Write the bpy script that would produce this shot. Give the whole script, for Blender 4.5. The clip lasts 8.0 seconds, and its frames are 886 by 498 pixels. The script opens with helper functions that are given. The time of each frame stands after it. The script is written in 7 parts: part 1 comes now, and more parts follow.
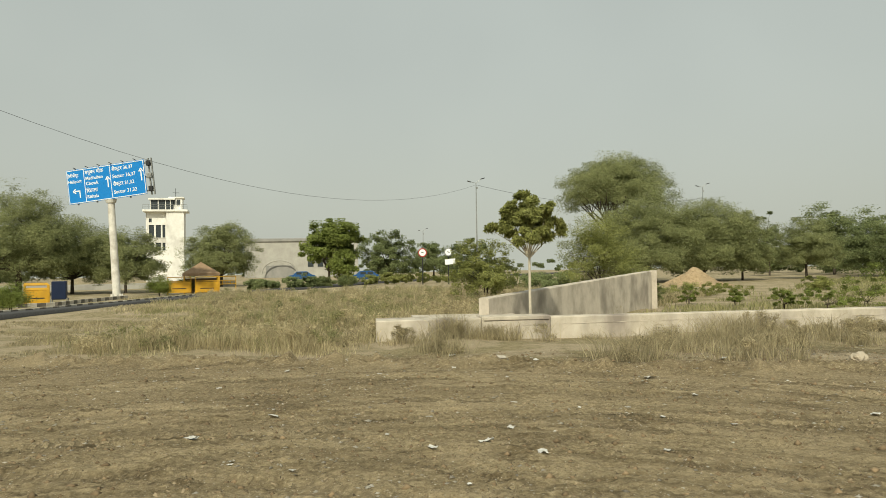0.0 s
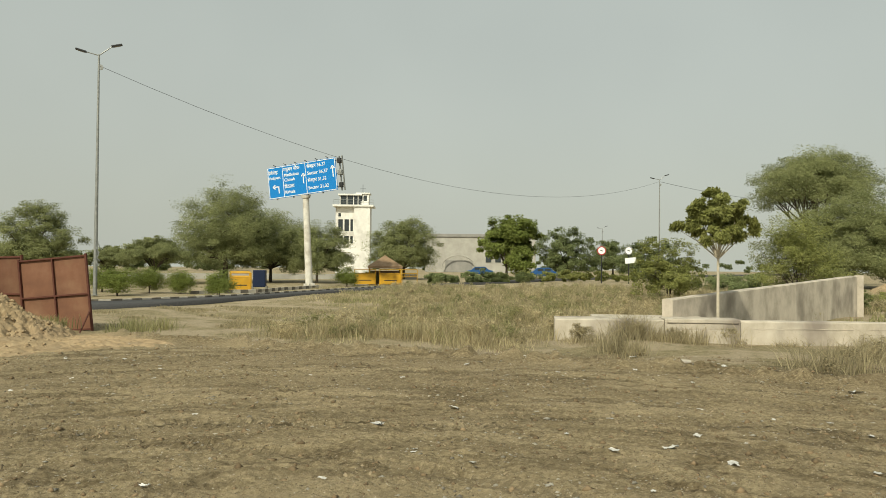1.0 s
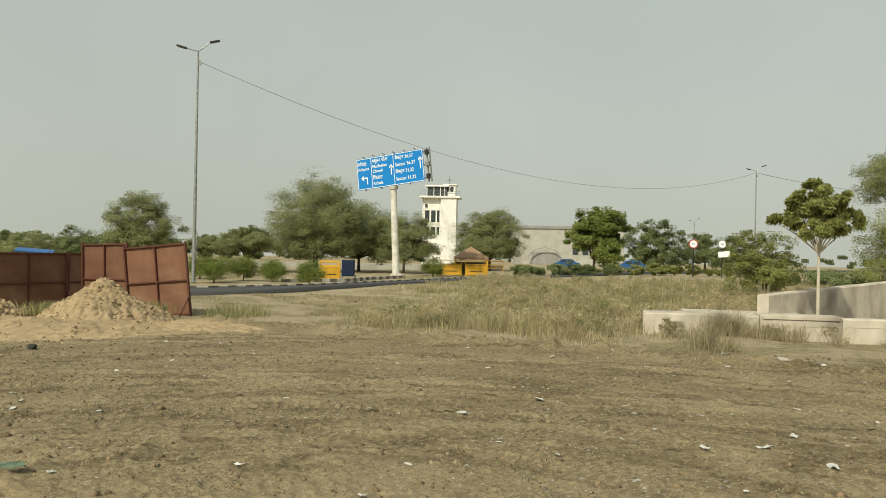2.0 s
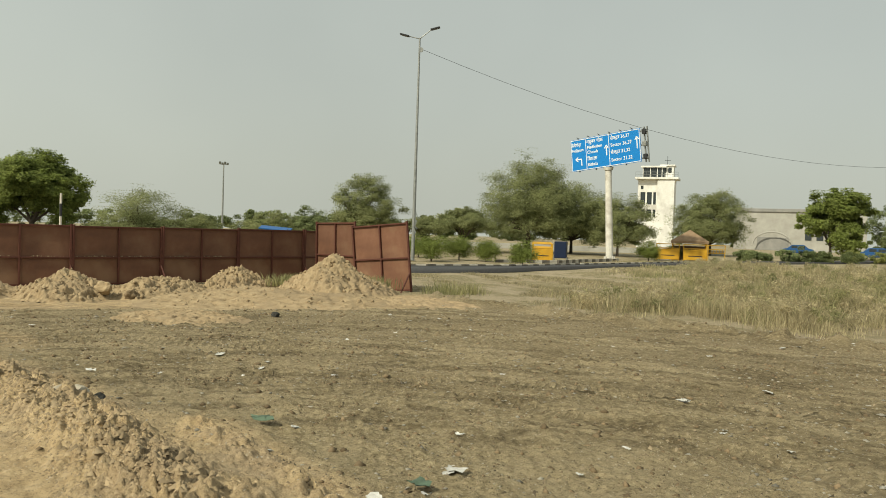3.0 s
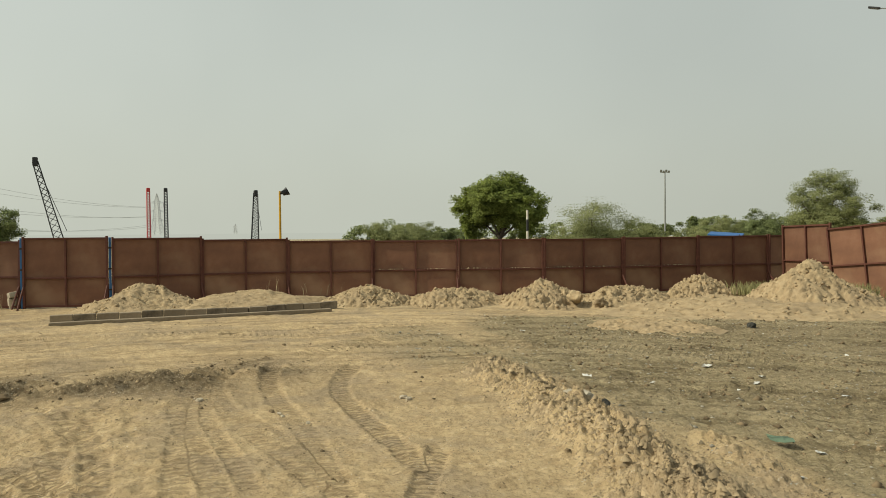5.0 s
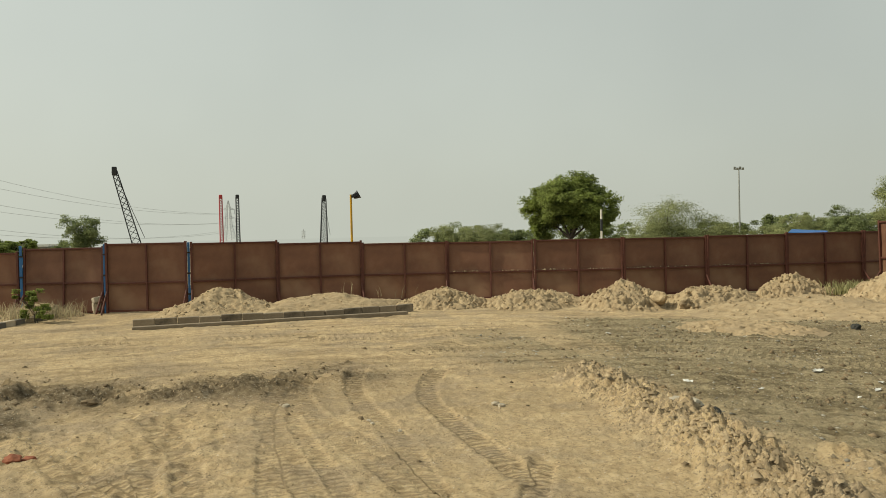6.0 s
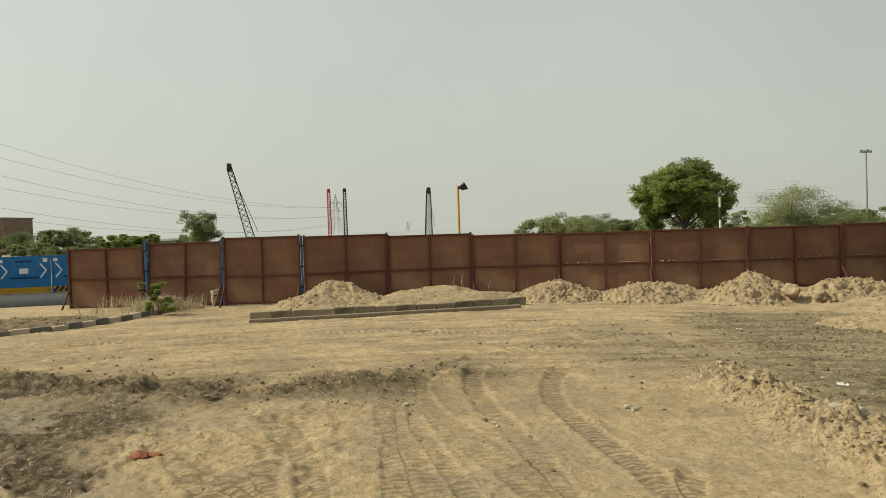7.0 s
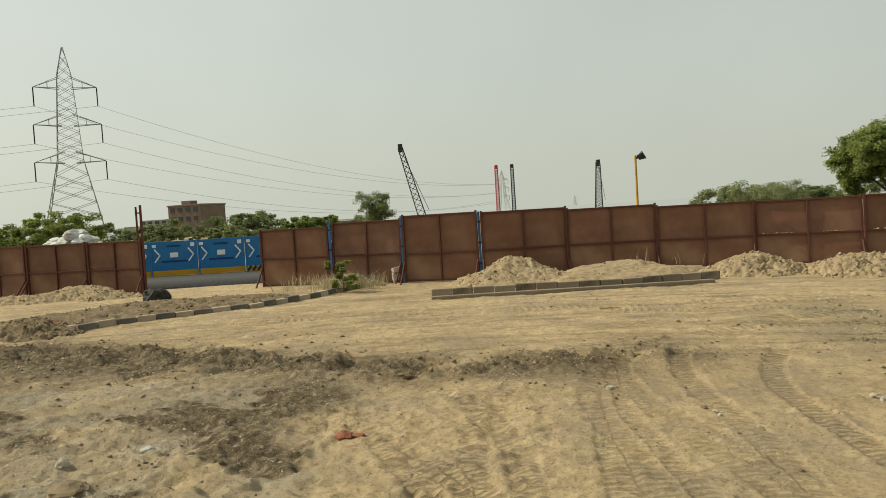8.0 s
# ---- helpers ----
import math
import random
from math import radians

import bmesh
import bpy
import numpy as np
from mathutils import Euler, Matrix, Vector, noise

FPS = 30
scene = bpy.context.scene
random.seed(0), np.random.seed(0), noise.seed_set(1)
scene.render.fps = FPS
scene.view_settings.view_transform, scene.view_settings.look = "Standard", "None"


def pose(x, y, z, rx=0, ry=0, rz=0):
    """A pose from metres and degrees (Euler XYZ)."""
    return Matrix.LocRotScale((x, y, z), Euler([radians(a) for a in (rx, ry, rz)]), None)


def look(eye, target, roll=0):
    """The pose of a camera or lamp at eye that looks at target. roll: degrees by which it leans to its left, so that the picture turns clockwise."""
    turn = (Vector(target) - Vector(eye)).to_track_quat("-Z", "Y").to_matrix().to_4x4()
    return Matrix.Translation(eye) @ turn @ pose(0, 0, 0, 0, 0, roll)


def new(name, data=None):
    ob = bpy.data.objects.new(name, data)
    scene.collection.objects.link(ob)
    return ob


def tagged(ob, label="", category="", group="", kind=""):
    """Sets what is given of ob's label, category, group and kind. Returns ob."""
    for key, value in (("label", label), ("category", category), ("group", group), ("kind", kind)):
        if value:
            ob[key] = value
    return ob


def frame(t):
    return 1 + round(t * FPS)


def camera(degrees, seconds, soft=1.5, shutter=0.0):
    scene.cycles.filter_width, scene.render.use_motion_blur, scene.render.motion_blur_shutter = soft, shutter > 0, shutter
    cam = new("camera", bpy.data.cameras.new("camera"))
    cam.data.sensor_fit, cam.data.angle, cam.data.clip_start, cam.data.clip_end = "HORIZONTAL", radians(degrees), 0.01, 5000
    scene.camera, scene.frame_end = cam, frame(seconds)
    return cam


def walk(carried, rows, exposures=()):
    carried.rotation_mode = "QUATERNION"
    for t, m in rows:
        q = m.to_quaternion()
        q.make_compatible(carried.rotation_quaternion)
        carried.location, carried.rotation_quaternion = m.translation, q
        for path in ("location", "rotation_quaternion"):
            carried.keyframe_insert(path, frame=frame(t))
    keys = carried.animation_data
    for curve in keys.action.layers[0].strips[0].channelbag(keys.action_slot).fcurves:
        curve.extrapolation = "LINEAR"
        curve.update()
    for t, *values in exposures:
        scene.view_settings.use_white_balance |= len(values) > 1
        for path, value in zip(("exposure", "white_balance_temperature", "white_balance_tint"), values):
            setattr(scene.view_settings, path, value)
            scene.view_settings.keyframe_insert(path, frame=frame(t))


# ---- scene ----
cam = camera(58.92, 8.0, soft=0.9)
# seconds, x, y, z, yaw, pitch, roll
PATH = [
    (0.0, -0.042, -0.014, 2.102, 0.04, 1.24, 0.91),
    (0.5, -0.086, -0.005, 2.108, 8.45, 1.22, -0.07),
    (1.0, -0.111, -0.008, 2.103, 12.91, 1.04, -0.51),
    (2.5, -0.123, -0.034, 2.079, 25.16, -0.51, -1.57),
    (3.0, -0.185, -0.077, 2.064, 34.54, -1.41, -1.94),
    (3.5, -0.277, -0.206, 2.067, 44.14, -1.89, -1.62),
    (4.0, -0.422, -0.325, 2.052, 52.32, -2.47, -0.93),
    (4.5, -0.606, -0.396, 2.032, 60.00, -2.08, -0.02),
    (5.0, -0.791, -0.405, 2.049, 65.79, -1.20, 0.53),
    (6.5, -1.597, -0.568, 1.987, 73.24, -1.09, 1.54),
    (7.0, -1.857, -0.601, 2.013, 78.02, -1.35, 1.88),
    (7.5, -2.186, -0.742, 1.982, 83.03, -2.36, 3.05),
    (8.0, -2.435, -0.875, 1.986, 90.12, -2.55, 3.49),
]
walk(cam, [(t, pose(x, y, z, 90 + pitch, roll, yaw)) for t, x, y, z, yaw, pitch, roll in PATH])

# ---- daylight: hazy sun in the south-south-west, dusty grey sky ----
SUN_DIR = Vector((-0.22, -0.97, 0.85)).normalized()
world = bpy.data.worlds.new("world")
scene.world = world
world.use_nodes = True
wn, wl = world.node_tree.nodes, world.node_tree.links
wn.clear()
sky = wn.new("ShaderNodeTexSky")
sky.sky_type = "NISHITA"
sky.sun_disc = False
sky.sun_elevation = math.asin(SUN_DIR.z)
sky.sun_rotation = math.atan2(SUN_DIR.x, SUN_DIR.y)
sky.air_density, sky.dust_density, sky.ozone_density = 1.0, 6.0, 1.0
bg_sky, bg_haze, addsh = wn.new("ShaderNodeBackground"), wn.new("ShaderNodeBackground"), wn.new("ShaderNodeAddShader")
bg_sky.inputs["Strength"].default_value = 0.022
wl.new(sky.outputs[0], bg_sky.inputs["Color"])
coord, sep, ramp = wn.new("ShaderNodeTexCoord"), wn.new("ShaderNodeSeparateXYZ"), wn.new("ShaderNodeValToRGB")
wl.new(coord.outputs["Generated"], sep.inputs[0])
wl.new(sep.outputs["Z"], ramp.inputs["Fac"])
ramp.color_ramp.elements[0].position, ramp.color_ramp.elements[0].color = 0.0, (0.50, 0.525, 0.45, 1)
ramp.color_ramp.elements[1].position, ramp.color_ramp.elements[1].color = 0.45, (0.415, 0.45, 0.40, 1)
cl, clr = wn.new("ShaderNodeTexNoise"), wn.new("ShaderNodeMapRange")
cl.inputs["Scale"].default_value, cl.inputs["Detail"].default_value = 1.6, 4.0
clr.inputs["From Min"].default_value, clr.inputs["From Max"].default_value = 0.35, 0.75
clr.inputs["To Min"].default_value, clr.inputs["To Max"].default_value = 0.94, 1.10
wl.new(coord.outputs["Generated"], cl.inputs["Vector"])
wl.new(cl.outputs["Fac"], clr.inputs["Value"])
# the haze glows towards the sun
toward, glow, haze_sum = wn.new("ShaderNodeVectorMath"), wn.new("ShaderNodeMapRange"), wn.new("ShaderNodeMath")
toward.operation, haze_sum.operation = "DOT_PRODUCT", "MULTIPLY"
toward.inputs[1].default_value = SUN_DIR
wl.new(coord.outputs["Generated"], toward.inputs[0])
glow.interpolation_type = "SMOOTHSTEP"
glow.inputs["From Min"].default_value, glow.inputs["From Max"].default_value = -0.35, 0.95
glow.inputs["To Min"].default_value, glow.inputs["To Max"].default_value = 0.97, 1.34
wl.new(toward.outputs["Value"], glow.inputs["Value"])
wl.new(clr.outputs[0], haze_sum.inputs[0])
wl.new(glow.outputs[0], haze_sum.inputs[1])
wl.new(haze_sum.outputs[0], bg_haze.inputs["Strength"])
wl.new(ramp.outputs["Color"], bg_haze.inputs["Color"])
wl.new(bg_sky.outputs[0], addsh.inputs[0])
wl.new(bg_haze.outputs[0], addsh.inputs[1])
wout = wn.new("ShaderNodeOutputWorld")
wl.new(addsh.outputs[0], wout.inputs["Surface"])

sun = new("sun", bpy.data.lights.new("sun", "SUN"))
sun.data.energy, sun.data.angle, sun.data.color = 3.8, radians(2.0), (0.97, 0.92, 0.72)
sun.matrix_world = look(SUN_DIR * 50, (0, 0, 0))
scene.view_settings.exposure = 0.0


# ---- materials ----
def material(name, stops, scale=4.0, detail=8.0, rough=0.9, metal=0.0, bump=0.0, bump_scale=30.0, island=0.0, stain=None, stain_scale=0.6, per_object=0.0, stretch=(1, 1, 1)):
    """Colour from two scales of noise, with relief and slight variation between pieces."""
    m = bpy.data.materials.new(name)
    m.use_nodes = True
    n, l = m.node_tree.nodes, m.node_tree.links
    b = n["Principled BSDF"]
    b.inputs["Roughness"].default_value, b.inputs["Metallic"].default_value = rough, metal
    b.inputs["Specular IOR Level"].default_value = 0.25
    tc, mp, nz, cr = n.new("ShaderNodeTexCoord"), n.new("ShaderNodeMapping"), n.new("ShaderNodeTexNoise"), n.new("ShaderNodeValToRGB")
    mp.inputs["Scale"].default_value = stretch
    l.new(tc.outputs["Object"], mp.inputs["Vector"])
    l.new(mp.outputs[0], nz.inputs["Vector"])
    nz.inputs["Scale"].default_value, nz.inputs["Detail"].default_value, nz.inputs["Roughness"].default_value = scale, detail, 0.65
    l.new(nz.outputs["Fac"], cr.inputs["Fac"])
    el = cr.color_ramp.elements
    while len(el) < len(stops):
        el.new(0.5)
    for e, (p, c) in zip(el, stops):
        e.position, e.color = p, (*c, 1)
    out = cr.outputs["Color"]
    if stain:
        sn, sr, mx = n.new("ShaderNodeTexNoise"), n.new("ShaderNodeMapRange"), n.new("ShaderNodeMix")
        sn.inputs["Scale"].default_value, sn.inputs["Detail"].default_value = stain_scale, 5.0
        l.new(mp.outputs[0], sn.inputs["Vector"])
        sr.inputs["From Min"].default_value, sr.inputs["From Max"].default_value = 0.5, 0.7
        l.new(sn.outputs["Fac"], sr.inputs["Value"])
        mx.data_type = "RGBA"
        l.new(sr.outputs[0], mx.inputs["Factor"])
        l.new(out, mx.inputs[6])
        mx.inputs[7].default_value = (*stain, 1)
        out = mx.outputs[2]
    if island or per_object:
        src = n.new("ShaderNodeNewGeometry").outputs["Random Per Island"] if island else n.new("ShaderNodeObjectInfo").outputs["Random"]
        mr, hs = n.new("ShaderNodeMapRange"), n.new("ShaderNodeHueSaturation")
        k = island or per_object
        mr.inputs["To Min"].default_value, mr.inputs["To Max"].default_value = 1 - k, 1 + k
        l.new(src, mr.inputs["Value"])
        l.new(mr.outputs[0], hs.inputs["Value"])
        l.new(out, hs.inputs["Color"])
        out = hs.outputs["Color"]
    l.new(out, b.inputs["Base Color"])
    if bump:
        bn, bm_ = n.new("ShaderNodeTexNoise"), n.new("ShaderNodeBump")
        bn.inputs["Scale"].default_value, bn.inputs["Detail"].default_value = bump_scale, 6.0
        l.new(tc.outputs["Object"], bn.inputs["Vector"])
        bm_.inputs["Strength"].default_value, bm_.inputs["Distance"].default_value = bump, 0.02
        l.new(bn.outputs["Fac"], bm_.inputs["Height"])
        l.new(bm_.outputs[0], b.inputs["Normal"])
    return m


def plain(name, c, rough=0.6, metal=0.0, v=0.12):
    d = tuple(x * (1 - v) for x in c)
    return material(name, [(0.3, d), (0.7, c)], scale=6, rough=rough, metal=metal)


def leaf_material(name, dark, light, yellow):
    m = material(name, [(0.3, dark), (0.55, light), (0.75, yellow)], scale=0.9, detail=4, rough=0.6, island=0.35)
    n, l = m.node_tree.nodes, m.node_tree.links
    b = n["Principled BSDF"]
    b.inputs["Specular IOR Level"].default_value = 0.2
    tr, mx = n.new("ShaderNodeBsdfTranslucent"), n.new("ShaderNodeMixShader")
    l.new(b.inputs["Base Color"].links[0].from_socket, tr.inputs["Color"])
    mx.inputs[0].default_value = 0.5
    l.new(b.outputs[0], mx.inputs[1])
    l.new(tr.outputs[0], mx.inputs[2])
    l.new(mx.outputs[0], n["Material Output"].inputs["Surface"])
    return m


M_SAND = material("sand", [(0.34, (0.248, 0.182, 0.105)), (0.5, (0.336, 0.251, 0.148)), (0.68, (0.400, 0.308, 0.190))], scale=5.0, rough=0.95, bump=0.6, bump_scale=24, stain=(0.288, 0.217, 0.133), stain_scale=0.9)
M_RUST = material("red_oxide_steel", [(0.3, (0.132, 0.064, 0.041)), (0.55, (0.181, 0.088, 0.053)), (0.8, (0.227, 0.122, 0.077))], scale=1.4, rough=0.65, bump=0.12, bump_scale=3, stain=(0.238, 0.139, 0.084), stain_scale=0.9, per_object=0.24)
M_RUST_DARK = material("red_oxide_angle_steel", [(0.3, (0.075, 0.028, 0.02)), (0.7, (0.12, 0.045, 0.03))], scale=5, rough=0.7)
M_BLUE_STEEL = plain("blue_painted_steel", (0.05, 0.16, 0.36), 0.5)
M_CONCRETE = material("weathered_concrete", [(0.3, (0.36, 0.32, 0.25)), (0.55, (0.50, 0.45, 0.37)), (0.8, (0.58, 0.54, 0.46))], scale=2.2, rough=0.92, bump=0.35, bump_scale=25, stain=(0.24, 0.21, 0.18), stain_scale=0.8, stretch=(1, 1, 0.5))
M_CONCRETE_GREY = material("stained_grey_concrete", [(0.3, (0.320, 0.286, 0.231)), (0.55, (0.524, 0.468, 0.389)), (0.8, (0.626, 0.573, 0.476))], scale=1.5, rough=0.92, bump=0.35, bump_scale=20, stain=(0.247, 0.218, 0.180), stain_scale=0.9, stretch=(1, 1, 0.7))
M_ASPHALT = material("asphalt", [(0.3, (0.045, 0.045, 0.047)), (0.7, (0.085, 0.083, 0.082))], scale=8, rough=0.9, bump=0.2, bump_scale=60)
M_KERB_WHITE = material("whitewashed_kerb", [(0.3, (0.36, 0.33, 0.27)), (0.7, (0.55, 0.52, 0.45))], scale=5, rough=0.9, per_object=0.15)
M_KERB_BLACK = material("black_painted_kerb", [(0.3, (0.09, 0.08, 0.068)), (0.7, (0.19, 0.17, 0.14))], scale=5, rough=0.9, per_object=0.15)
M_KERB_SCUFFED = material("scuffed_black_kerb", [(0.35, (0.10, 0.082, 0.06)), (0.65, (0.27, 0.215, 0.15))], scale=5, rough=0.95, per_object=0.25)
M_KERB_BUFF = material("buff_painted_kerb", [(0.3, (0.33, 0.27, 0.19)), (0.7, (0.50, 0.42, 0.31))], scale=4, rough=0.95, per_object=0.15)
M_KERB_DUSTY = material("dusty_kerb", [(0.3, (0.190, 0.150, 0.102)), (0.7, (0.286, 0.231, 0.163))], scale=4, rough=0.95, per_object=0.15)
M_SIGN_BLUE = plain("sign_blue_sheeting", (0.010, 0.20, 0.56), 0.4, v=0.05)
M_SIGN_WHITE = plain("white_sheeting", (0.80, 0.82, 0.82), 0.45, v=0.04)
M_POLE_WHITE = material("chalky_white_pole", [(0.3, (0.52, 0.50, 0.44)), (0.7, (0.72, 0.70, 0.64))], scale=3, rough=0.6, stain=(0.4, 0.36, 0.3), stain_scale=1.2)
M_GALV = material("galvanised_steel", [(0.3, (0.20, 0.21, 0.20)), (0.7, (0.33, 0.34, 0.33))], scale=6, rough=0.5, metal=0.5)
M_DARK = plain("dark_plastic", (0.03, 0.032, 0.034), 0.5)
M_YELLOW = material("faded_yellow_paint", [(0.3, (0.46, 0.245, 0.018)), (0.7, (0.60, 0.345, 0.03))], scale=3, rough=0.5, stain=(0.35, 0.2, 0.03), stain_scale=1.5)
M_WHITEWALL = material("white_lime_wash", [(0.3, (0.66, 0.65, 0.60)), (0.7, (0.82, 0.81, 0.77))], scale=0.8, rough=0.85, stain=(0.5, 0.48, 0.44), stain_scale=0.35)
M_GREYWALL = material("grey_render", [(0.3, (0.20, 0.20, 0.19)), (0.7, (0.30, 0.29, 0.27))], scale=0.5, rough=0.85)
M_HALL = material("pale_grey_cladding", [(0.3, (0.30, 0.29, 0.26)), (0.7, (0.42, 0.41, 0.37))], scale=0.5, rough=0.8)
M_BRICKRED = plain("broken_brick", (0.30, 0.11, 0.06), 0.9, v=0.3)
M_BRICKWALL = material("brown_brick_walling", [(0.3, (0.15, 0.11, 0.085)), (0.7, (0.22, 0.165, 0.13))], scale=0.5, rough=0.85)
M_GLASS = plain("dark_window_glass", (0.05, 0.06, 0.065), 0.15, v=0.3)
M_THATCH = material("brown_canvas_roof", [(0.3, (0.20, 0.13, 0.075)), (0.7, (0.30, 0.21, 0.13))], scale=3, rough=0.95)
M_TARP = plain("blue_tarpaulin", (0.03, 0.13, 0.36), 0.5, v=0.3)
M_BARK = material("grey_brown_bark", [(0.3, (0.06, 0.048, 0.036)), (0.7, (0.12, 0.10, 0.075))], scale=6, rough=0.95)
M_BARK_PALE = material("pale_sapling_bark", [(0.3, (0.38, 0.34, 0.26)), (0.7, (0.55, 0.50, 0.40))], scale=8, rough=0.9)
M_ACACIA = leaf_material("acacia_leaves", (0.207, 0.228, 0.100), (0.273, 0.294, 0.131), (0.330, 0.344, 0.156))
M_NEEM = leaf_material("fresh_green_leaves", (0.150, 0.185, 0.046), (0.230, 0.275, 0.070), (0.300, 0.340, 0.102))
M_DULL = leaf_material("dull_green_leaves", (0.155, 0.190, 0.082), (0.220, 0.255, 0.110), (0.275, 0.298, 0.135))
M_SHRUB = leaf_material("yellow_green_leaves", (0.215, 0.235, 0.075), (0.300, 0.315, 0.105), (0.380, 0.375, 0.140))
M_GRASS = leaf_material("dry_grass", (0.325, 0.276, 0.165), (0.498, 0.429, 0.264), (0.650, 0.553, 0.357))
M_GRASS_GREEN = leaf_material("green_weeds", (0.224, 0.230, 0.110), (0.336, 0.319, 0.157), (0.426, 0.386, 0.197))
M_STRAW = leaf_material("straw_weeds", (0.285, 0.247, 0.151), (0.418, 0.361, 0.224), (0.532, 0.455, 0.302))
M_LITTER = material("pale_plastic_litter", [(0.3, (0.473, 0.456, 0.413)), (0.7, (0.645, 0.636, 0.602))], scale=9, rough=0.6, per_object=0.25)
M_GREEN_BAG = plain("green_plastic_bag", (0.13, 0.19, 0.13), 0.6, v=0.5)
M_CHIP = leaf_material("pale_debris", (0.275, 0.242, 0.187), (0.462, 0.429, 0.363), (0.682, 0.660, 0.605))
M_CLOD = material("dark_clods", [(0.3, (0.119, 0.086, 0.050)), (0.7, (0.238, 0.175, 0.104))], scale=5, rough=0.95, island=0.3)
M_CRUMB = material("soil_crumbs", [(0.3, (0.15, 0.116, 0.073)), (0.7, (0.30, 0.24, 0.155))], scale=2, rough=0.95, island=0.6)
M_SANDCLOD = material("sandy_clods", [(0.3, (0.25, 0.19, 0.115)), (0.7, (0.40, 0.315, 0.195))], scale=5, rough=0.95, island=0.22)
M_SANDCRUMB = material("sandy_crumbs", [(0.3, (0.255, 0.189, 0.112)), (0.7, (0.387, 0.299, 0.185))], scale=2, rough=0.95, island=0.35)
M_STONE = material("pale_stone", [(0.3, (0.32, 0.27, 0.20)), (0.7, (0.50, 0.44, 0.34))], scale=5, rough=0.9, bump=0.4, bump_scale=20)
M_BLACKROCK = material("black_tar_lump", [(0.3, (0.02, 0.02, 0.018)), (0.7, (0.05, 0.048, 0.04))], scale=5, rough=0.8, bump=0.5, bump_scale=12)
M_RED = plain("red_paint", (0.42, 0.05, 0.05), 0.5)
M_BARR_BLUE = material("barrier_blue_paint", [(0.3, (0.02, 0.14, 0.34)), (0.7, (0.03, 0.20, 0.44))], scale=2, rough=0.5, stain=(0.06, 0.17, 0.33))
M_BARR_DARK = plain("barrier_dark_blue_print", (0.012, 0.05, 0.16), 0.5)
M_NAVY = plain("navy_tarpaulin", (0.008, 0.018, 0.05), 0.6)
M_CAR = plain("blue_car_paint", (0.03, 0.10, 0.26), 0.3)
M_RUBBER = plain("tyre_rubber", (0.02, 0.02, 0.02), 0.8)


# ---- building helpers ----
def mesh_from(verts, faces, name="mesh", smooth=False):
    me = bpy.data.meshes.new(name)
    v, f = np.asarray(verts, dtype=np.float32), np.asarray(faces, dtype=np.int32)
    n, k = f.shape
    me.vertices.add(len(v))
    me.vertices.foreach_set("co", v.ravel())
    me.loops.add(n * k)
    me.loops.foreach_set("vertex_index", f.ravel())
    me.polygons.add(n)
    me.polygons.foreach_set("loop_start", np.arange(0, n * k, k, dtype=np.int32))
    if smooth:
        me.polygons.foreach_set("use_smooth", np.ones(n, dtype=bool))
    me.update(calc_edges=True)
    return me


def part(name, data, mat, parent=None, label="", at=None):
    """Links a bmesh or mesh as one object, under a thing where one is given."""
    if isinstance(data, bmesh.types.BMesh):
        me = bpy.data.meshes.new(name)
        data.to_mesh(me)
        data.free()
        data = me
    if mat and not data.materials:
        data.materials.append(mat)
    ob = new(name, data)
    if at is not None:
        ob.matrix_basis = at
    if parent:
        ob.parent = parent
    if label:
        ob["label"] = label
    return ob


def thing(name, m, label, category, group="", kind=""):
    ob = new(name)
    ob.matrix_basis = m
    return tagged(ob, label, category, group, kind)


def add_box(bm, size, m=None, bevel=0.0):
    r = bmesh.ops.create_cube(bm, size=1.0)["verts"]
    bmesh.ops.scale(bm, vec=size, verts=r)
    if bevel:
        ed = list({e for v in r for e in v.link_edges})
        r = list({v for f in bmesh.ops.bevel(bm, geom=ed, offset=bevel, segments=2, profile=0.6, affect="EDGES")["faces"] for v in f.verts} | {v for v in r if v.is_valid})
        r = [v for v in r if v.is_valid]
    if m is not None:
        bmesh.ops.transform(bm, matrix=m, verts=r)
    return bm


def box(sx, sy, sz, m=None, bevel=0.0):
    return add_box(bmesh.new(), (sx, sy, sz), m, bevel)


def add_rod(bm, a, b, r0, r1=None, seg=8):
    a, b = Vector(a), Vector(b)
    d = b - a
    m = Matrix.Translation((a + b) / 2) @ d.to_track_quat("Z", "Y").to_matrix().to_4x4()
    bmesh.ops.create_cone(bm, cap_ends=True, segments=seg, radius1=r0, radius2=r0 if r1 is None else r1, depth=d.length, matrix=m)
    return bm


def rod(a, b, r0, r1=None, seg=8):
    return add_rod(bmesh.new(), a, b, r0, r1, seg)


def value_noise(x, y, seed, scale):
    """Smooth lattice noise in -1..1."""
    rs = np.random.RandomState(seed)
    tab = rs.uniform(-1, 1, (256, 256))
    u, v = x / scale, y / scale
    i, j = np.floor(u).astype(int), np.floor(v).astype(int)
    fu, fv = u - i, v - j
    fu, fv = fu * fu * (3 - 2 * fu), fv * fv * (3 - 2 * fv)
    g = lambda a, b: tab[a % 256, b % 256]
    return (g(i, j) * (1 - fu) + g(i + 1, j) * fu) * (1 - fv) + (g(i, j + 1) * (1 - fu) + g(i + 1, j + 1) * fu) * fv


def fractal(x, y, seed, scale, octaves=4, gain=0.5):
    s, a = 0, 1.0
    for k in range(octaves):
        s = s + a * value_noise(x + 17.3 * k, y - 9.1 * k, seed + k, scale / 2 ** k)
        a *= gain
    return s


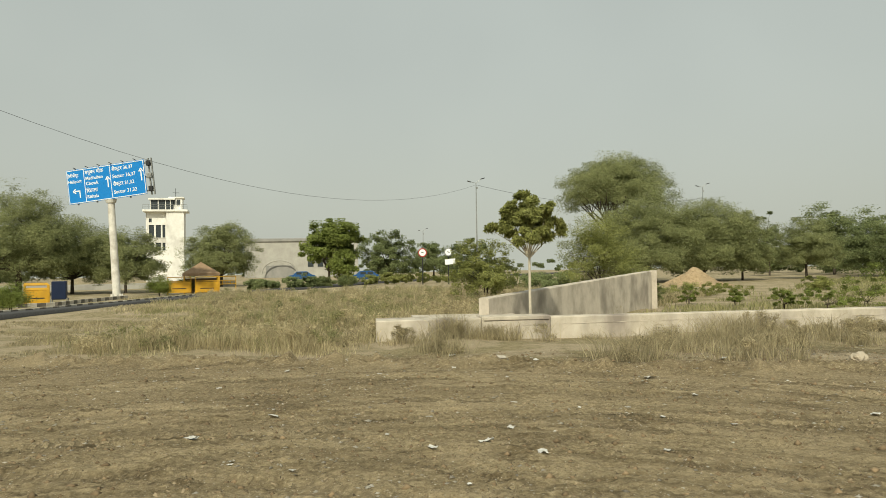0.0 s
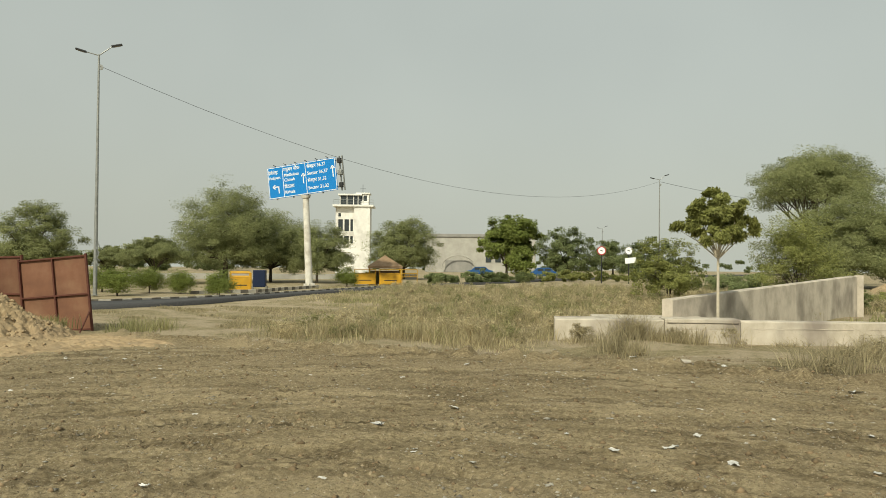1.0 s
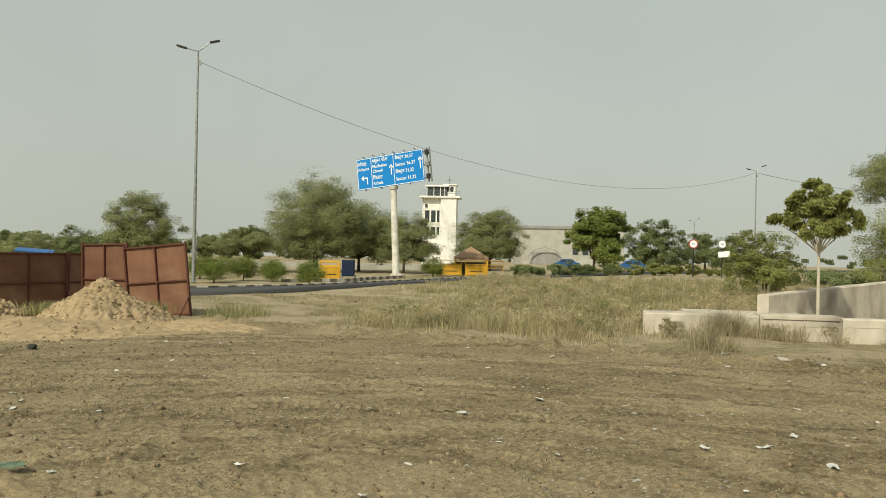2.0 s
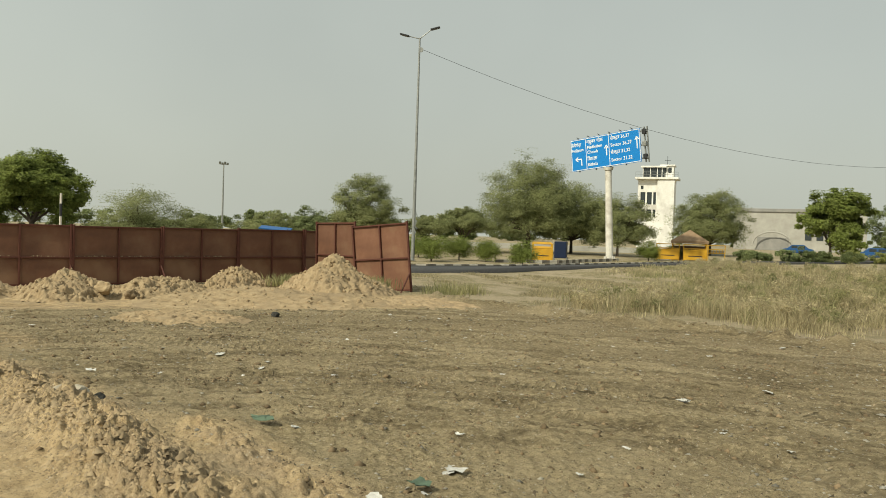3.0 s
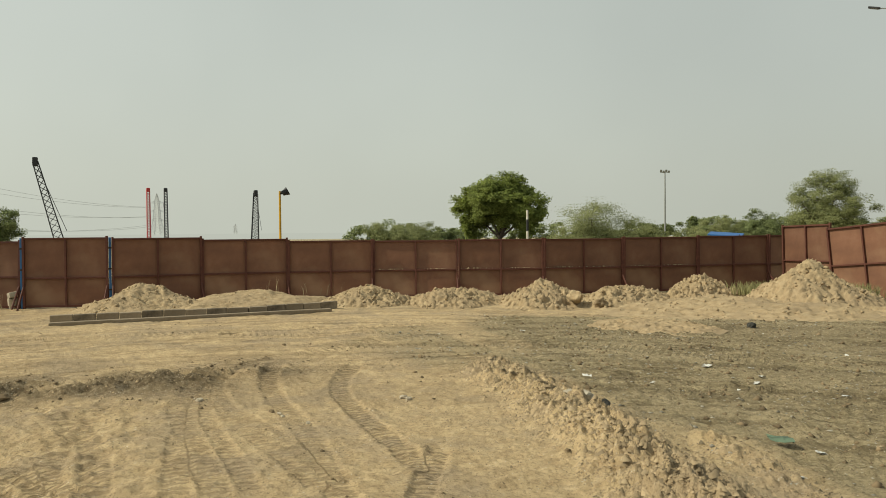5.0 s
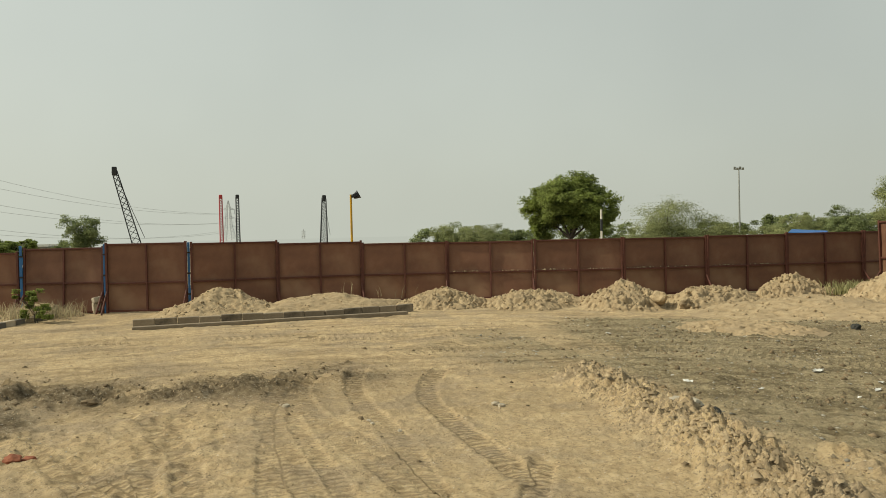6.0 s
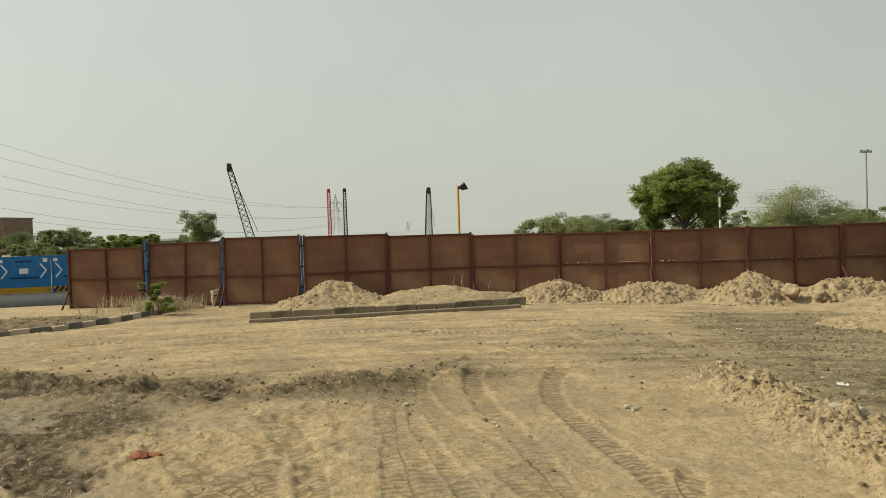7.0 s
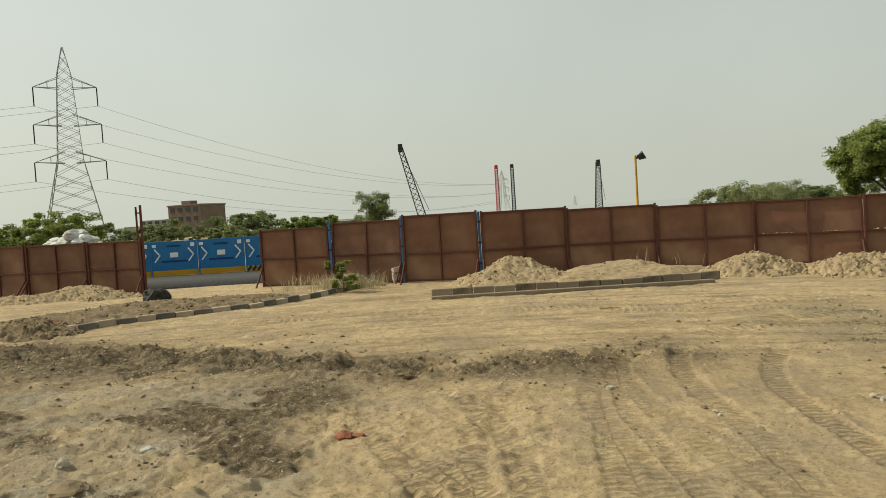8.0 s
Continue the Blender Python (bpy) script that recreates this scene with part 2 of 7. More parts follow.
def smooth(e0, e1, x):
    t = np.clip((x - e0) / (e1 - e0), 0, 1)
    return t * t * (3 - 2 * t)


def line_distance(x, y, pts):
    """Distance to a polyline, and how far along it."""
    best, along, run = np.full(np.shape(x), 1e9), np.zeros(np.shape(x)), 0.0
    for (ax, ay), (bx, by) in zip(pts[:-1], pts[1:]):
        dx, dy = bx - ax, by - ay
        ln = math.hypot(dx, dy)
        t = np.clip(((x - ax) * dx + (y - ay) * dy) / ln ** 2, 0, 1)
        d = np.hypot(x - ax - t * dx, y - ay - t * dy)
        along = np.where(d < best, run + t * ln, along)
        best = np.minimum(best, d)
        run += ln
    return best, along


# ---- ground: one sheet to the horizon ----
RIDGE = [(-11.6, 5.0), (-9.6, 4.75), (-8.0, 4.45), (-6.4, 4.0), (-4.9, 3.5), (-2.0, 2.2)]
GREY_BAND = [(-16.2, -8.6), (-14.6, -5.2), (-12.9, -2.4), (-12.3, 0.2), (-12.6, 2.0)]
TRACKS = [([(-7.3, -0.42), (-7.75, -0.40), (-9.3, -0.40), (-10.8, -0.75), (-12.0, -1.4)], 0.15), ([(-7.0, 0.46), (-9.3, 0.47), (-10.6, 0.48), (-12.0, 0.9)], 0.15),
          ([(-7.2, -0.50), (-8.48, -0.98), (-9.3, -1.5)], 0.14), ([(-6.9, 1.25), (-7.96, 1.16), (-9.17, 1.03), (-11.0, 1.01), (-12.3, 1.17), (-13.6, 2.2)], 0.15),
          ([(-7.2, -0.9), (-8.3, -1.25), (-9.5, -1.6)], 0.15), ([(-7.0, 0.72), (-9.24, 0.71), (-10.8, 0.81)], 0.11),
          ([(-7.6, -0.70), (-8.9, -1.27), (-9.9, -1.8)], 0.13), ([(-7.6, -0.80), (-9.5, -0.74), (-11.2, -0.25)], 0.15),
          ([(-6.6, 0.1), (-7.57, 0.21), (-9.1, 0.37), (-11.8, 1.05)], 0.13), ([(-7.0, 2.2), (-7.7, 2.24), (-9.47, 2.35), (-11.0, 2.56), (-12.6, 3.4)], 0.15),
          ([(-6.4, 1.3), (-8.8, 1.63), (-11.4, 1.7), (-13.0, 2.2)], 0.15), ([(-7.0, 1.4), (-9.15, 1.27), (-11.5, 0.69)], 0.13),
          ([(-5.2, 1.2), (-5.9, 1.63), (-6.86, 2.17), (-7.5, 2.55)], 0.13),
          ([(-12.8, 0.0), (-14.2, 2.4), (-14.3, 4.9), (-12.5, 7.6), (-9.7, 9.2)], 0.20), ([(-18.3, -4.4), (-17.9, -0.3), (-17.3, 5.6), (-15.4, 9.0)], 0.22),
          ([(-14.75, 3.7), (-15.3, 6.6), (-14.3, 9.0), (-12.2, 11.6)], 0.20), ([(-17.2, 2.1), (-15.6, 5.9), (-12.4, 7.9), (-9.0, 10.2)], 0.20),
          ([(-8.6, 7.45), (-7.55, 8.13), (-6.3, 8.9), (-4.2, 9.6), (-1.5, 10.2)], 0.22), ([(-5.8, 8.15), (-4.1, 8.15), (-2.4, 7.86), (-1.17, 7.43), (0.6, 6.6)], 0.22),
          ([(-6.0, 9.2), (-3.8, 10.1), (-1.0, 11.0), (2.6, 11.2)], 0.22), ([(-8.9, 6.2), (-7.9, 7.46), (-6.3, 8.3)], 0.20),
          ([(-6.8, 11.9), (-4.5, 11.46), (-1.7, 10.3), (0.5, 7.5)], 0.22), ([(-4.1, 14.4), (1.0, 13.25), (5.3, 12.3)], 0.24), ([(0.8, 10.8), (3.15, 10.8), (5.3, 9.7)], 0.22)]


def rounded(pts, times=2):
    """Cuts the corners of a polyline."""
    for _ in range(times):
        out = [pts[0]]
        for (ax, ay), (bx, by) in zip(pts[:-1], pts[1:]):
            out += [(0.75 * ax + 0.25 * bx, 0.75 * ay + 0.25 * by), (0.25 * ax + 0.75 * bx, 0.25 * ay + 0.75 * by)]
        pts = out + [pts[-1]]
    return pts


TRACKS = [(rounded(p), w) for p, w in TRACKS]
SPOIL_EDGE = ([-40, -17.5, -15.6, -13.75, -12.0, -9.6, -8.2, -6.0, 0], [-40, -14, -6.0, -3.3, -2.1, -1.6, -2.2, -4.0, -12])


def sand_share(x, y):
    """1 on bare sand, 0 on the dark soil."""
    d, a = line_distance(x, y, RIDGE)
    wob = 0.5 * fractal(x, y, 41, 1.8, 3)
    edge = np.interp(x, [-26, -20, -16.5, -14.5, -12, -9.6, -8.0, -6.4, -4.9, -2.0, 4.0], [19.5, 12.5, 6.8, 5.6, 5.2, 5.2, 5.1, 4.75, 4.3, 2.9, 0.0])
    streak = 1.6 * fractal(x * 0.30 + y * 0.1, y * 1.4, 77, 1.3, 4, 0.6)
    far = smooth(-10.5, -14.0, x)
    s = smooth(0.4 + 1.6 * far, -0.4 - 1.6 * far, y - edge + wob * 0.6 + far * streak)
    d, a = line_distance(x, y, [(-23.5, 4), (-20.5, 8), (-18.5, 11), (-16.5, 14.5), (-14.2, 17.2)])
    return np.maximum(s, smooth(2.2, 1.5, d + 0.5 * wob))


def turning(x, y):
    """How far from the turning circle's middle, and how far round it (metres of arc at 12 m)."""
    r = np.hypot(x + 1.0, y)
    return r, 12 * np.arctan2(-x - 1.0 - y, -x - 1.0 + y)


def arc_ruts(x, y):
    """Narrow broken furrows left by lorries turning round the middle of the site, 0 to 1."""
    r, w = turning(x, y)
    n = fractal(w * 0.10, r + 0.012 * w + 0.15 * value_noise(x, y, 53, 2.5), 14, 0.50, 3, 0.65)
    broken = np.clip(0.35 + 1.1 * value_noise(w * 0.35, r, 52, 0.9), 0, 1)
    start = 7.2 + 4.4 * smooth(6.5, 3.5, y)
    return np.exp(-(n / 0.10) ** 2) * broken * smooth(start, start + 1.5, r) * smooth(26, 20, r), n


def site_share(x, y):
    """1 inside the worked site, 0 on the verge and past the hoarding."""
    return smooth(70, 30, np.hypot(x, y)) * smooth(19.5, 17.5, y - 0.05 * x) * smooth(-27, -24, x)


def tread_marks(x, y):
    """The nearest wheel track: how deep inside it, its raised lip, bars passed along it, and how far across it."""
    inside, lip, along = np.zeros(np.shape(x)), np.zeros(np.shape(x)), np.zeros(np.shape(x))
    across = np.full(np.shape(x), 9.0)
    faint = np.clip(0.85 + 0.4 * value_noise(x, y, 51, 1.3), 0, 1)
    for pts, half in TRACKS:
        d, a = line_distance(x, y, pts)
        closer = d / half < across
        across = np.where(closer, d / half, across)
        along = np.where(closer, a / (0.095 if half < 0.18 else 0.14), along)
        inside = np.maximum(inside, smooth(half, half * 0.7, d) * faint)
        lip = np.maximum(lip, np.exp(-((d - half * 1.15) / 0.05) ** 2) * faint)
    return inside, lip, along, np.minimum(across, 3.0)


def ground_height(x, y):
    near = smooth(70, 30, np.hypot(x, y))
    z = near * 0.05 * fractal(x, y, 3, 6.0, 2)
    s = sand_share(x, y)
    work = site_share(x, y)
    soil = work * (1 - s)
    z += soil * (0.020 * fractal(x, y, 11, 0.34, 3, 0.7) + 0.022 * np.abs(fractal(x, y, 13, 0.12, 2, 0.8)))
    z += work * s * (0.020 * fractal(x, y, 12, 0.8, 4, 0.65) + 0.015 * np.abs(fractal(x, y, 16, 0.14, 2, 0.8)))
    rut, swell = arc_ruts(x, y)
    z += work * (0.014 * np.clip(swell, -1, 1) - 0.024 * rut)
    # scraped windrow, with a lower second line of spill on its far side
    d, a = line_distance(x, y, RIDGE)
    wob = 0.12 * value_noise(x, y, 23, 0.5)
    crest = np.exp(-((d + wob) / (0.30 + 0.03 * a)) ** 2) * smooth(0, 0.7, a)
    z += crest * (0.17 + 0.11 * (np.abs(fractal(x, y, 21, 0.17, 3, 0.8)) - 0.3) + 0.03 * fractal(x, y, 22, 0.08, 2, 0.8))
    d2, a2 = line_distance(x, y, [(p + 0.25, q + 0.95) for p, q in RIDGE[2:]])
    z += np.exp(-((d2 + wob) / 0.22) ** 2) * smooth(0, 1.2, a2) * (0.05 + 0.06 * np.abs(fractal(x, y, 24, 0.16, 3, 0.8)))
    # dug spoil and churned mud
    d, a = line_distance(x, y, GREY_BAND)
    z += np.exp(-(d / (0.95 - 0.05 * a)) ** 2) * (0.04 + 0.085 * fractal(x, y, 31, 0.42, 4, 0.75))
    spoil = smooth(0.5, -0.6, y - np.interp(x, *SPOIL_EDGE)) * near
    z += spoil * (0.036 * fractal(x, y, 37, 0.8, 4, 0.65) + 0.026 * (0.4 - np.abs(fractal(x, y, 38, 0.2, 3, 0.85))))
    churn = smooth(-5.5, -7.5, x) * smooth(-13.0, -10.5, x) * smooth(1.2, -0.6, y) * smooth(-9, -4, y)
    z += churn * (0.022 * fractal(x, y, 35, 0.9, 4, 0.7) + 0.035 * (0.45 - np.abs(fractal(x, y, 36, 0.3, 3, 0.8))))
    inside, lip, along, across = tread_marks(x, y)
    z += work * (-0.016 * inside + 0.018 * lip * np.abs(fractal(x, y, 54, 0.2, 2)))
    # dark berm pushed up along the verge
    line = np.interp(x, [-15, -13.5, -9.6, -6.9, -4.0, -1.5, 1.0, 3.4, 8.5], [20.0, 19.6, 18.6, 18.2, 17.8, 17.6, 17.2, 15.9, 15.4])
    berm = np.exp(-((y - line + 0.35 - 0.35 * value_noise(x, y, 91, 1.5)) / 0.40) ** 2) * smooth(-15.5, -13.5, x)
    z += near * berm * (0.06 + 0.13 * np.abs(fractal(x, y, 92, 0.5, 3, 0.75)))
    # grass verge and field roll a little
    z += near * smooth(18, 24, y) * 0.10 * fractal(x, y, 61, 5.0, 3)
    return z


def ring_steps():
    """Radii that open out with the distance, to the horizon."""
    out, r = [0.02, 1.0, 2.0, 3.0, 3.8], 4.4
    while r < 3600:
        out.append(r)
        r += max(0.030, r * r / 2300) if r < 40 else r * 0.05
    return np.array(out)


rr = ring_steps()
ang = np.concatenate([np.radians(np.arange(52, 216, 0.16)), np.radians(np.arange(216, 412, 4.0))])
RR, AA = np.meshgrid(rr, ang)
GX, GY = -1.0 + RR * np.cos(AA), RR * np.sin(AA)
# trodden flat at the middle of the turning circle
GZ = ground_height(GX, GY) * smooth(2.6, 4.7, RR)
na, nr = GX.shape
idx = np.arange(na * nr).reshape(na, nr)
nxt = np.roll(idx, -1, axis=0)
quads = np.stack([idx[:, :-1], idx[:, 1:], nxt[:, 1:], nxt[:, :-1]], -1).reshape(-1, 4)
ground_mesh = mesh_from(np.stack([GX, GY, GZ], -1).reshape(-1, 3), quads, "ground", True)
S = sand_share(GX, GY)
d_, a_ = line_distance(GX, GY, RIDGE)
S = np.maximum(S, np.exp(-(d_ / 0.75) ** 4) * smooth(0, 0.6, a_))
d_, a_ = line_distance(GX, GY, [(p + 0.25, q + 0.95) for p, q in RIDGE[2:]])
S = np.maximum(S, np.exp(-(d_ / 0.42) ** 4) * smooth(0.3, 1.4, a_))
VERGE_LINE = ([-30, -15, -13.5, -9.6, -6.9, -4.0, -1.5, 1.0, 3.4, 8.5, 20], [21.0, 20.0, 19.6, 18.6, 18.2, 17.8, 17.6, 17.2, 15.9, 15.4, 15.0])
verge = smooth(0.0, 0.7, GY - np.interp(GX, *VERGE_LINE) + 0.5 * fractal(GX, GY, 71, 1.5, 3)) * smooth(-24.5, -22.5, GX + 3 * smooth(20, 26, GY))
verge = np.where((GY > 26) | (np.hypot(GX, GY) > 60), 1.0, verge)
d_, a_ = line_distance(GX, GY, GREY_BAND)
grey = np.exp(-(d_ / 0.95) ** 2) * np.clip(0.75 + 0.9 * fractal(GX, GY, 33, 0.8, 3), 0, 1)
dug = smooth(0.6, -0.5, GY - np.interp(GX, *SPOIL_EDGE) + 0.8 * fractal(GX, GY, 39, 1.4, 3)) * (np.hypot(GX, GY) < 30)
lime = dug * smooth(-13.8, -12.4, GX + 0.6 * fractal(GX, GY, 42, 1.0, 3)) * np.clip(0.62 + 0.5 * fractal(GX, GY, 43, 0.6, 3), 0, 1)
grey = np.maximum(grey, dug * np.maximum(smooth(-12.6, -14.0, GX), smooth(-0.2, 0.25, fractal(GX, GY, 40, 0.9, 4, 0.7))))
rut, swell = arc_ruts(GX, GY)
inside, lip, along, across = tread_marks(GX, GY)
r_, w_ = turning(GX, GY)
drift = smooth(0.0, 0.55, fractal(w_ * 0.16, r_, 55, 1.1, 4, 0.6) - 0.05)
damp = site_share(GX, GY) * np.clip(0.75 * rut + 0.60 * drift * smooth(6.5, 9.5, r_) * (1 - 0.45 * S), 0, 1)
rut_zone = site_share(GX, GY) * smooth(0, 1.5, r_ - 6.4 - 4.2 * smooth(6.5, 3.5, GY)) * (1 - 0.3 * S)
berm_ = smooth(1.6, 0.3, np.abs(GY - np.interp(GX, *VERGE_LINE) + 0.8)) * smooth(-15.5, -13.5, GX)
damp = np.maximum(damp, 0.8 * berm_ * np.clip(0.75 + 0.6 * fractal(GX, GY, 93, 0.9, 3), 0, 1) * (1 - verge))
for nm, arr in (("sand_share", S), ("verge_share", verge), ("spoil_share", grey), ("damp_share", damp), ("rut_zone", rut_zone), ("lime_share", lime), ("track_mask", site_share(GX, GY) * inside), ("track_along", along), ("track_across", across)):
    att = ground_mesh.attributes.new(nm, "FLOAT", "POINT")
    att.data.foreach_set("value", arr.astype(np.float32).ravel())


def ground_material():
    m = bpy.data.materials.new("bare_earth")
    m.use_nodes = True
    n, l = m.node_tree.nodes, m.node_tree.links
    b = n["Principled BSDF"]
    b.inputs["Roughness"].default_value, b.inputs["Specular IOR Level"].default_value = 0.95, 0.15
    tc = n.new("ShaderNodeTexCoord")

    def nz(scale, detail=6, rough=0.6, stretch=None):
        t = n.new("ShaderNodeTexNoise")
        t.inputs["Scale"].default_value, t.inputs["Detail"].default_value, t.inputs["Roughness"].default_value = scale, detail, rough
        src = tc.outputs["Object"]
        if stretch:
            mp = n.new("ShaderNodeMapping")
            mp.inputs["Scale"].default_value = stretch
            l.new(src, mp.inputs["Vector"])
            src = mp.outputs[0]
        l.new(src, t.inputs["Vector"])
        return t.outputs["Fac"]

    def ramp_(fac, stops):
        r = n.new("ShaderNodeValToRGB")
        l.new(fac, r.inputs["Fac"])
        while len(r.color_ramp.elements) < len(stops):
            r.color_ramp.elements.new(0.5)
        for e, (p, c) in zip(r.color_ramp.elements, stops):
            e.position, e.color = p, (*c, 1)
        return r.outputs["Color"]

    def mix(f, a, c):
        x = n.new("ShaderNodeMix")
        x.data_type = "RGBA"
        l.new(f, x.inputs["Factor"])
        l.new(a, x.inputs[6])
        l.new(c, x.inputs[7])
        return x.outputs[2]

    def attr(name):
        a = n.new("ShaderNodeAttribute")
        a.attribute_name = name
        return a.outputs["Fac"]

    def band(fac, lo, hi, top=1.0):
        r = n.new("ShaderNodeMapRange")
        r.inputs["From Min"].default_value, r.inputs["From Max"].default_value, r.inputs["To Max"].default_value = lo, hi, top
        l.new(fac, r.inputs["Value"])
        return r.outputs[0]

    def calc(op, a, c):
        x = n.new("ShaderNodeMath")
        x.operation = op
        for sock, val in zip(x.inputs, (a, c)):
            if isinstance(val, (int, float)):
                sock.default_value = val
            else:
                l.new(val, sock)
        return x.outputs[0]

    soil = ramp_(nz(13.0, 10, 0.75), [(0.36, (0.174, 0.135, 0.079)), (0.5, (0.307, 0.247, 0.146)), (0.62, (0.408, 0.334, 0.204))])
    dust = ramp_(nz(16.0, 8, 0.7), [(0.35, (0.300, 0.242, 0.146)), (0.65, (0.442, 0.360, 0.225))])
    soil = mix(band(nz(0.55, 5, 0.6), 0.46, 0.62, 0.7), soil, dust)
    sand = ramp_(nz(5.0, 10, 0.74), [(0.38, (0.418, 0.304, 0.172)), (0.5, (0.529, 0.393, 0.226)), (0.66, (0.614, 0.473, 0.284))])
    pale = ramp_(nz(14.0, 6), [(0.3, (0.346, 0.262, 0.164)), (0.7, (0.467, 0.362, 0.235))])
    sand = mix(band(nz(0.8, 7, 0.68), 0.47, 0.60, 0.9), sand, pale)
    base = mix(attr("sand_share"), soil, sand)
    chalk = ramp_(nz(8.0, 8, 0.7), [(0.35, (0.290, 0.242, 0.165)), (0.5, (0.373, 0.313, 0.222)), (0.66, (0.484, 0.415, 0.306))])
    base = mix(attr("lime_share"), base, chalk)
    spoil = ramp_(nz(9.0, 9, 0.75), [(0.38, (0.078, 0.055, 0.032)), (0.5, (0.159, 0.119, 0.070)), (0.64, (0.326, 0.264, 0.178))])
    base = mix(attr("spoil_share"), base, spoil)
    turf = ramp_(nz(5.0, 8, 0.7), [(0.32, (0.163, 0.148, 0.078)), (0.5, (0.266, 0.222, 0.127)), (0.7, (0.370, 0.307, 0.194))])
    path = ramp_(nz(6.0, 6), [(0.3, (0.331, 0.270, 0.180)), (0.7, (0.432, 0.360, 0.252))])
    turf = mix(band(nz(0.45, 5, 0.6), 0.46, 0.55, 0.85), turf, path)
    base = mix(attr("verge_share"), base, turf)
    # moist soil turned up in ruts and drifts, broken by dry crumbs
    # bars of the tread, slanting from the middle of the track
    phase = calc("ADD", calc("MULTIPLY", attr("track_along"), 2 * math.pi), calc("MULTIPLY", attr("track_across"), 2.2))
    bars = band(calc("SINE", phase, 0), -0.35, 0.25)
    gap = calc("MULTIPLY", calc("SUBTRACT", 1.0, bars), attr("track_mask"))
    darkened = calc("MULTIPLY", attr("damp_share"), band(nz(17.0, 8, 0.8), 0.40, 0.54))
    sx = n.new("ShaderNodeSeparateXYZ")
    l.new(tc.outputs["Object"], sx.inputs[0])
    ex, ey = calc("ADD", sx.outputs["X"], 1.0), sx.outputs["Y"]
    rad = calc("SQRT", calc("ADD", calc("MULTIPLY", ex, ex), calc("MULTIPLY", ey, ey)), 0)
    arc = calc("MULTIPLY", calc("ARCTAN2", calc("MULTIPLY", calc("ADD", ex, ey), -1.0), calc("SUBTRACT", ey, ex)), 12.0)

    def round_noise(along, across, detail):
        """Noise drawn out along the lorries' turning circle."""
        cx, t = n.new("ShaderNodeCombineXYZ"), n.new("ShaderNodeTexNoise")
        l.new(calc("MULTIPLY", arc, along), cx.inputs[0])
        l.new(calc("MULTIPLY", rad, across), cx.inputs[1])
        t.inputs["Scale"].default_value, t.inputs["Detail"].default_value, t.inputs["Roughness"].default_value = 1.0, detail, 0.6
        l.new(cx.outputs[0], t.inputs["Vector"])
        return t.outputs["Fac"]

    line = calc("ABSOLUTE", calc("SUBTRACT", round_noise(0.16, 1.3, 5), 0.5), 0)
    line = calc("MULTIPLY", band(line, 0.060, 0.015), band(round_noise(0.7, 1.0, 3), 0.42, 0.56))
    smear = band(round_noise(0.30, 2.0, 7), 0.49, 0.62, 0.9)
    line = calc("MULTIPLY", calc("MAXIMUM", line, smear), attr("rut_zone"))
    darkened = calc("MAXIMUM", darkened, calc("MULTIPLY", line, band(nz(11.0, 7, 0.8), 0.30, 0.52)))
    speck = calc("MULTIPLY", band(nz(21.0, 7, 0.85), 0.53, 0.57), 0.6)
    # gaps between the tread bars are coloured darker too
    darkened = calc("MAXIMUM", darkened, calc("MULTIPLY", gap, band(nz(13.0, 6, 0.75), 0.30, 0.48, 0.62)))
    shade = n.new("ShaderNodeMix")
    shade.data_type, shade.blend_type = "RGBA", "MULTIPLY"
    l.new(calc("MAXIMUM", darkened, speck), shade.inputs["Factor"])
    l.new(base, shade.inputs[6])
    shade.inputs[7].default_value = (0.42, 0.40, 0.375, 1)
    fleck = n.new("ShaderNodeMix")
    fleck.data_type = "RGBA"
    l.new(calc("MULTIPLY", band(nz(31.0, 5, 0.7), 0.63, 0.66), 0.75), fleck.inputs["Factor"])
    l.new(shade.outputs[2], fleck.inputs[6])
    fleck.inputs[7].default_value = (0.62, 0.57, 0.47, 1)
    l.new(fleck.outputs[2], b.inputs["Base Color"])
    hgt = calc("ADD", calc("MULTIPLY", nz(22.0, 8, 0.75), 0.6), calc("MULTIPLY", nz(60.0, 5, 0.75), 0.5))
    hgt = calc("SUBTRACT", hgt, calc("MULTIPLY", gap, 0.45))
    bp = n.new("ShaderNodeBump")
    bp.inputs["Strength"].default_value, bp.inputs["Distance"].default_value = 1.0, 0.045
    l.new(hgt, bp.inputs["Height"])
    l.new(bp.outputs[0], b.inputs["Normal"])
    return m


ground_mesh.materials.append(ground_material())
ground = tagged(new("ground", ground_mesh), "bare dusty earth, dark trodden soil meeting pale sand", "ground", kind="structure")


# ---- roads ----
def ribbon(left, right, z):
    n = len(left)
    v = [(x, y, z) for x, y in left] + [(x, y, z) for x, y in right] + [(x, y, z - 0.3) for x, y in left] + [(x, y, z - 0.3) for x, y in right]
    f = []
    for i in range(n - 1):
        f += [(i, i + 1, n + i + 1, n + i), (2 * n + i, 2 * n + i + 1, i + 1, i), (n + i, n + i + 1, 3 * n + i + 1, 3 * n + i)]
    return mesh_from(v, f, "road")


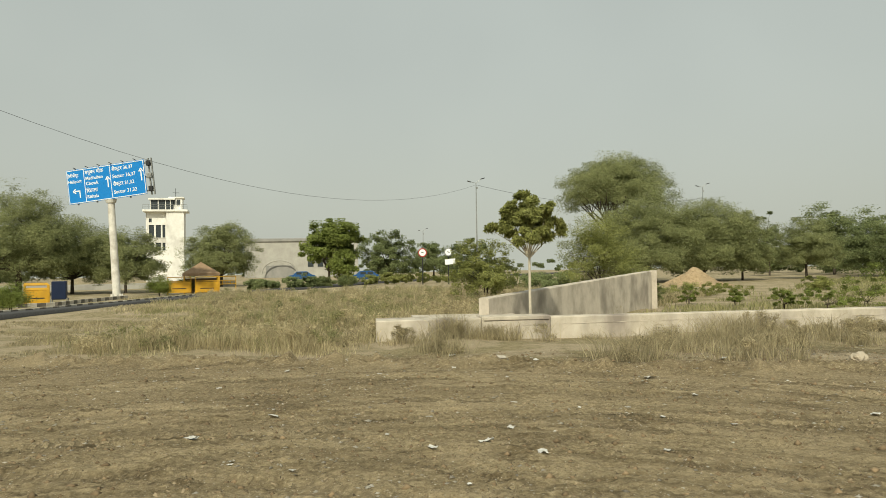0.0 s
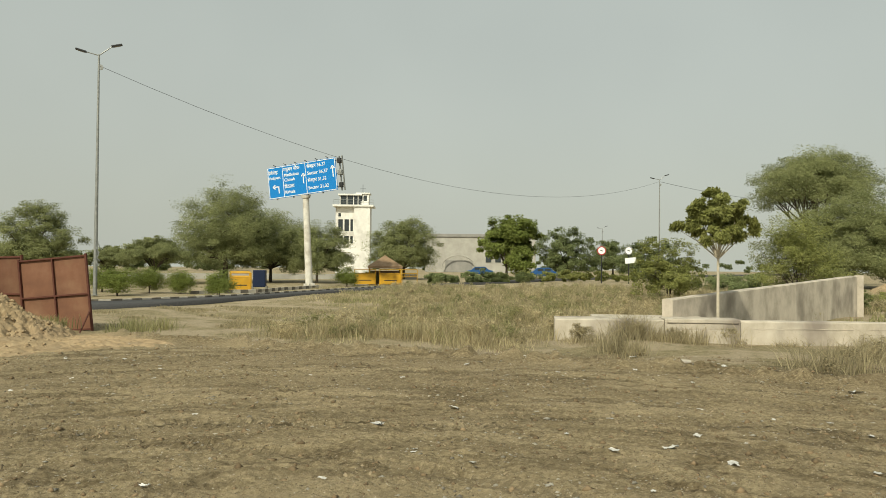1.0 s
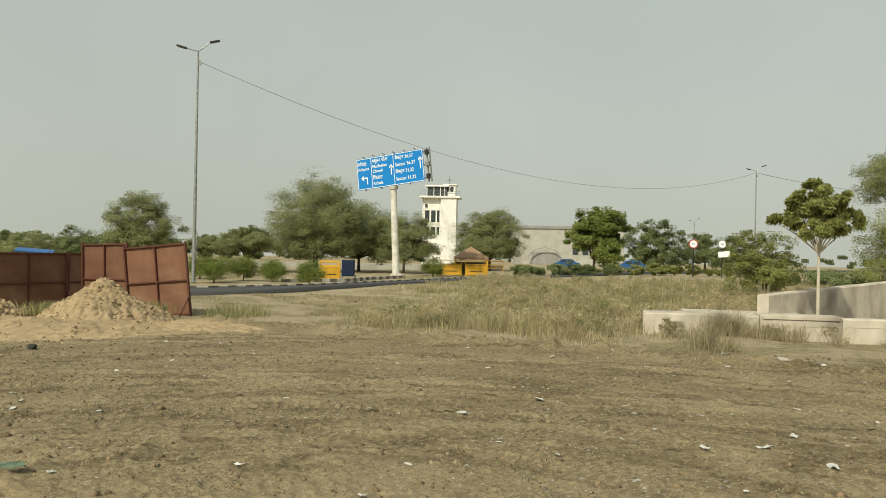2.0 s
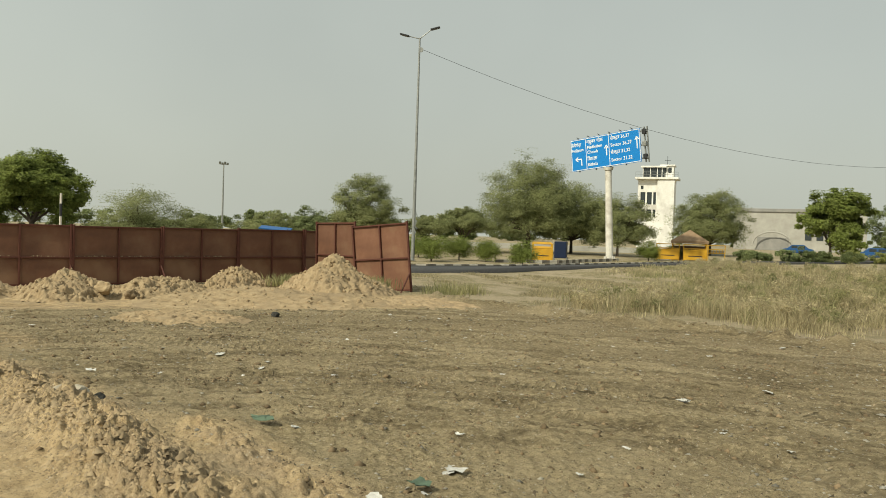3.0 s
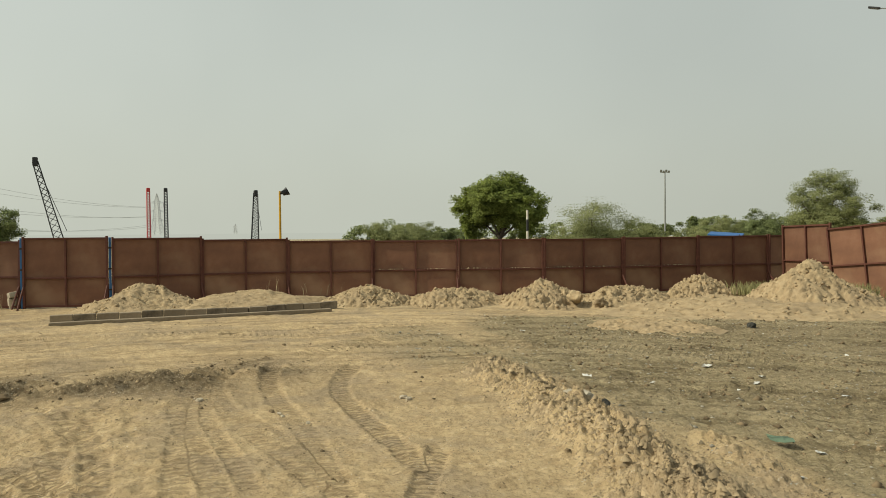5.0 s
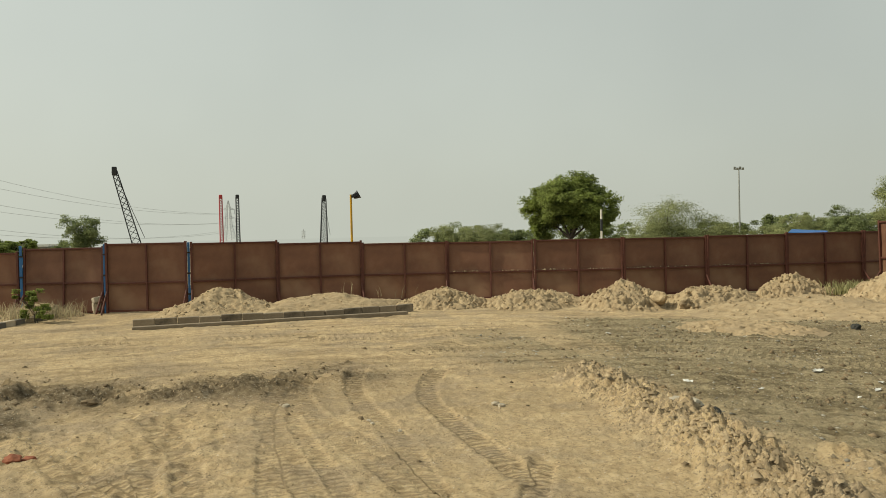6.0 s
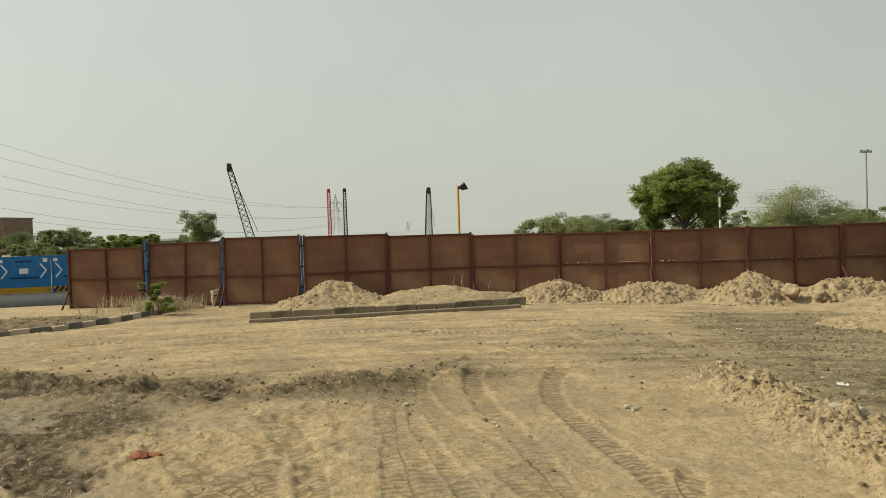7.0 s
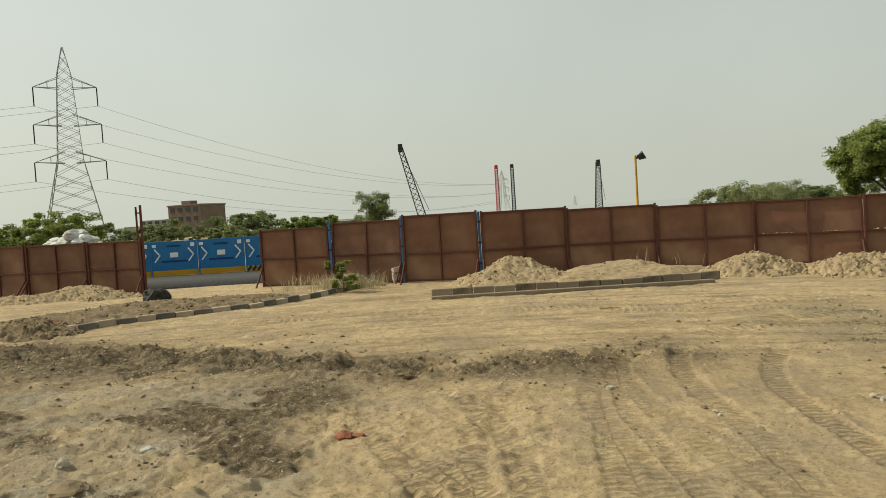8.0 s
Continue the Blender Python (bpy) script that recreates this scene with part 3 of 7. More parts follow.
near_edge = [(-60, 20.5), (-40, 23), (-30, 24.5), (-23, 26.5), (-20.6, 29), (-20.2, 38), (-18.7, 50), (-15, 72), (-8, 100), (10, 145), (60, 230)]
far_edge = [(-60, 27), (-42, 29), (-32, 30.3), (-26, 31.5), (-23.9, 33.2), (-21.8, 39.5), (-20.4, 51.5), (-17.5, 73), (-11, 103), (5, 150), (54, 236)]
road = part("road", ribbon(near_edge, far_edge, 0.16), M_ASPHALT)
tagged(road, "grey asphalt service road beyond the grass verge", "road", kind="structure")
road2 = part("road", ribbon([(-28.6, -60), (-28.8, -22), (-28.9, -10), (-28.9, 1), (-30, 12)], [(-34.6, -60), (-34.8, -22), (-34.6, -10), (-34.8, 1), (-36, 12)], 0.13), M_ASPHALT)
tagged(road2, "dusty asphalt road between the fence gap and blue barriers", "road", kind="structure")


def kerb_run(name, pts, mats, label, length=0.5, height=0.18, width=0.16, z0=0.0, gap=0.012):
    """A run of kerb stones, each a piece of its own, painted in turn."""
    run = tagged(new(name), label, "kerb", kind="structure")
    meshes = []
    for mt in mats:
        bm = box(length - gap, width, height + 0.25, Matrix.Translation((0, 0, (height - 0.25) / 2)), 0.018)
        me = bpy.data.meshes.new("kerb_stone")
        bm.to_mesh(me)
        bm.free()
        me.materials.append(mt)
        meshes.append(me)
    rng = random.Random(len(pts) * 7 + int(abs(pts[0][0]) * 10))
    k, carry = 0, 0.0
    for (ax, ay), (bx, by) in zip(pts[:-1], pts[1:]):
        ln = math.hypot(bx - ax, by - ay)
        rz = math.degrees(math.atan2(by - ay, bx - ax))
        s = carry
        while s < ln:
            x, y = ax + (bx - ax) * s / ln, ay + (by - ay) * s / ln
            ob = part("kerb_stone", meshes[k % len(meshes)], None, run, at=pose(x, y, z0 + rng.uniform(-0.012, 0.012), rng.uniform(-1.5, 1.5), rng.uniform(-1, 1), rz + rng.uniform(-1.5, 1.5)))
            k += 1
            s += length
        carry = s - ln
    return run


# ---- red steel fence ----
def fence_piece(fence, a, b, height, mid, lean=0.0, struts=(True, True), ribs=1, z0=0.0, seed=0, tall=0.0, tilt=0.0):
    """One framed sheet-steel hoarding unit from a to b: sheet, rails, ribs, end posts and struts."""
    (ax, ay), (bx, by) = a, b
    ln = math.hypot(bx - ax, by - ay)
    rz = math.degrees(math.atan2(by - ay, bx - ax))
    t = new("panel")
    t.matrix_basis = pose(ax, ay, z0, 0, 0, rz) @ pose(0, 0, 0, lean, tilt)
    t.parent = fence
    rng = random.Random(seed)
    cells = ribs + 1
    n, k = 4 * cells, 8
    us = np.linspace(0.02, ln - 0.02, n + 1)
    zs = np.linspace(0.02, height, k + 1)
    U, Z = np.meshgrid(us, zs)
    bulge = 0.010 * np.sin(U / ln * cells * math.pi * 1.0) * np.sin(Z * 3.1) + 0.006 * fractal(U + seed * 3, Z, 90, 0.8, 2)
    i = np.arange((n + 1) * (k + 1)).reshape(k + 1, n + 1)
    q = np.stack([i[:-1, :-1], i[:-1, 1:], i[1:, 1:], i[1:, :-1]], -1).reshape(-1, 4)
    fr = np.stack([U, 0.0 * U + bulge, Z], -1).reshape(-1, 3)
    bk = fr + np.array([0, -0.006, 0])
    m = len(fr)
    part("sheet", mesh_from(np.vstack([fr, bk]), np.vstack([q, q[:, ::-1] + m]), "sheet", True), M_RUST, t)
    for nm, z, w in (("top_rail", height, 0.05), ("middle_rail", mid, 0.05), ("bottom_rail", 0.06, 0.05)):
        part(nm, box(ln - 0.02, 0.06, w, Matrix.Translation((ln / 2, FRONT * 0.035, z)), 0.006), M_RUST_DARK, t)
    for c in range(1, cells):
        part("rib", box(0.05, 0.06, height - 0.05, Matrix.Translation((ln * c / cells, FRONT * 0.04, height / 2)), 0.006), M_RUST_DARK, t)
    for e, (u, on) in enumerate(((0.03, struts[0]), (ln - 0.03, struts[1]))):
        part("post", box(0.06, 0.07, height + 0.06 + tall, Matrix.Translation((u, FRONT * 0.045, (height + 0.06 + tall) / 2)), 0.006), M_RUST_DARK, t)
        if on:
            bm = bmesh.new()
            add_rod(bm, (u, FRONT * 0.06, 0.62), (u + rng.uniform(-0.04, 0.04), FRONT * 0.55, 0.0), 0.028, seg=6)
            part("strut", bm, M_RUST_DARK, t)
    return t


FRONT = 1.0
fence_long = thing("site_fence", pose(0, 0, 0), "long rusty red-oxide sheet steel site fence behind sand heaps", "fence")
fence_return = thing("site_fence", pose(0, 0, 0), "leaning red-oxide steel fence return behind a sand heap", "fence")
fence_gate = thing("site_fence", pose(0, 0, 0), "rusty steel site fence beside the road gap", "fence")
FENCE = [(-20.6, 23.9), (-21.05, 21.1), (-21.45, 18.3), (-21.95, 15.6), (-22.5, 12.9), (-23.45, 10.3), (-24.35, 7.75), (-25.05, 5.2), (-25.3, 2.65), (-25.25, 0.1), (-25.95, -2.2), (-26.6, -4.45), (-27.3, -6.75)]
TOPS = [1.83, 1.83, 1.81, 1.79, 1.80, 1.79, 1.81, 1.88, 1.95, 1.98, 1.89, 1.79]
for i, (a, b) in enumerate(zip(FENCE[:-1], FENCE[1:])):
    d = Vector((b[0] - a[0], b[1] - a[1])).normalized()
    d0, d1 = d * (0.04 if i >= 9 else 0.002), d * (0.04 if 8 <= i < 11 else 0.002)
    fence_piece(fence_long, (a[0] + d0.x, a[1] + d0.y), (b[0] - d1.x, b[1] - d1.y), TOPS[i], 0.86 if i < 10 else 0.9, lean=4.0 if i in (5, 10) else 0.8 * math.sin(i * 2.1), struts=(True, i > 7), seed=i)
# blue posts in the gaps of the hoarding
for i in (9, 10, 11):
    x, y = FENCE[i]
    bp = thing("fence_post", pose(x, y, 0, 0, 1.5 * (i - 10)), "blue painted square steel post between hoarding panels", "post", "blue fence posts")
    part("post_shaft", box(0.07, 0.07, 2.0, Matrix.Translation((0, 0, 1.0)), 0.008), M_BLUE_STEEL, bp)
    for z in (0.5, 1.1, 1.7):
        part("clamp", box(0.1, 0.1, 0.05, Matrix.Translation((0, 0, z)), 0.008), M_DARK, bp)
# return of the hoarding at the site's corner
fence_piece(fence_return, (-18.0, 20.62), (-20.4, 21.2), 2.19, 1.04, lean=-1.0, struts=(False, True), seed=21, tilt=1.0)
fence_piece(fence_return, (-15.5, 20.55), (-17.95, 20.6), 2.26, 1.12, lean=-2.5, struts=(True, False), seed=22, tilt=5.0)
# hoarding on the other side of the gap
LEFT = [(-27.12, -10.46), (-27.7, -12.49), (-28.36, -14.83), (-29.15, -17.1), (-30.1, -19.6)]
for i, (a, b) in enumerate(zip(LEFT[:-1], LEFT[1:])):
    fence_piece(fence_gate, a, (b[0] * 0.995 + a[0] * 0.005, b[1] * 0.98 + a[1] * 0.02), 1.72 + 0.02 * i, 0.86, struts=(True, i > 0), seed=31 + i)
gp = thing("gate_post", pose(-27.1, -10.42, 0), "tall rusty steel gate post beside the fence gap", "post")
part("post_shaft", box(0.07, 0.06, 2.85, Matrix.Translation((0, 0, 1.42)), 0.006), M_RUST_DARK, gp)
part("post_shaft", box(0.05, 0.05, 2.8, Matrix.Translation((-0.05, -0.16, 1.4)), 0.006), M_RUST_DARK, gp)
part("tie_bar", box(0.05, 0.2, 0.04, Matrix.Translation((-0.02, -0.08, 2.6))), M_RUST_DARK, gp)


# ---- concrete walls ----
def wall_block(name, a, b, t, z0, z1a, z1b, mat, label, seed=0):
    """A cast wall with chipped, uneven edges; its top may slope from one end to the other."""
    (ax, ay), (bx, by) = a, b
    ln = math.hypot(bx - ax, by - ay)
    n, k = max(8, int(ln / 0.25)), 4
    us = np.linspace(0, ln, n + 1)
    prof = []
    for u in us:
        z1 = z1a + (z1b - z1a) * u / ln
        prof.append([(u, 0, z0)] + [(u, 0, z0 + (z1 - z0) * j / k) for j in range(1, k)] + [(u, 0, z1 - 0.03), (u, 0.03, z1), (u, t / 2, z1), (u, t - 0.03, z1), (u, t, z1 - 0.03), (u, t, z0)])
    p = np.array(prof)
    rs = np.random.RandomState(seed)
    p[:, 1:-1] += rs.uniform(-0.006, 0.006, p[:, 1:-1].shape) * np.array([1, 0.25, 1])
    m = p.shape[1]
    i = np.arange(p.shape[0] * m).reshape(-1, m)
    q = np.stack([i[:-1, :-1], i[1:, :-1], i[1:, 1:], i[:-1, 1:]], -1).reshape(-1, 4)
    bm = bmesh.new()
    vs = [bm.verts.new(c) for c in p.reshape(-1, 3)]
    for f in q:
        bm.faces.new([vs[j] for j in f])
    bm.faces.new([vs[j] for j in i[0][::-1]][::-1])
    bm.faces.new([vs[j] for j in i[-1]][::-1])
    bmesh.ops.recalc_face_normals(bm, faces=bm.faces)
    ob = part(name, bm, mat, at=pose(ax, ay, 0, 0, 0, math.degrees(math.atan2(by - ay, bx - ax))))
    return tagged(ob, label, "wall", kind="structure")


wall_block("wall_front", (-1.95, 22.0), (1.0, 22.3), 1.2, -0.3, 0.59, 0.60, M_CONCRETE, "low weathered concrete culvert wall with chipped edges", 1)
wall_block("wall_front_mid", (1.02, 22.28), (3.0, 22.55), 0.9, -0.3, 0.64, 0.64, M_CONCRETE, "low patched concrete culvert wall block", 2)
wall_block("wall_front_long", (3.02, 22.6), (22.0, 24.8), 0.5, -0.3, 0.60, 0.66, M_CONCRETE, "long low concrete culvert wall behind dry weeds", 3)
wall_block("wall_wing", (1.3, 23.6), (9.7, 36.7), 0.35, -0.3, 1.12, 1.72, M_CONCRETE_GREY, "stained grey concrete wing wall rising away", 4)
wall_block("wall_wing_end", (9.9, 36.6), (10.4, 39.5), 0.35, -0.3, 1.75, 1.6, M_CONCRETE_GREY, "dark stained end of concrete wing wall", 5)
wm = bpy.data.objects["wall_front_mid"]
part("plaster_patch", box(1.5, 0.012, 0.16, Matrix.Translation((1.05, -0.004, 0.44)), 0.004), M_CONCRETE_GREY, wm, "dark grey plaster patch")
part("render_ledge", box(1.9, 0.05, 0.10, Matrix.Translation((1.0, -0.02, 0.585)), 0.015), M_CONCRETE, wm)
part("pipe_mouth", rod((0.75, -0.02, 0.13), (0.75, 0.05, 0.13), 0.15, 0.15, 20), M_CONCRETE_GREY, wm, "round blocked pipe mouth")
wl_ = bpy.data.objects["wall_front_long"]
for k in range(6):
    part("joint_crack", box(2.6, 0.012, 0.018, pose(1.6 + 3.0 * k, -0.004, 0.40 + 0.02 * (k % 2), 0, 0.6 * (k % 3 - 1), 0)), M_CONCRETE_GREY, wl_, "dark horizontal crack")
part("deck", box(3.2, 1.6, 0.25, pose(0.6, 23.9, 0.46, 0, 0, 6), 0.02), M_CONCRETE)
tagged(bpy.data.objects["deck"], "sandy concrete culvert deck behind low wall", "slab", kind="structure")


# ---- trees and plants ----
def crown_mesh(blobs, count, leaf, seed, clump=0.35, flat=1.0, aspect=2.2, hang=0.0):
    """Leaf sprays gathered in clumps over several uneven lobes. blobs: x, y, z, rx, ry, rz."""
    rs = np.random.RandomState(seed)
    vol = np.array([b[3] * b[4] * b[5] for b in blobs]) ** 0.67
    per = np.maximum(3, (count / 26 * vol / vol.sum())).astype(int)
    count, leaf = int(count * 6.5), leaf * 0.46
    cen = []
    for b, n in zip(blobs, per):
        d = rs.normal(size=(n, 3))
        d /= np.linalg.norm(d, axis=1)[:, None]
        r = rs.uniform(0.3, 1.0, n) ** 0.4 * rs.uniform(0.75, 0.95, n)
        cen.append(np.array(b[:3]) + d * r[:, None] * np.array(b[3:6]))
    cen = np.vstack(cen)
    size = np.mean([min(b[3:6]) for b in blobs])
    k = max(1, int(count / len(cen)))
    spread_ = 0.78 * clump * size * rs.uniform(0.5, 1.2, len(cen))
    p = np.repeat(cen, k, 0) + np.clip(rs.normal(size=(len(cen) * k, 3)), -1.4, 1.4) * np.repeat(spread_, k)[:, None] * np.array([1, 1, 0.6 * flat])
    n = len(p)
    ax = rs.normal(size=(n, 3))
    ax[:, 2] = ax[:, 2] * 0.6 - hang
    ax /= np.linalg.norm(ax, axis=1)[:, None]
    mid = np.mean([b[:3] for b in blobs], axis=0)
    out = p - mid if len(blobs) < 70 else p - np.repeat(cen, k, 0)
    out = out / (np.linalg.norm(out, axis=1)[:, None] + 1e-6)
    up = rs.normal(size=(n, 3)) * 0.45 + np.array([0, 0, 0.55]) + out * 0.9
    ax = ax - up * (np.sum(ax * up, 1) / np.sum(up * up, 1))[:, None] * 0.8
    ax /= np.linalg.norm(ax, axis=1)[:, None] + 1e-6
    sd = np.cross(ax, up)
    sd /= np.linalg.norm(sd, axis=1)[:, None] + 1e-6
    ln = leaf * rs.uniform(0.6, 1.4, n)[:, None]
    wd = ln / aspect
    v = np.stack([p - ax * ln * 0.5 - sd * wd * 0.6, p - ax * ln * 0.3 + sd * wd * 0.6, p + ax * ln * 0.6], 1).reshape(-1, 3)
    return mesh_from(v, np.arange(3 * n).reshape(-1, 3), "crown"), cen


def wood_mesh(cen, base_r, fork, seed, limbs=9, lean=(0, 0), stems=1):
    """A tapered trunk and limbs that fork towards the clumps."""
    rs = random.Random(seed)
    bm = bmesh.new()
    for s in range(stems):
        off = Vector((rs.uniform(-1, 1), rs.uniform(-1, 1), 0)) * base_r * 2.2 * (stems > 1)
        top = Vector((lean[0], lean[1], fork)) + off * 2
        add_rod(bm, Vector((0, 0, -0.2)) + off, top, base_r, base_r * 0.7, 8)
        for j in range(limbs):
            c = Vector(cen[rs.randrange(len(cen))])
            mid = top.lerp(c, 0.5) + Vector((rs.uniform(-1, 1), rs.uniform(-1, 1), rs.uniform(0, 1))) * (c - top).length * 0.12
            add_rod(bm, top, mid, base_r * 0.5, base_r * 0.3, 6)
            add_rod(bm, mid, c, base_r * 0.3, base_r * 0.08, 5)
            for _ in range(3):
                e = Vector(cen[rs.randrange(len(cen))])
                if (e - mid).length < (c - top).length:
                    add_rod(bm, mid, e, base_r * 0.18, base_r * 0.05, 4)
    return bm


def tree(name, at, blobs, count, leaf, mat, label, category="tree", trunk=0.2, fork=1.5, seed=0, clump=0.35, limbs=9, flat=1.0, aspect=2.2, bark=None, group="", lean=(0, 0), stems=1, hang=0.0, z=0.0):
    t = thing(name, pose(at[0], at[1], z), label, category, group)
    if mat is M_ACACIA:
        count, leaf, aspect, clump = int(count * 1.6), leaf * 0.90, 3.4, max(clump, 0.46)
    elif mat is M_NEEM and leaf > 0.2:
        leaf, clump = leaf * 1.45, clump * 1.15
    me, cen = crown_mesh(blobs, count, leaf, seed, clump, flat, aspect, hang)
    part("trunk", wood_mesh(cen, trunk, fork, seed, limbs, lean, stems), bark or M_BARK, t)
    part("crown", me, mat, t)
    return t


def lobes(w, h0, h1, n, seed, squash=0.6):
    """Lobes that fill a crown w wide between the heights h0 and h1."""
    rs = random.Random(seed)
    out = []
    r = (h1 - h0) / 2
    for i in range(n):
        a, q = rs.uniform(0, 6.28), rs.uniform(0.15, 0.62)
        k = rs.uniform(0.38, 0.6)
        zc = rs.uniform(h0 + r * k, h1 - r * k * 0.8) - 0.55 * r * (q ** 2)
        out.append((math.cos(a) * w * q * 0.75, math.sin(a) * w * q * 0.75, zc, w * k * 0.6, w * k * 0.6, r * k * 1.25 * squash / 0.6))
    out.append((0, 0, h1 - r * 0.62, w * 0.26, w * 0.26, r * 0.6))
    if h0 < 1.0:
        for i in range(n // 2 + 1):
            a = 6.28 * (i + rs.uniform(0, 0.6)) / (n // 2 + 1)
            k = rs.uniform(0.16, 0.24)
            out.append((math.cos(a) * w * 0.32, math.sin(a) * w * 0.32, h0 + r * rs.uniform(0.3, 0.55), w * k, w * k, r * 0.5))
    return out


def dome(w, h0, h1, n, seed, flat=1.0):
    """Lobes packed under a domed outline w wide, from h0 at the rim to h1 at the top."""
    rs = random.Random(seed)
    out = []
    w *= 1.12
    lr = w * 0.17
    lz = min(lr * 0.8, (h1 - h0) * 0.22)
    for i in range(n):
        q = math.sqrt((i + 0.3) / n)
        a = 2.4 * i + rs.uniform(-0.3, 0.3)
        rim = math.sqrt(max(0.0, 1 - (0.93 * q) ** 2))
        zc = h0 + lz + (h1 - h0 - 2 * lz) * rim * rs.uniform(0.86, 1.0)
        k = rs.uniform(0.85, 1.2)
        out.append((math.cos(a) * q * (w / 2 - lr), math.sin(a) * q * (w / 2 - lr), zc, lr * k, lr * k, lz * k * flat))
        for u in ((0.15, 0.5) if q > 0.5 and h1 - h0 > 4 and h0 < 2 else ()):
            zl = h0 + lz * 0.8 + (zc - h0 - lz) * (u + rs.uniform(0, 0.2))
            out.append((math.cos(a + u * 2) * q * (w / 2 - lr), math.sin(a + u * 2) * q * (w / 2 - lr), zl, lr * 0.9, lr * 0.9, lz * 0.9))
    return out


# beside the road and the sign
tree("acacia_tree", (-38.17, 70.36), dome(11.0, 0.9, 10.32, 20, 1), 9000, 0.42, M_ACACIA, "broad grey-green acacia tree with spreading dark limbs", trunk=0.32, fork=2.4, seed=1, clump=0.32, limbs=14)
tree("acacia_tree", (-36.01, 75.94), dome(10.0, 0.6, 8.23, 19, 2), 6000, 0.42, M_ACACIA, "low grey-green acacia thicket behind the sign", trunk=0.2, fork=1.4, seed=2)
tree("acacia_tree", (-30.12, 74.15), dome(7.8, 0.6, 6.79, 17, 3), 5000, 0.4, M_ACACIA, "grey-green acacia tree in front of the tower", trunk=0.16, fork=1.3, seed=3)
tree("acacia_tree", (-27.31, 96.22), dome(9.5, 0.8, 8.63, 18, 4), 7000, 0.45, M_ACACIA, "rounded dark acacia tree beside the tower", trunk=0.25, fork=1.4, seed=4)
tree("acacia_tree", (-41.05, 62.83), dome(7.0, 0.8, 4.32, 16, 5), 4500, 0.4, M_ACACIA, "low sparse acacia tree with dry tips", trunk=0.14, fork=1.2, seed=5)
tree("acacia_tree", (-46.71, 54.88), dome(6.8, 0.9, 7.45, 17, 6), 5000, 0.38, M_ACACIA, "fine-leaved acacia tree with a domed crown", trunk=0.18, fork=1.6, seed=6)
tree("acacia_tree", (-47.07, 64.76), dome(5.0, 0.8, 3.64, 15, 7), 3000, 0.4, M_ACACIA, "low acacia bush behind the lamp post", trunk=0.12, fork=1.0, seed=7)
tree("shade_tree", (-16.23, 110.83), lobes(8.6, 1.2, 8.80, 10, 8), 6500, 0.5, M_NEEM, "dense bright green shade tree by the road", trunk=0.22, fork=1.5, seed=8, clump=0.26)
tree("shade_tree", (-8.57, 124.71), lobes(8.8, 0.8, 8.17, 8, 9), 5500, 0.5, M_DULL, "dark green roadside tree with an uneven crown", trunk=0.2, fork=1.4, seed=9, clump=0.28)
tree("shade_tree", (-1.92, 149.98), lobes(8.0, 0.8, 7.06, 7, 10), 3500, 0.55, M_DULL, "distant dark green tree", trunk=0.2, fork=1.4, seed=10)
tree("shade_tree", (3.76, 119.93), lobes(5.5, 0.8, 6.91, 6, 11), 3000, 0.5, M_DULL, "dark green tree behind the yellow shrub", trunk=0.18, fork=1.4, seed=11)
# field on the far side of the culvert
tree("acacia_tree", (20.55, 92.73), dome(14.5, 5.0, 15.77, 24, 12), 9000, 0.5, M_ACACIA, "tall flat-topped acacia with dark branching limbs", trunk=0.34, fork=4.2, seed=12, clump=0.36, limbs=18, flat=0.8)
tree("acacia_tree", (21.62, 83.21), dome(12.0, 0.3, 10.04, 22, 13), 10000, 0.48, M_ACACIA, "dense rounded grey-green mesquite thicket", trunk=0.2, fork=1.0, seed=13)
tree("acacia_tree", (28.34, 85.39), dome(12.5, 0.3, 9.84, 22, 14), 10000, 0.48, M_ACACIA, "dense drooping mesquite tree touching the ground", trunk=0.2, fork=1.0, seed=14, hang=0.5)
tree("acacia_tree", (33.40, 87.84), dome(7.0, 0.3, 8.47, 17, 15), 5000, 0.48, M_ACACIA, "dark mesquite bush at the thicket's end", trunk=0.16, fork=1.0, seed=15, hang=0.5)
tree("flowering_shrub", (8.30, 41.15), lobes(4.4, 0.4, 4.73, 9, 16), 6200, 0.17, M_SHRUB, "tall yellow-green leafy shrub behind the wing wall", "shrub", trunk=0.05, fork=0.9, seed=16, stems=4, limbs=5)
tree("flowering_shrub", (2.48, 45.92), lobes(3.2, 0.3, 3.75, 7, 17), 2800, 0.24, M_SHRUB, "thin yellow-green shrub in the dry grass", "shrub", trunk=0.04, fork=0.8, seed=17, stems=4, limbs=5)
tree("acacia_tree", (41.90, 90.76), dome(8.6, 0.8, 7.72, 17, 18), 5000, 0.4, M_ACACIA, "grey-green acacia standing alone in the field", trunk=0.18, fork=1.6, seed=18)
tree("shade_tree", (45.98, 110.81), lobes(4.5, 0.8, 10.00, 6, 19), 2400, 0.5, M_DULL, "thin tree far behind the field", trunk=0.15, fork=2.0, seed=19)
tree("shade_tree", (55.69, 111.87), lobes(11, 0.5, 10.01, 9, 20), 5000, 0.55, M_DULL, "distant olive tree clump", trunk=0.25, fork=2.0, seed=20)
tree("shade_tree", (53.92, 95.84), lobes(11, 0.5, 8.08, 9, 21), 6000, 0.5, M_DULL, "dark green tree clump at the field's edge", trunk=0.25, fork=2.0, seed=21)
tree("shade_tree", (54.21, 83.99), lobes(12, 0.5, 9, 9, 22), 5000, 0.5, M_DULL, "dark green tree clump at the field's edge", trunk=0.25, fork=2.0, seed=22)
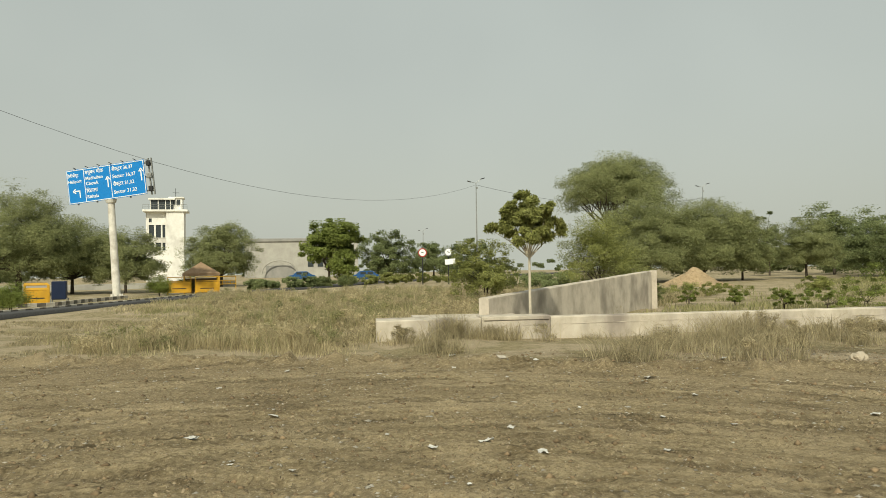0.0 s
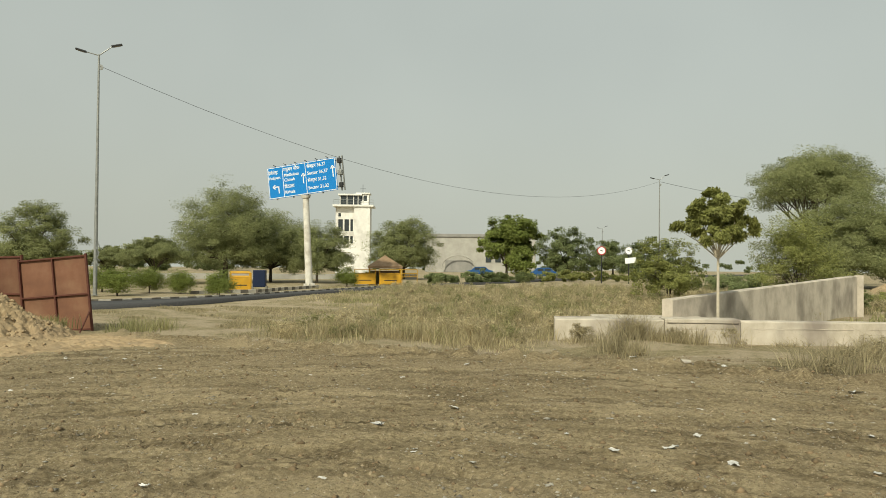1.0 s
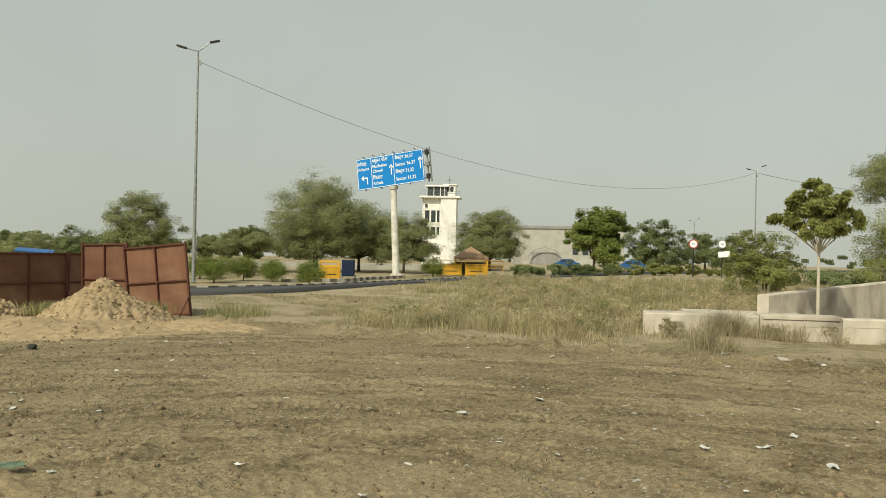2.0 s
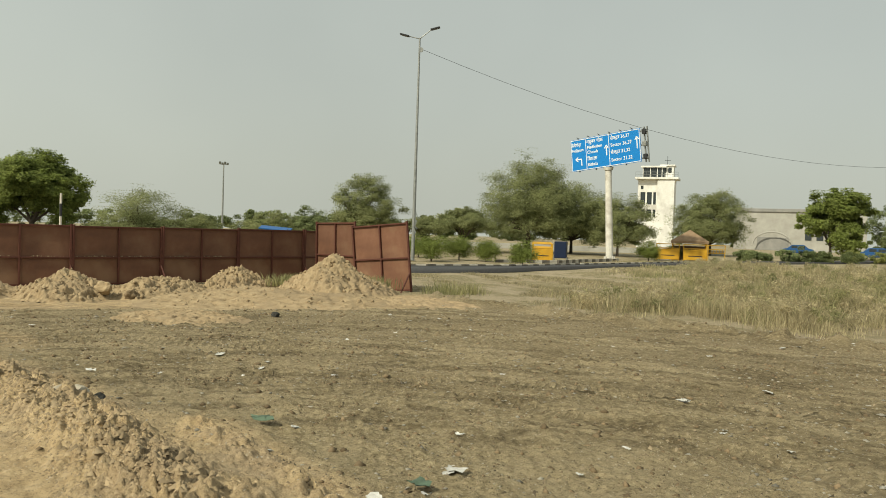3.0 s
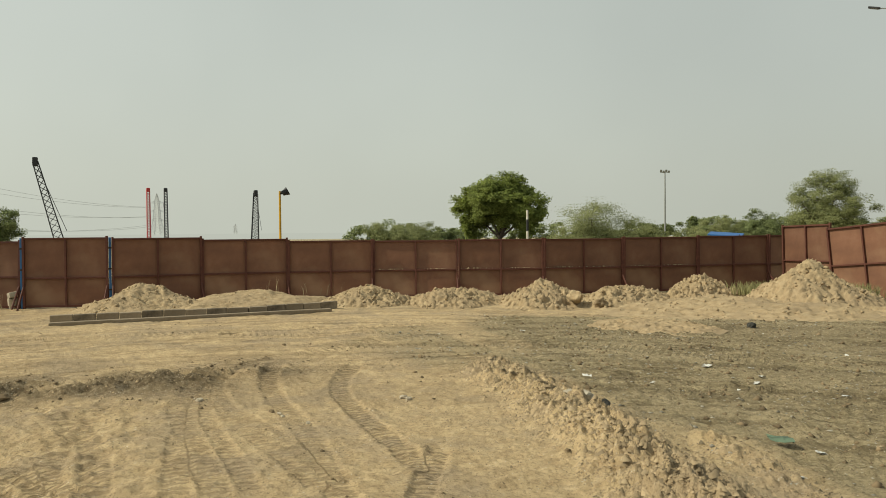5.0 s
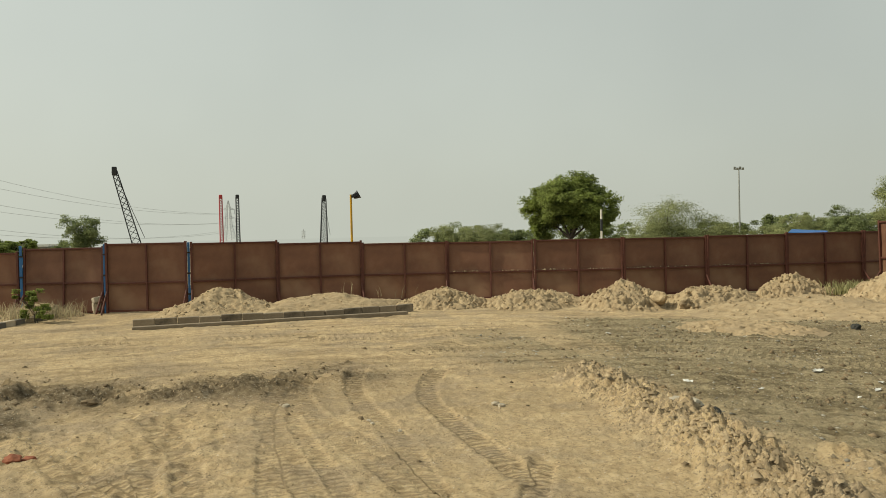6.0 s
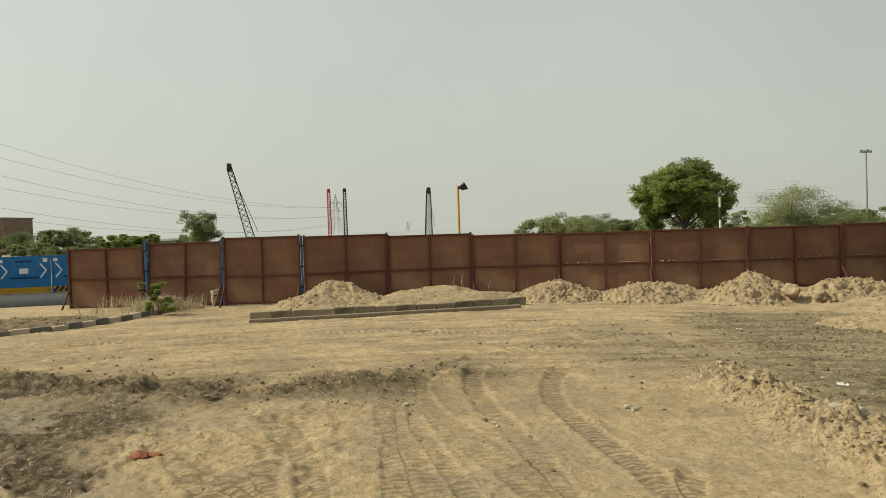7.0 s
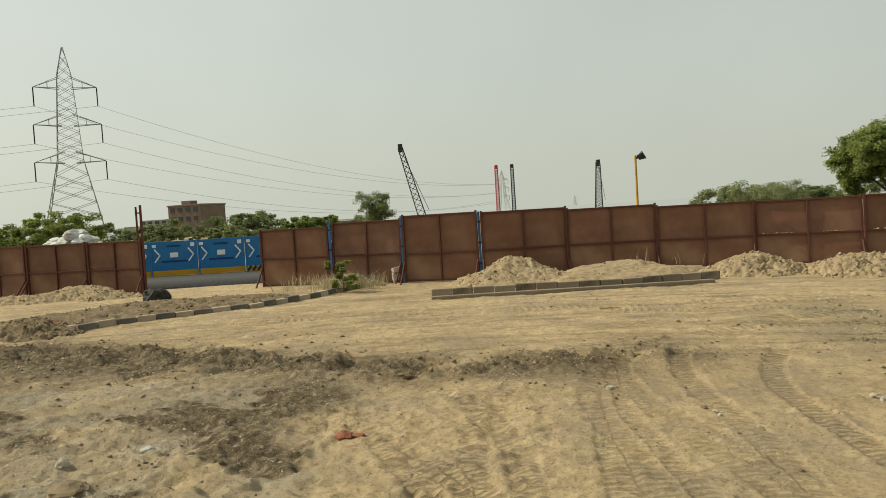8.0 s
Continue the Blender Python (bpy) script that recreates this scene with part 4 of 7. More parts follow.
# young tree on the culvert
sp = (2.56, 23.74)
tree("young_tree", sp, [(0, 0, 2.95, 0.85, 0.85, 0.42), (0.75, 0.1, 2.65, 0.55, 0.5, 0.3), (-0.75, 0, 2.7, 0.55, 0.5, 0.3), (-0.1, 0.2, 3.5, 0.45, 0.45, 0.32), (0.3, -0.3, 3.25, 0.5, 0.5, 0.3), (-0.4, -0.2, 3.15, 0.5, 0.5, 0.3), (0.05, -0.3, 2.4, 0.8, 0.7, 0.28)], 2400, 0.42, M_SHRUB, "young tree with drooping leaf whorls and pale thin trunk", trunk=0.05, fork=1.75, seed=23, bark=M_BARK_PALE, limbs=16, clump=0.36, aspect=3.4, hang=0.7, z=0.55)
# behind the hoarding
nz_ = 6.22
tree("shade_tree", (-51.69, 27.07), [(0, 0, nz_ - 1.9, 2.7, 2.7, 2.2), (1.8, 1.0, nz_ - 2.3, 1.8, 1.8, 1.7), (-1.8, -1.0, nz_ - 2.4, 1.8, 1.8, 1.7), (1.3, -1.4, nz_ - 1.6, 1.6, 1.6, 1.4), (-1.3, 1.4, nz_ - 1.7, 1.6, 1.6, 1.4), (0.4, 0.7, nz_ - 0.9, 1.6, 1.6, 1.1), (1.9, 1.2, nz_ - 3.6, 1.0, 1.0, 1.0), (-1.9, -1.1, nz_ - 3.7, 1.0, 1.0, 1.0)], 13000, 0.26, M_NEEM, "dense rounded bright green tree above the hoarding", trunk=0.22, fork=1.6, seed=24, clump=0.24)
tree("flowering_shrub", (-38.30, 25.97), lobes(5.0, 0.4, 3.77, 9, 25), 4200, 0.22, M_ACACIA, "tall thin-leaved grey-green bush above the hoarding", "shrub", trunk=0.05, fork=0.9, seed=25, stems=5, limbs=6)
for k, (at_, w, zt, sd) in enumerate([((-65.94, 24.73), 6.5, 2.96, 26), ((-69.08, 30.20), 5.5, 2.71, 27), ((-62.76, 57.59), 8, 3.39, 28), ((-62.57, 64.87), 5.5, 4.13, 29), ((-55.44, 43.12), 5, 2.47, 30), ((-68.42, 23.79), 3.5, 2.37, 31)]):
    tree("roadside_bush", at_, lobes(w, 0.4, zt, 7, sd), 3200, 0.32, M_DULL if k % 2 else M_ACACIA, "low green bush showing above the hoarding", "bush", trunk=0.08, fork=0.9, seed=sd, group="bushes behind the hoarding")
tree("shade_tree", (-97.08, -9.06), lobes(5.0, 1.0, 5.26, 8, 32), 2600, 0.36, M_DULL, "slender dull green tree behind the hoarding", trunk=0.15, fork=2.0, seed=32)
for k, (at_, w, zt, sd) in enumerate([((-75.37, -18.36), 5.5, 3.52, 33), ((-81.33, -14.11), 5.5, 2.73, 34), ((-89.12, -25.08), 6, 2.46, 35), ((-78.05, -39.69), 8, 4.40, 36), ((-92.07, -32.36), 6, 2.41, 37), ((-80.23, -46.13), 7, 3.84, 38), ((-95.34, -37.86), 6, 2.03, 39)]):
    tree("shade_tree", at_, lobes(w, 0.6, zt, 7, sd), 2800, 0.38, M_NEEM if k % 2 else M_DULL, "leafy green roadside tree beyond the blue barriers", trunk=0.12, fork=1.2, seed=sd, group="trees beyond the barriers")

# clipped bushes on the verge of the road
for k, (at_, w, h) in enumerate([((-33.7, 45.6), 1.7, 1.7), ((-29.4, 41.2), 1.7, 1.85), ((-29.5, 44.5), 1.8, 1.75), ((-27.4, 44.6), 1.3, 1.6), ((-23.3, 42.2), 1.45, 1.55), ((-23.2, 63.9), 1.7, 1.75), ((-23.0, 69.0), 1.1, 1.3), ((-22.2, 70.5), 1.3, 1.3)]):
    tree("roadside_bush", at_, [(0, 0, h * 0.60, w * 0.5, w * 0.5, h * 0.40), (w * 0.18, 0.1, h * 0.42, w * 0.46, w * 0.46, h * 0.36), (-w * 0.2, 0, h * 0.45, w * 0.46, w * 0.46, h * 0.36)], 1700, 0.17, M_NEEM, "small clipped green bush on the road verge", "bush", clump=0.6, trunk=0.03, fork=0.35, seed=60 + k, stems=3, limbs=4, group="bushes on the verge", z=0.05)


# ---- hedge rows, grass and weeds ----
def hedge(name, pts, w, h, count, leaf, mat, label, seed):
    rs = random.Random(seed)
    blobs = []
    for (ax, ay), (bx, by) in zip(pts[:-1], pts[1:]):
        n = max(2, int(math.hypot(bx - ax, by - ay) / (w * 0.7)))
        for i in range(n):
            u = (i + rs.uniform(0, 1)) / n
            hh = h * rs.uniform(0.65, 1.1)
            blobs.append((ax + (bx - ax) * u + rs.uniform(-.4, .4), ay + (by - ay) * u + rs.uniform(-.4, .4), hh * 0.5, w * rs.uniform(0.4, 0.7), w * rs.uniform(0.4, 0.7), hh * 0.5))
    me, cen = crown_mesh(blobs, count, leaf, seed, 0.4)
    ob = part(name, me, mat)
    return tagged(ob, label, "hedge", kind="stuff")


hedge("hedge_row", [(-19.70, 75.49), (-14.65, 80.69), (-10.72, 87.35)], 2.2, 1.5, 5000, 0.3, M_DULL, "uneven dark green hedge along the road", 101)
hedge("hedge_row", [(-11.20, 91.32), (-4.93, 95.87), (1.73, 97.98)], 2.4, 1.5, 5000, 0.3, M_SHRUB, "yellow-green hedge along the road", 102)
hedge("hedge_row", [(2.53, 69.94), (6.45, 61.65), (7.96, 51.37)], 2.2, 1.6, 3500, 0.28, M_DULL, "scrubby growth behind the dry grass", 103)
hedge("far_woods", [(-114.40, 97.15), (-107.51, 131.77), (-88.25, 168.31)], 9, 5.0, 5500, 1.1, M_DULL, "distant band of dull green scrub", 104)
hedge("far_woods", [(-102.17, 194.89), (-49.01, 224.74), (7.63, 239.87), (73.21, 218.01)], 9, 4.2, 5500, 1.1, M_DULL, "distant band of dull green scrub", 105)
hedge("far_woods", [(43.05, 143.66), (64.88, 135.21), (77.09, 116.82), (89.41, 94.32)], 8, 5.0, 6000, 0.95, M_DULL, "distant olive trees beyond the field", 106)
hedge("far_woods", [(-134.02, 42.04), (-129.64, 76.09), (-106.52, 119.53)], 7, 4.0, 6500, 0.8, M_DULL, "distant green scrub beyond the hoarding", 107)
hedge("far_woods", [(-132.80, -93.64), (-158.99, -67.14), (-181.42, -19.95)], 8, 4.5, 6000, 0.9, M_DULL, "distant green scrub beyond the barriers", 108)
hedge("field_shrubs", [(10.85, 43.65), (13.75, 45.96), (17.78, 48.84), (18.27, 46.51)], 1.1, 0.9, 1600, 0.16, M_SHRUB, "small green shrubs scattered over the field", 109)
hedge("field_shrubs", [(24.31, 54.82), (27.12, 55.72)], 2.4, 1.3, 900, 0.2, M_SHRUB, "low yellow-green shrubs in the field", 110)
hedge("field_shrubs", [(14.51, 41.51), (19.13, 41.80)], 0.9, 0.6, 500, 0.14, M_NEEM, "small green shrubs scattered over the field", 111)
for k, (at_, w, h) in enumerate([((16.17, 33.25), 2.6, 1.1), ((18.90, 35.22), 2.2, 2.0), ((14.67, 33.94), 0.9, 1.1), ((13.90, 37.48), 0.8, 0.9), ((12.42, 40.09), 0.9, 1.0), ((10.69, 39.56), 0.6, 1.4)]):
    tree("field_bush", at_, lobes(w, 0.05, h, 5, 120 + k), 600, 0.15, M_NEEM if k != 5 else M_ACACIA, "leafy green bush in the rough field", "bush", trunk=0.02, fork=0.2, seed=120 + k, stems=3, limbs=4, group="bushes in the field")


def blades(points, heights, per, width, seed, lean=0.35, scatter=0.22):
    """Thin bent blades in tufts around the given ground points."""
    rs = np.random.RandomState(seed)
    p = np.repeat(points, per, 0)
    n = len(p)
    h = np.repeat(heights, per) * rs.uniform(0.45, 1.1, n)
    p = p + np.stack([rs.normal(size=n) * scatter, rs.normal(size=n) * scatter, np.zeros(n)], 1)
    a = rs.uniform(0, 2 * math.pi, n)
    b = rs.uniform(0, 2 * math.pi, n)
    w = width * np.maximum(1.0, np.hypot(p[:, 0], p[:, 1]) / 24) * rs.uniform(0.6, 1.5, n)
    ln = lean * h * rs.uniform(0, 1.2, n)
    dirx, diry = np.cos(a) * ln, np.sin(a) * ln
    ox, oy = np.cos(b) * w, np.sin(b) * w
    mid = p + np.stack([dirx * 0.3, diry * 0.3, h * 0.6], 1)
    tip = p + np.stack([dirx, diry, h], 1)
    o = np.stack([ox, oy, np.zeros(n)], 1)
    v = np.stack([p - o, p + o, mid + o * 0.8, mid - o * 0.8, tip], 1).reshape(-1, 3)
    i = np.arange(n) * 5
    f = np.vstack([np.stack([i, i + 1, i + 2], 1), np.stack([i, i + 2, i + 3], 1), np.stack([i + 3, i + 2, i + 4], 1)])
    return mesh_from(v, f, "grass")


def scatter_in(n, x0, x1, y0, y1, keep, seed):
    rs = np.random.RandomState(seed)
    x, y = rs.uniform(x0, x1, n), rs.uniform(y0, y1, n)
    k = keep(x, y, rs.uniform(0, 1, n))
    x, y = x[k], y[k]
    return np.stack([x, y, ground_height(x, y) - 0.02], 1)


def in_grass(x, y, r):
    az = np.degrees(np.arctan2(-x, y))
    front = np.interp(x, *VERGE_LINE) + 0.35 + 0.5 * fractal(x, y, 71, 1.5, 3)
    left = np.where(np.hypot(x, y) < 29, smooth(28, 22, az + 3 * fractal(x, y, 72, 3, 2)), smooth(25, 17, az + 3 * fractal(x, y, 72, 4, 2)))
    right = np.where(y < 23.4, x < -2.1, (x - 1.0) < (y - 23.6) * 0.62)
    patch = np.clip(0.62 + 0.95 * fractal(x, y, 73, 2.0, 3), 0.04, 1)
    return (y > front) & right & (r < left * patch * np.clip(30 / y, 0.25, 1))


gp_ = scatter_in(31000, -24, 16, 17.0, 66, in_grass, 5)
hts = np.clip(0.44 + 0.32 * fractal(gp_[:, 0], gp_[:, 1], 74, 2.4, 3) + 0.25 * value_noise(gp_[:, 0], gp_[:, 1], 174, 0.7), 0.12, 1.2) * (0.35 + 0.65 * smooth(0.0, 3.5, gp_[:, 1] - np.interp(gp_[:, 0], *VERGE_LINE)))
azg = np.degrees(np.arctan2(-gp_[:, 0], gp_[:, 1]))
hts = np.maximum(hts * np.where(np.hypot(gp_[:, 0], gp_[:, 1]) < 27, 0.55 + 0.45 * smooth(30, 18, azg), 0.3 + 0.7 * smooth(23, 9, azg)), 0.12)
half = np.random.RandomState(8).uniform(0, 1, len(gp_)) + 0.5 * fractal(gp_[:, 0], gp_[:, 1], 75, 3.5, 2) > 0.28
tagged(part("dry_grass", blades(gp_[half], hts[half], 15, 0.007, 6, 0.9), M_GRASS), "tall dry straw-coloured grass on the verge", "grass", kind="stuff")
tagged(part("green_grass", blades(gp_[~half], hts[~half] * 0.9, 15, 0.007, 7, 1.2), M_GRASS_GREEN), "grey-green weeds growing among the dry grass", "grass", kind="stuff")


def weed_clumps(name, pts, r, h, count, leaf, mat, label, seed, aspect=5.0):
    rs = random.Random(seed)
    blobs = []
    for x, y, z in pts:
        k, q = r * rs.uniform(0.6, 1.4), h * rs.uniform(0.5, 1.3)
        blobs.append((x, y, z + q * 0.5, k, k, q * 0.55))
    me, cen = crown_mesh(blobs, count, leaf, seed, 0.55, 1.2, aspect, -0.7)
    return tagged(part(name, me, mat), label, "weeds", kind="stuff")


tall = gp_[np.random.RandomState(31).permutation(len(gp_))]
wc = tall[(np.degrees(np.arctan2(-tall[:, 0], tall[:, 1])) < np.where(np.hypot(tall[:, 0], tall[:, 1]) < 27, 27, 17)) & (tall[:, 1] > 20.5)]
weed_clumps("dry_weed_clumps", wc[:420], 0.5, 0.62, 16000, 0.24, M_GRASS, "bushy dry straw-coloured weeds on the verge", 131)
weed_clumps("grey_weed_clumps", wc[420:640], 0.5, 0.66, 8000, 0.24, M_GRASS_GREEN, "bushy grey-green weeds among the dry grass", 132)
weed_clumps("brown_weed_clumps", wc[640:760], 0.5, 0.6, 4000, 0.24, M_STRAW, "bushy brown dried weeds on the verge", 133)


def at_wall(x, y, r):
    line = 22.0 + 0.12 * (x + 2)
    return (y < line - 0.05) & (y > np.interp(x, *VERGE_LINE) + 0.3) & (r < 0.3 + 0.7 * smooth(2.6, 0.4, line - y)) & (fractal(x, y, 76, 1.3, 3) > 0.22) & ~((x > 0.3) & (x < 1.7) & (y < 21.6))


wp = scatter_in(5200, -1.6, 20, 15.4, 24.5, at_wall, 9)
wh = np.clip(0.46 + 0.4 * fractal(wp[:, 0], wp[:, 1], 78, 1.3, 2), 0.15, 1.0)
tagged(part("dry_weeds", blades(wp, wh, 26, 0.006, 10, 1.1, 0.2), M_STRAW), "dry brown weeds along the foot of the concrete wall", "weeds", kind="stuff")
weed_clumps("wall_weed_clumps", wp[np.random.RandomState(33).permutation(len(wp))[:70]], 0.26, 0.55, 4200, 0.17, M_STRAW, "bushy dry weeds before the concrete wall", 134)
vp = scatter_in(5200, -22, -6, 18.0, 34, lambda x, y, r: (y > 19.2 - 0.12 * (x + 2)) & (x > -19.8 + 0.3 * (y - 30) * (y < 30)) & (fractal(x, y, 79, 1.8, 3) > 0.3) & ~((y < 21.4) & (x < -14.8)), 11)
tagged(part("short_grass", blades(vp, np.full(len(vp), 0.13), 12, 0.008, 12, 0.9, 0.2), M_STRAW), "short patchy green-brown grass beside the road", "grass", kind="stuff")
fp = scatter_in(9000, 4, 60, 25.5, 90, lambda x, y, r: (x > (y - 22) * 0.66 + 1.5) & (r < np.clip(34 / y, 0.2, 1)) & (fractal(x, y, 80, 3.5, 3) > -0.25), 13)
tagged(part("field_grass", blades(fp, np.full(len(fp), 0.28), 12, 0.012, 14, 0.5, 0.35), M_GRASS_GREEN), "low rough grass and weeds over the field", "grass", kind="stuff")
hp = scatter_in(260, -18.4, -15.4, 16.8, 19.6, lambda x, y, r: r < 0.5, 15)
hp[:, 2] += 0.18
tagged(part("heap_weeds", blades(hp, np.full(len(hp), 0.4), 14, 0.012, 16, 0.6, 0.16), M_GRASS_GREEN), "green weeds sprouting on the sand heap", "weeds", kind="stuff")
kp = scatter_in(60, -26.2, -23.6, -5.6, -2.9, lambda x, y, r: r < 0.6, 17)
kp[:, 2] += 0.1
tagged(part("gate_weeds", blades(kp, np.full(len(kp), 0.42), 18, 0.006, 18, 1.3, 0.2), M_STRAW), "dry brown weeds growing before the fence", "weeds", kind="stuff")
tree("field_bush", (-23.9, -3.7), lobes(0.9, 0.1, 0.95, 4, 140), 500, 0.13, M_NEEM, "small green weed bush by the kerb", "bush", trunk=0.015, fork=0.2, seed=140, stems=3, limbs=4)
tp = np.array([(-24.2, 4.2, 0.3), (-24.3, 4.6, 0.3), (-24.0, 5.4, 0.25), (-23.9, 6.3, 0.2)])
tagged(part("mound_weeds", blades(tp, np.full(len(tp), 0.45), 5, 0.005, 19, 0.9, 0.2), M_STRAW), "thin dry stalks on the mound before the fence", "weeds", kind="stuff")
ep = scatter_in(36, -15.2, -13.6, 20.0, 22.5, lambda x, y, r: r < 0.7, 20)
tagged(part("corner_weeds", blades(ep, np.full(len(ep), 0.45), 18, 0.008, 21, 1.0, 0.2), M_GRASS_GREEN), "green weeds at the fence corner", "weeds", kind="stuff")


# ---- sand heaps and clods ----
def clod_arrays(points, sizes, seed, flat=0.7):
    """Many small jagged lumps, each an eight-faced stone of its own shape."""
    rs = np.random.RandomState(seed)
    base = np.array([(1, 0, 0), (-1, 0, 0), (0, 1, 0), (0, -1, 0), (0, 0, 1), (0, 0, -1)], float)
    tri = np.array([(0, 2, 4), (2, 1, 4), (1, 3, 4), (3, 0, 4), (2, 0, 5), (1, 2, 5), (3, 1, 5), (0, 3, 5)])
    n = len(points)
    v = base[None] * rs.uniform(0.55, 1.3, (n, 6, 1)) + rs.normal(size=(n, 6, 3)) * 0.15
    a = rs.uniform(0, 6.28, n)
    c, s = np.cos(a)[:, None], np.sin(a)[:, None]
    v = np.stack([v[..., 0] * c - v[..., 1] * s, v[..., 0] * s + v[..., 1] * c, v[..., 2] * flat], -1)
    v = v * sizes[:, None, None] + points[:, None, :]
    f = (tri[None] + 6 * np.arange(n)[:, None, None]).reshape(-1, 3)
    return v.reshape(-1, 3), f


def clods(points, sizes, seed, flat=0.7):
    v, f = clod_arrays(points, sizes, seed, flat)
    return mesh_from(v, f, "clods")


def heap(at, rx, ry, h, rz, seed, mat, label, rough=0.12, category="sand heap", peak=(0, 0), z=-0.02, power=1.25):
    n = 96
    u = np.linspace(-1.15, 1.15, n)
    X, Y = np.meshgrid(u, u)
    d = np.hypot(X - peak[0] * (1 - np.hypot(X, Y)), Y - peak[1] * (1 - np.hypot(X, Y)))
    edge = 1 + 0.22 * fractal(X * 1.0 + seed * 5, Y, 200 + seed, 0.7, 2)
    d = np.sqrt(d * d + 0.035) - 0.09
    body = np.clip(1 - (d / edge) ** power, -0.25, 1)
    px, py = X * rx, Y * ry
    lump = 0.70 * (0.5 - np.abs(fractal(px + seed * 7, py, 220 + seed, 0.40, 5, 0.75))) + 0.42 * (np.abs(fractal(px, py + seed * 3, 240 + seed, 0.10, 2, 0.8)) - 0.3)
    Z = 0.84 * h * body * (1 + 0.25 * fractal(px, py + seed, 230 + seed, 1.0, 2)) + 1.25 * rough * lump * smooth(-0.1, 0.25, body)
    v = np.stack([px + 0.03 * lump, py - 0.03 * lump, Z], -1).reshape(-1, 3)
    i = np.arange(n * n).reshape(n, n)
    q = np.stack([i[:-1, :-1], i[:-1, 1:], i[1:, 1:], i[1:, :-1]], -1).reshape(-1, 4)
    rs = np.random.RandomState(700 + seed)
    pick = rs.choice(np.where((body > 0.03).ravel())[0], int(350 + 900 * min(1.6, rx * ry / 2)))
    cl = clod_arrays(v[pick] - np.array([0, 0, 0.012]), 0.012 * (0.085 / 0.012) ** (rs.uniform(0, 1, len(pick)) ** 3.2) * (0.5 if rough < 0.06 else 1.0), 800 + seed, 0.8)
    q = np.vstack([q[:, [0, 1, 2]], q[:, [0, 2, 3]], cl[1] + len(v)])
    v = np.vstack([v, cl[0]])
    ob = part("sand_heap", mesh_from(v, q, "sand_heap", False), mat, at=pose(at[0], at[1], z, 0, 0, rz))
    return tagged(ob, label, category, "sand heaps along the hoarding")


L_HEAP = "loose heap of pale yellow sand and clods before the fence"
heap((-22.3, 6.9), 1.25, 1.45, 0.60, 10, 1, M_SAND, L_HEAP)
heap((-21.3, 9.2), 1.25, 1.5, 0.60, 20, 2, M_SAND, L_HEAP)
heap((-20.0, 11.3), 1.3, 1.5, 0.68, 25, 3, M_SAND, L_HEAP, 0.16)
heap((-19.0, 13.4), 1.3, 1.7, 0.64, 25, 4, M_SAND, L_HEAP)
heap((-18.9, 16.0), 1.1, 1.25, 0.80, 15, 5, M_SAND, L_HEAP, 0.17)
heap((-16.35, 17.6), 1.7, 1.95, 1.22, 20, 6, M_SAND, "tall heap of pale sand against the fence corner", 0.14, power=1.05)
heap((-16.2, 15.2), 3.4, 2.6, 0.34, 35, 7, M_SAND, "low spread of yellow sand before the tall heap", 0.07)
heap((-14.5, 10.6), 1.5, 1.1, 0.16, 30, 8, M_SAND, "low smear of pale sand on the dark soil", 0.05)
heap((-13.6, 17.9), 2.2, 1.2, 0.12, -5, 9, M_SAND, "thin spill of pale sand at the fence corner", 0.04)
heap((-24.0, 0.9), 1.35, 1.7, 0.78, 0, 10, M_SAND, "rounded heap of dry sand beside the kerb", 0.07)
heap((-23.3, 4.0), 1.5, 2.7, 0.50, 3, 11, M_SAND, "low grassy sand mound behind the kerb", 0.05, power=1.6)
heap((-25.6, -3.8), 0.7, 0.9, 0.5, 0, 12, M_SAND, "small sand heap in the weeds by the fence", 0.08)
heap((-27.0, -12.4), 1.0, 1.9, 0.55, -14, 13, M_SAND, "sand heap against the fence beside the gap", 0.08)
heap((-26.8, -14.4), 0.8, 1.5, 0.35, -14, 14, M_SAND, "dusty sand bank against the fence", 0.06)
heap((21.91, 68.56), 2.9, 2.2, 1.75, 0, 15, M_SAND, "pointed pile of pale sand in the field", 0.06, power=1.0)
heap((-22.2, -8.4), 2.2, 3.6, 0.22, 25, 16, M_CLOD, "low bank of dusty rubble behind the kerb", 0.08)


heap((-18.4, -9.5), 1.7, 1.1, 0.34, 30, 17, M_CLOD, "bank of loose rubble burying the kerb's end", 0.10)


def crumbs(points, sizes, seed):
    """Tiny sharp three-faced crumbs."""
    rs = np.random.RandomState(seed)
    n = len(points)
    a = rs.uniform(0, 6.28, n)[:, None] + np.array([0, 2.1, 4.2])[None] + rs.uniform(-0.4, 0.4, (n, 3))
    r = rs.uniform(0.6, 1.4, (n, 3))
    base = np.stack([np.cos(a) * r, np.sin(a) * r, np.full((n, 3), -0.5)], -1)
    top = np.stack([rs.uniform(-0.5, 0.5, n), rs.uniform(-0.5, 0.5, n), rs.uniform(0.15, 0.6, n)], -1)[:, None]
    v = np.concatenate([base, top], 1) * sizes[:, None, None] + points[:, None]
    f = np.array([(0, 1, 3), (1, 2, 3), (2, 0, 3)])[None] + 4 * np.arange(n)[:, None, None]
    return mesh_from(v.reshape(-1, 3), f.reshape(-1, 3), "crumbs")


def strew(n, keep, seed, x0=-23, x1=11, y0=-9, y1=19):
    p = scatter_in(n, x0, x1, y0, y1, keep, seed)
    p[:, 2] += 0.02
    return p


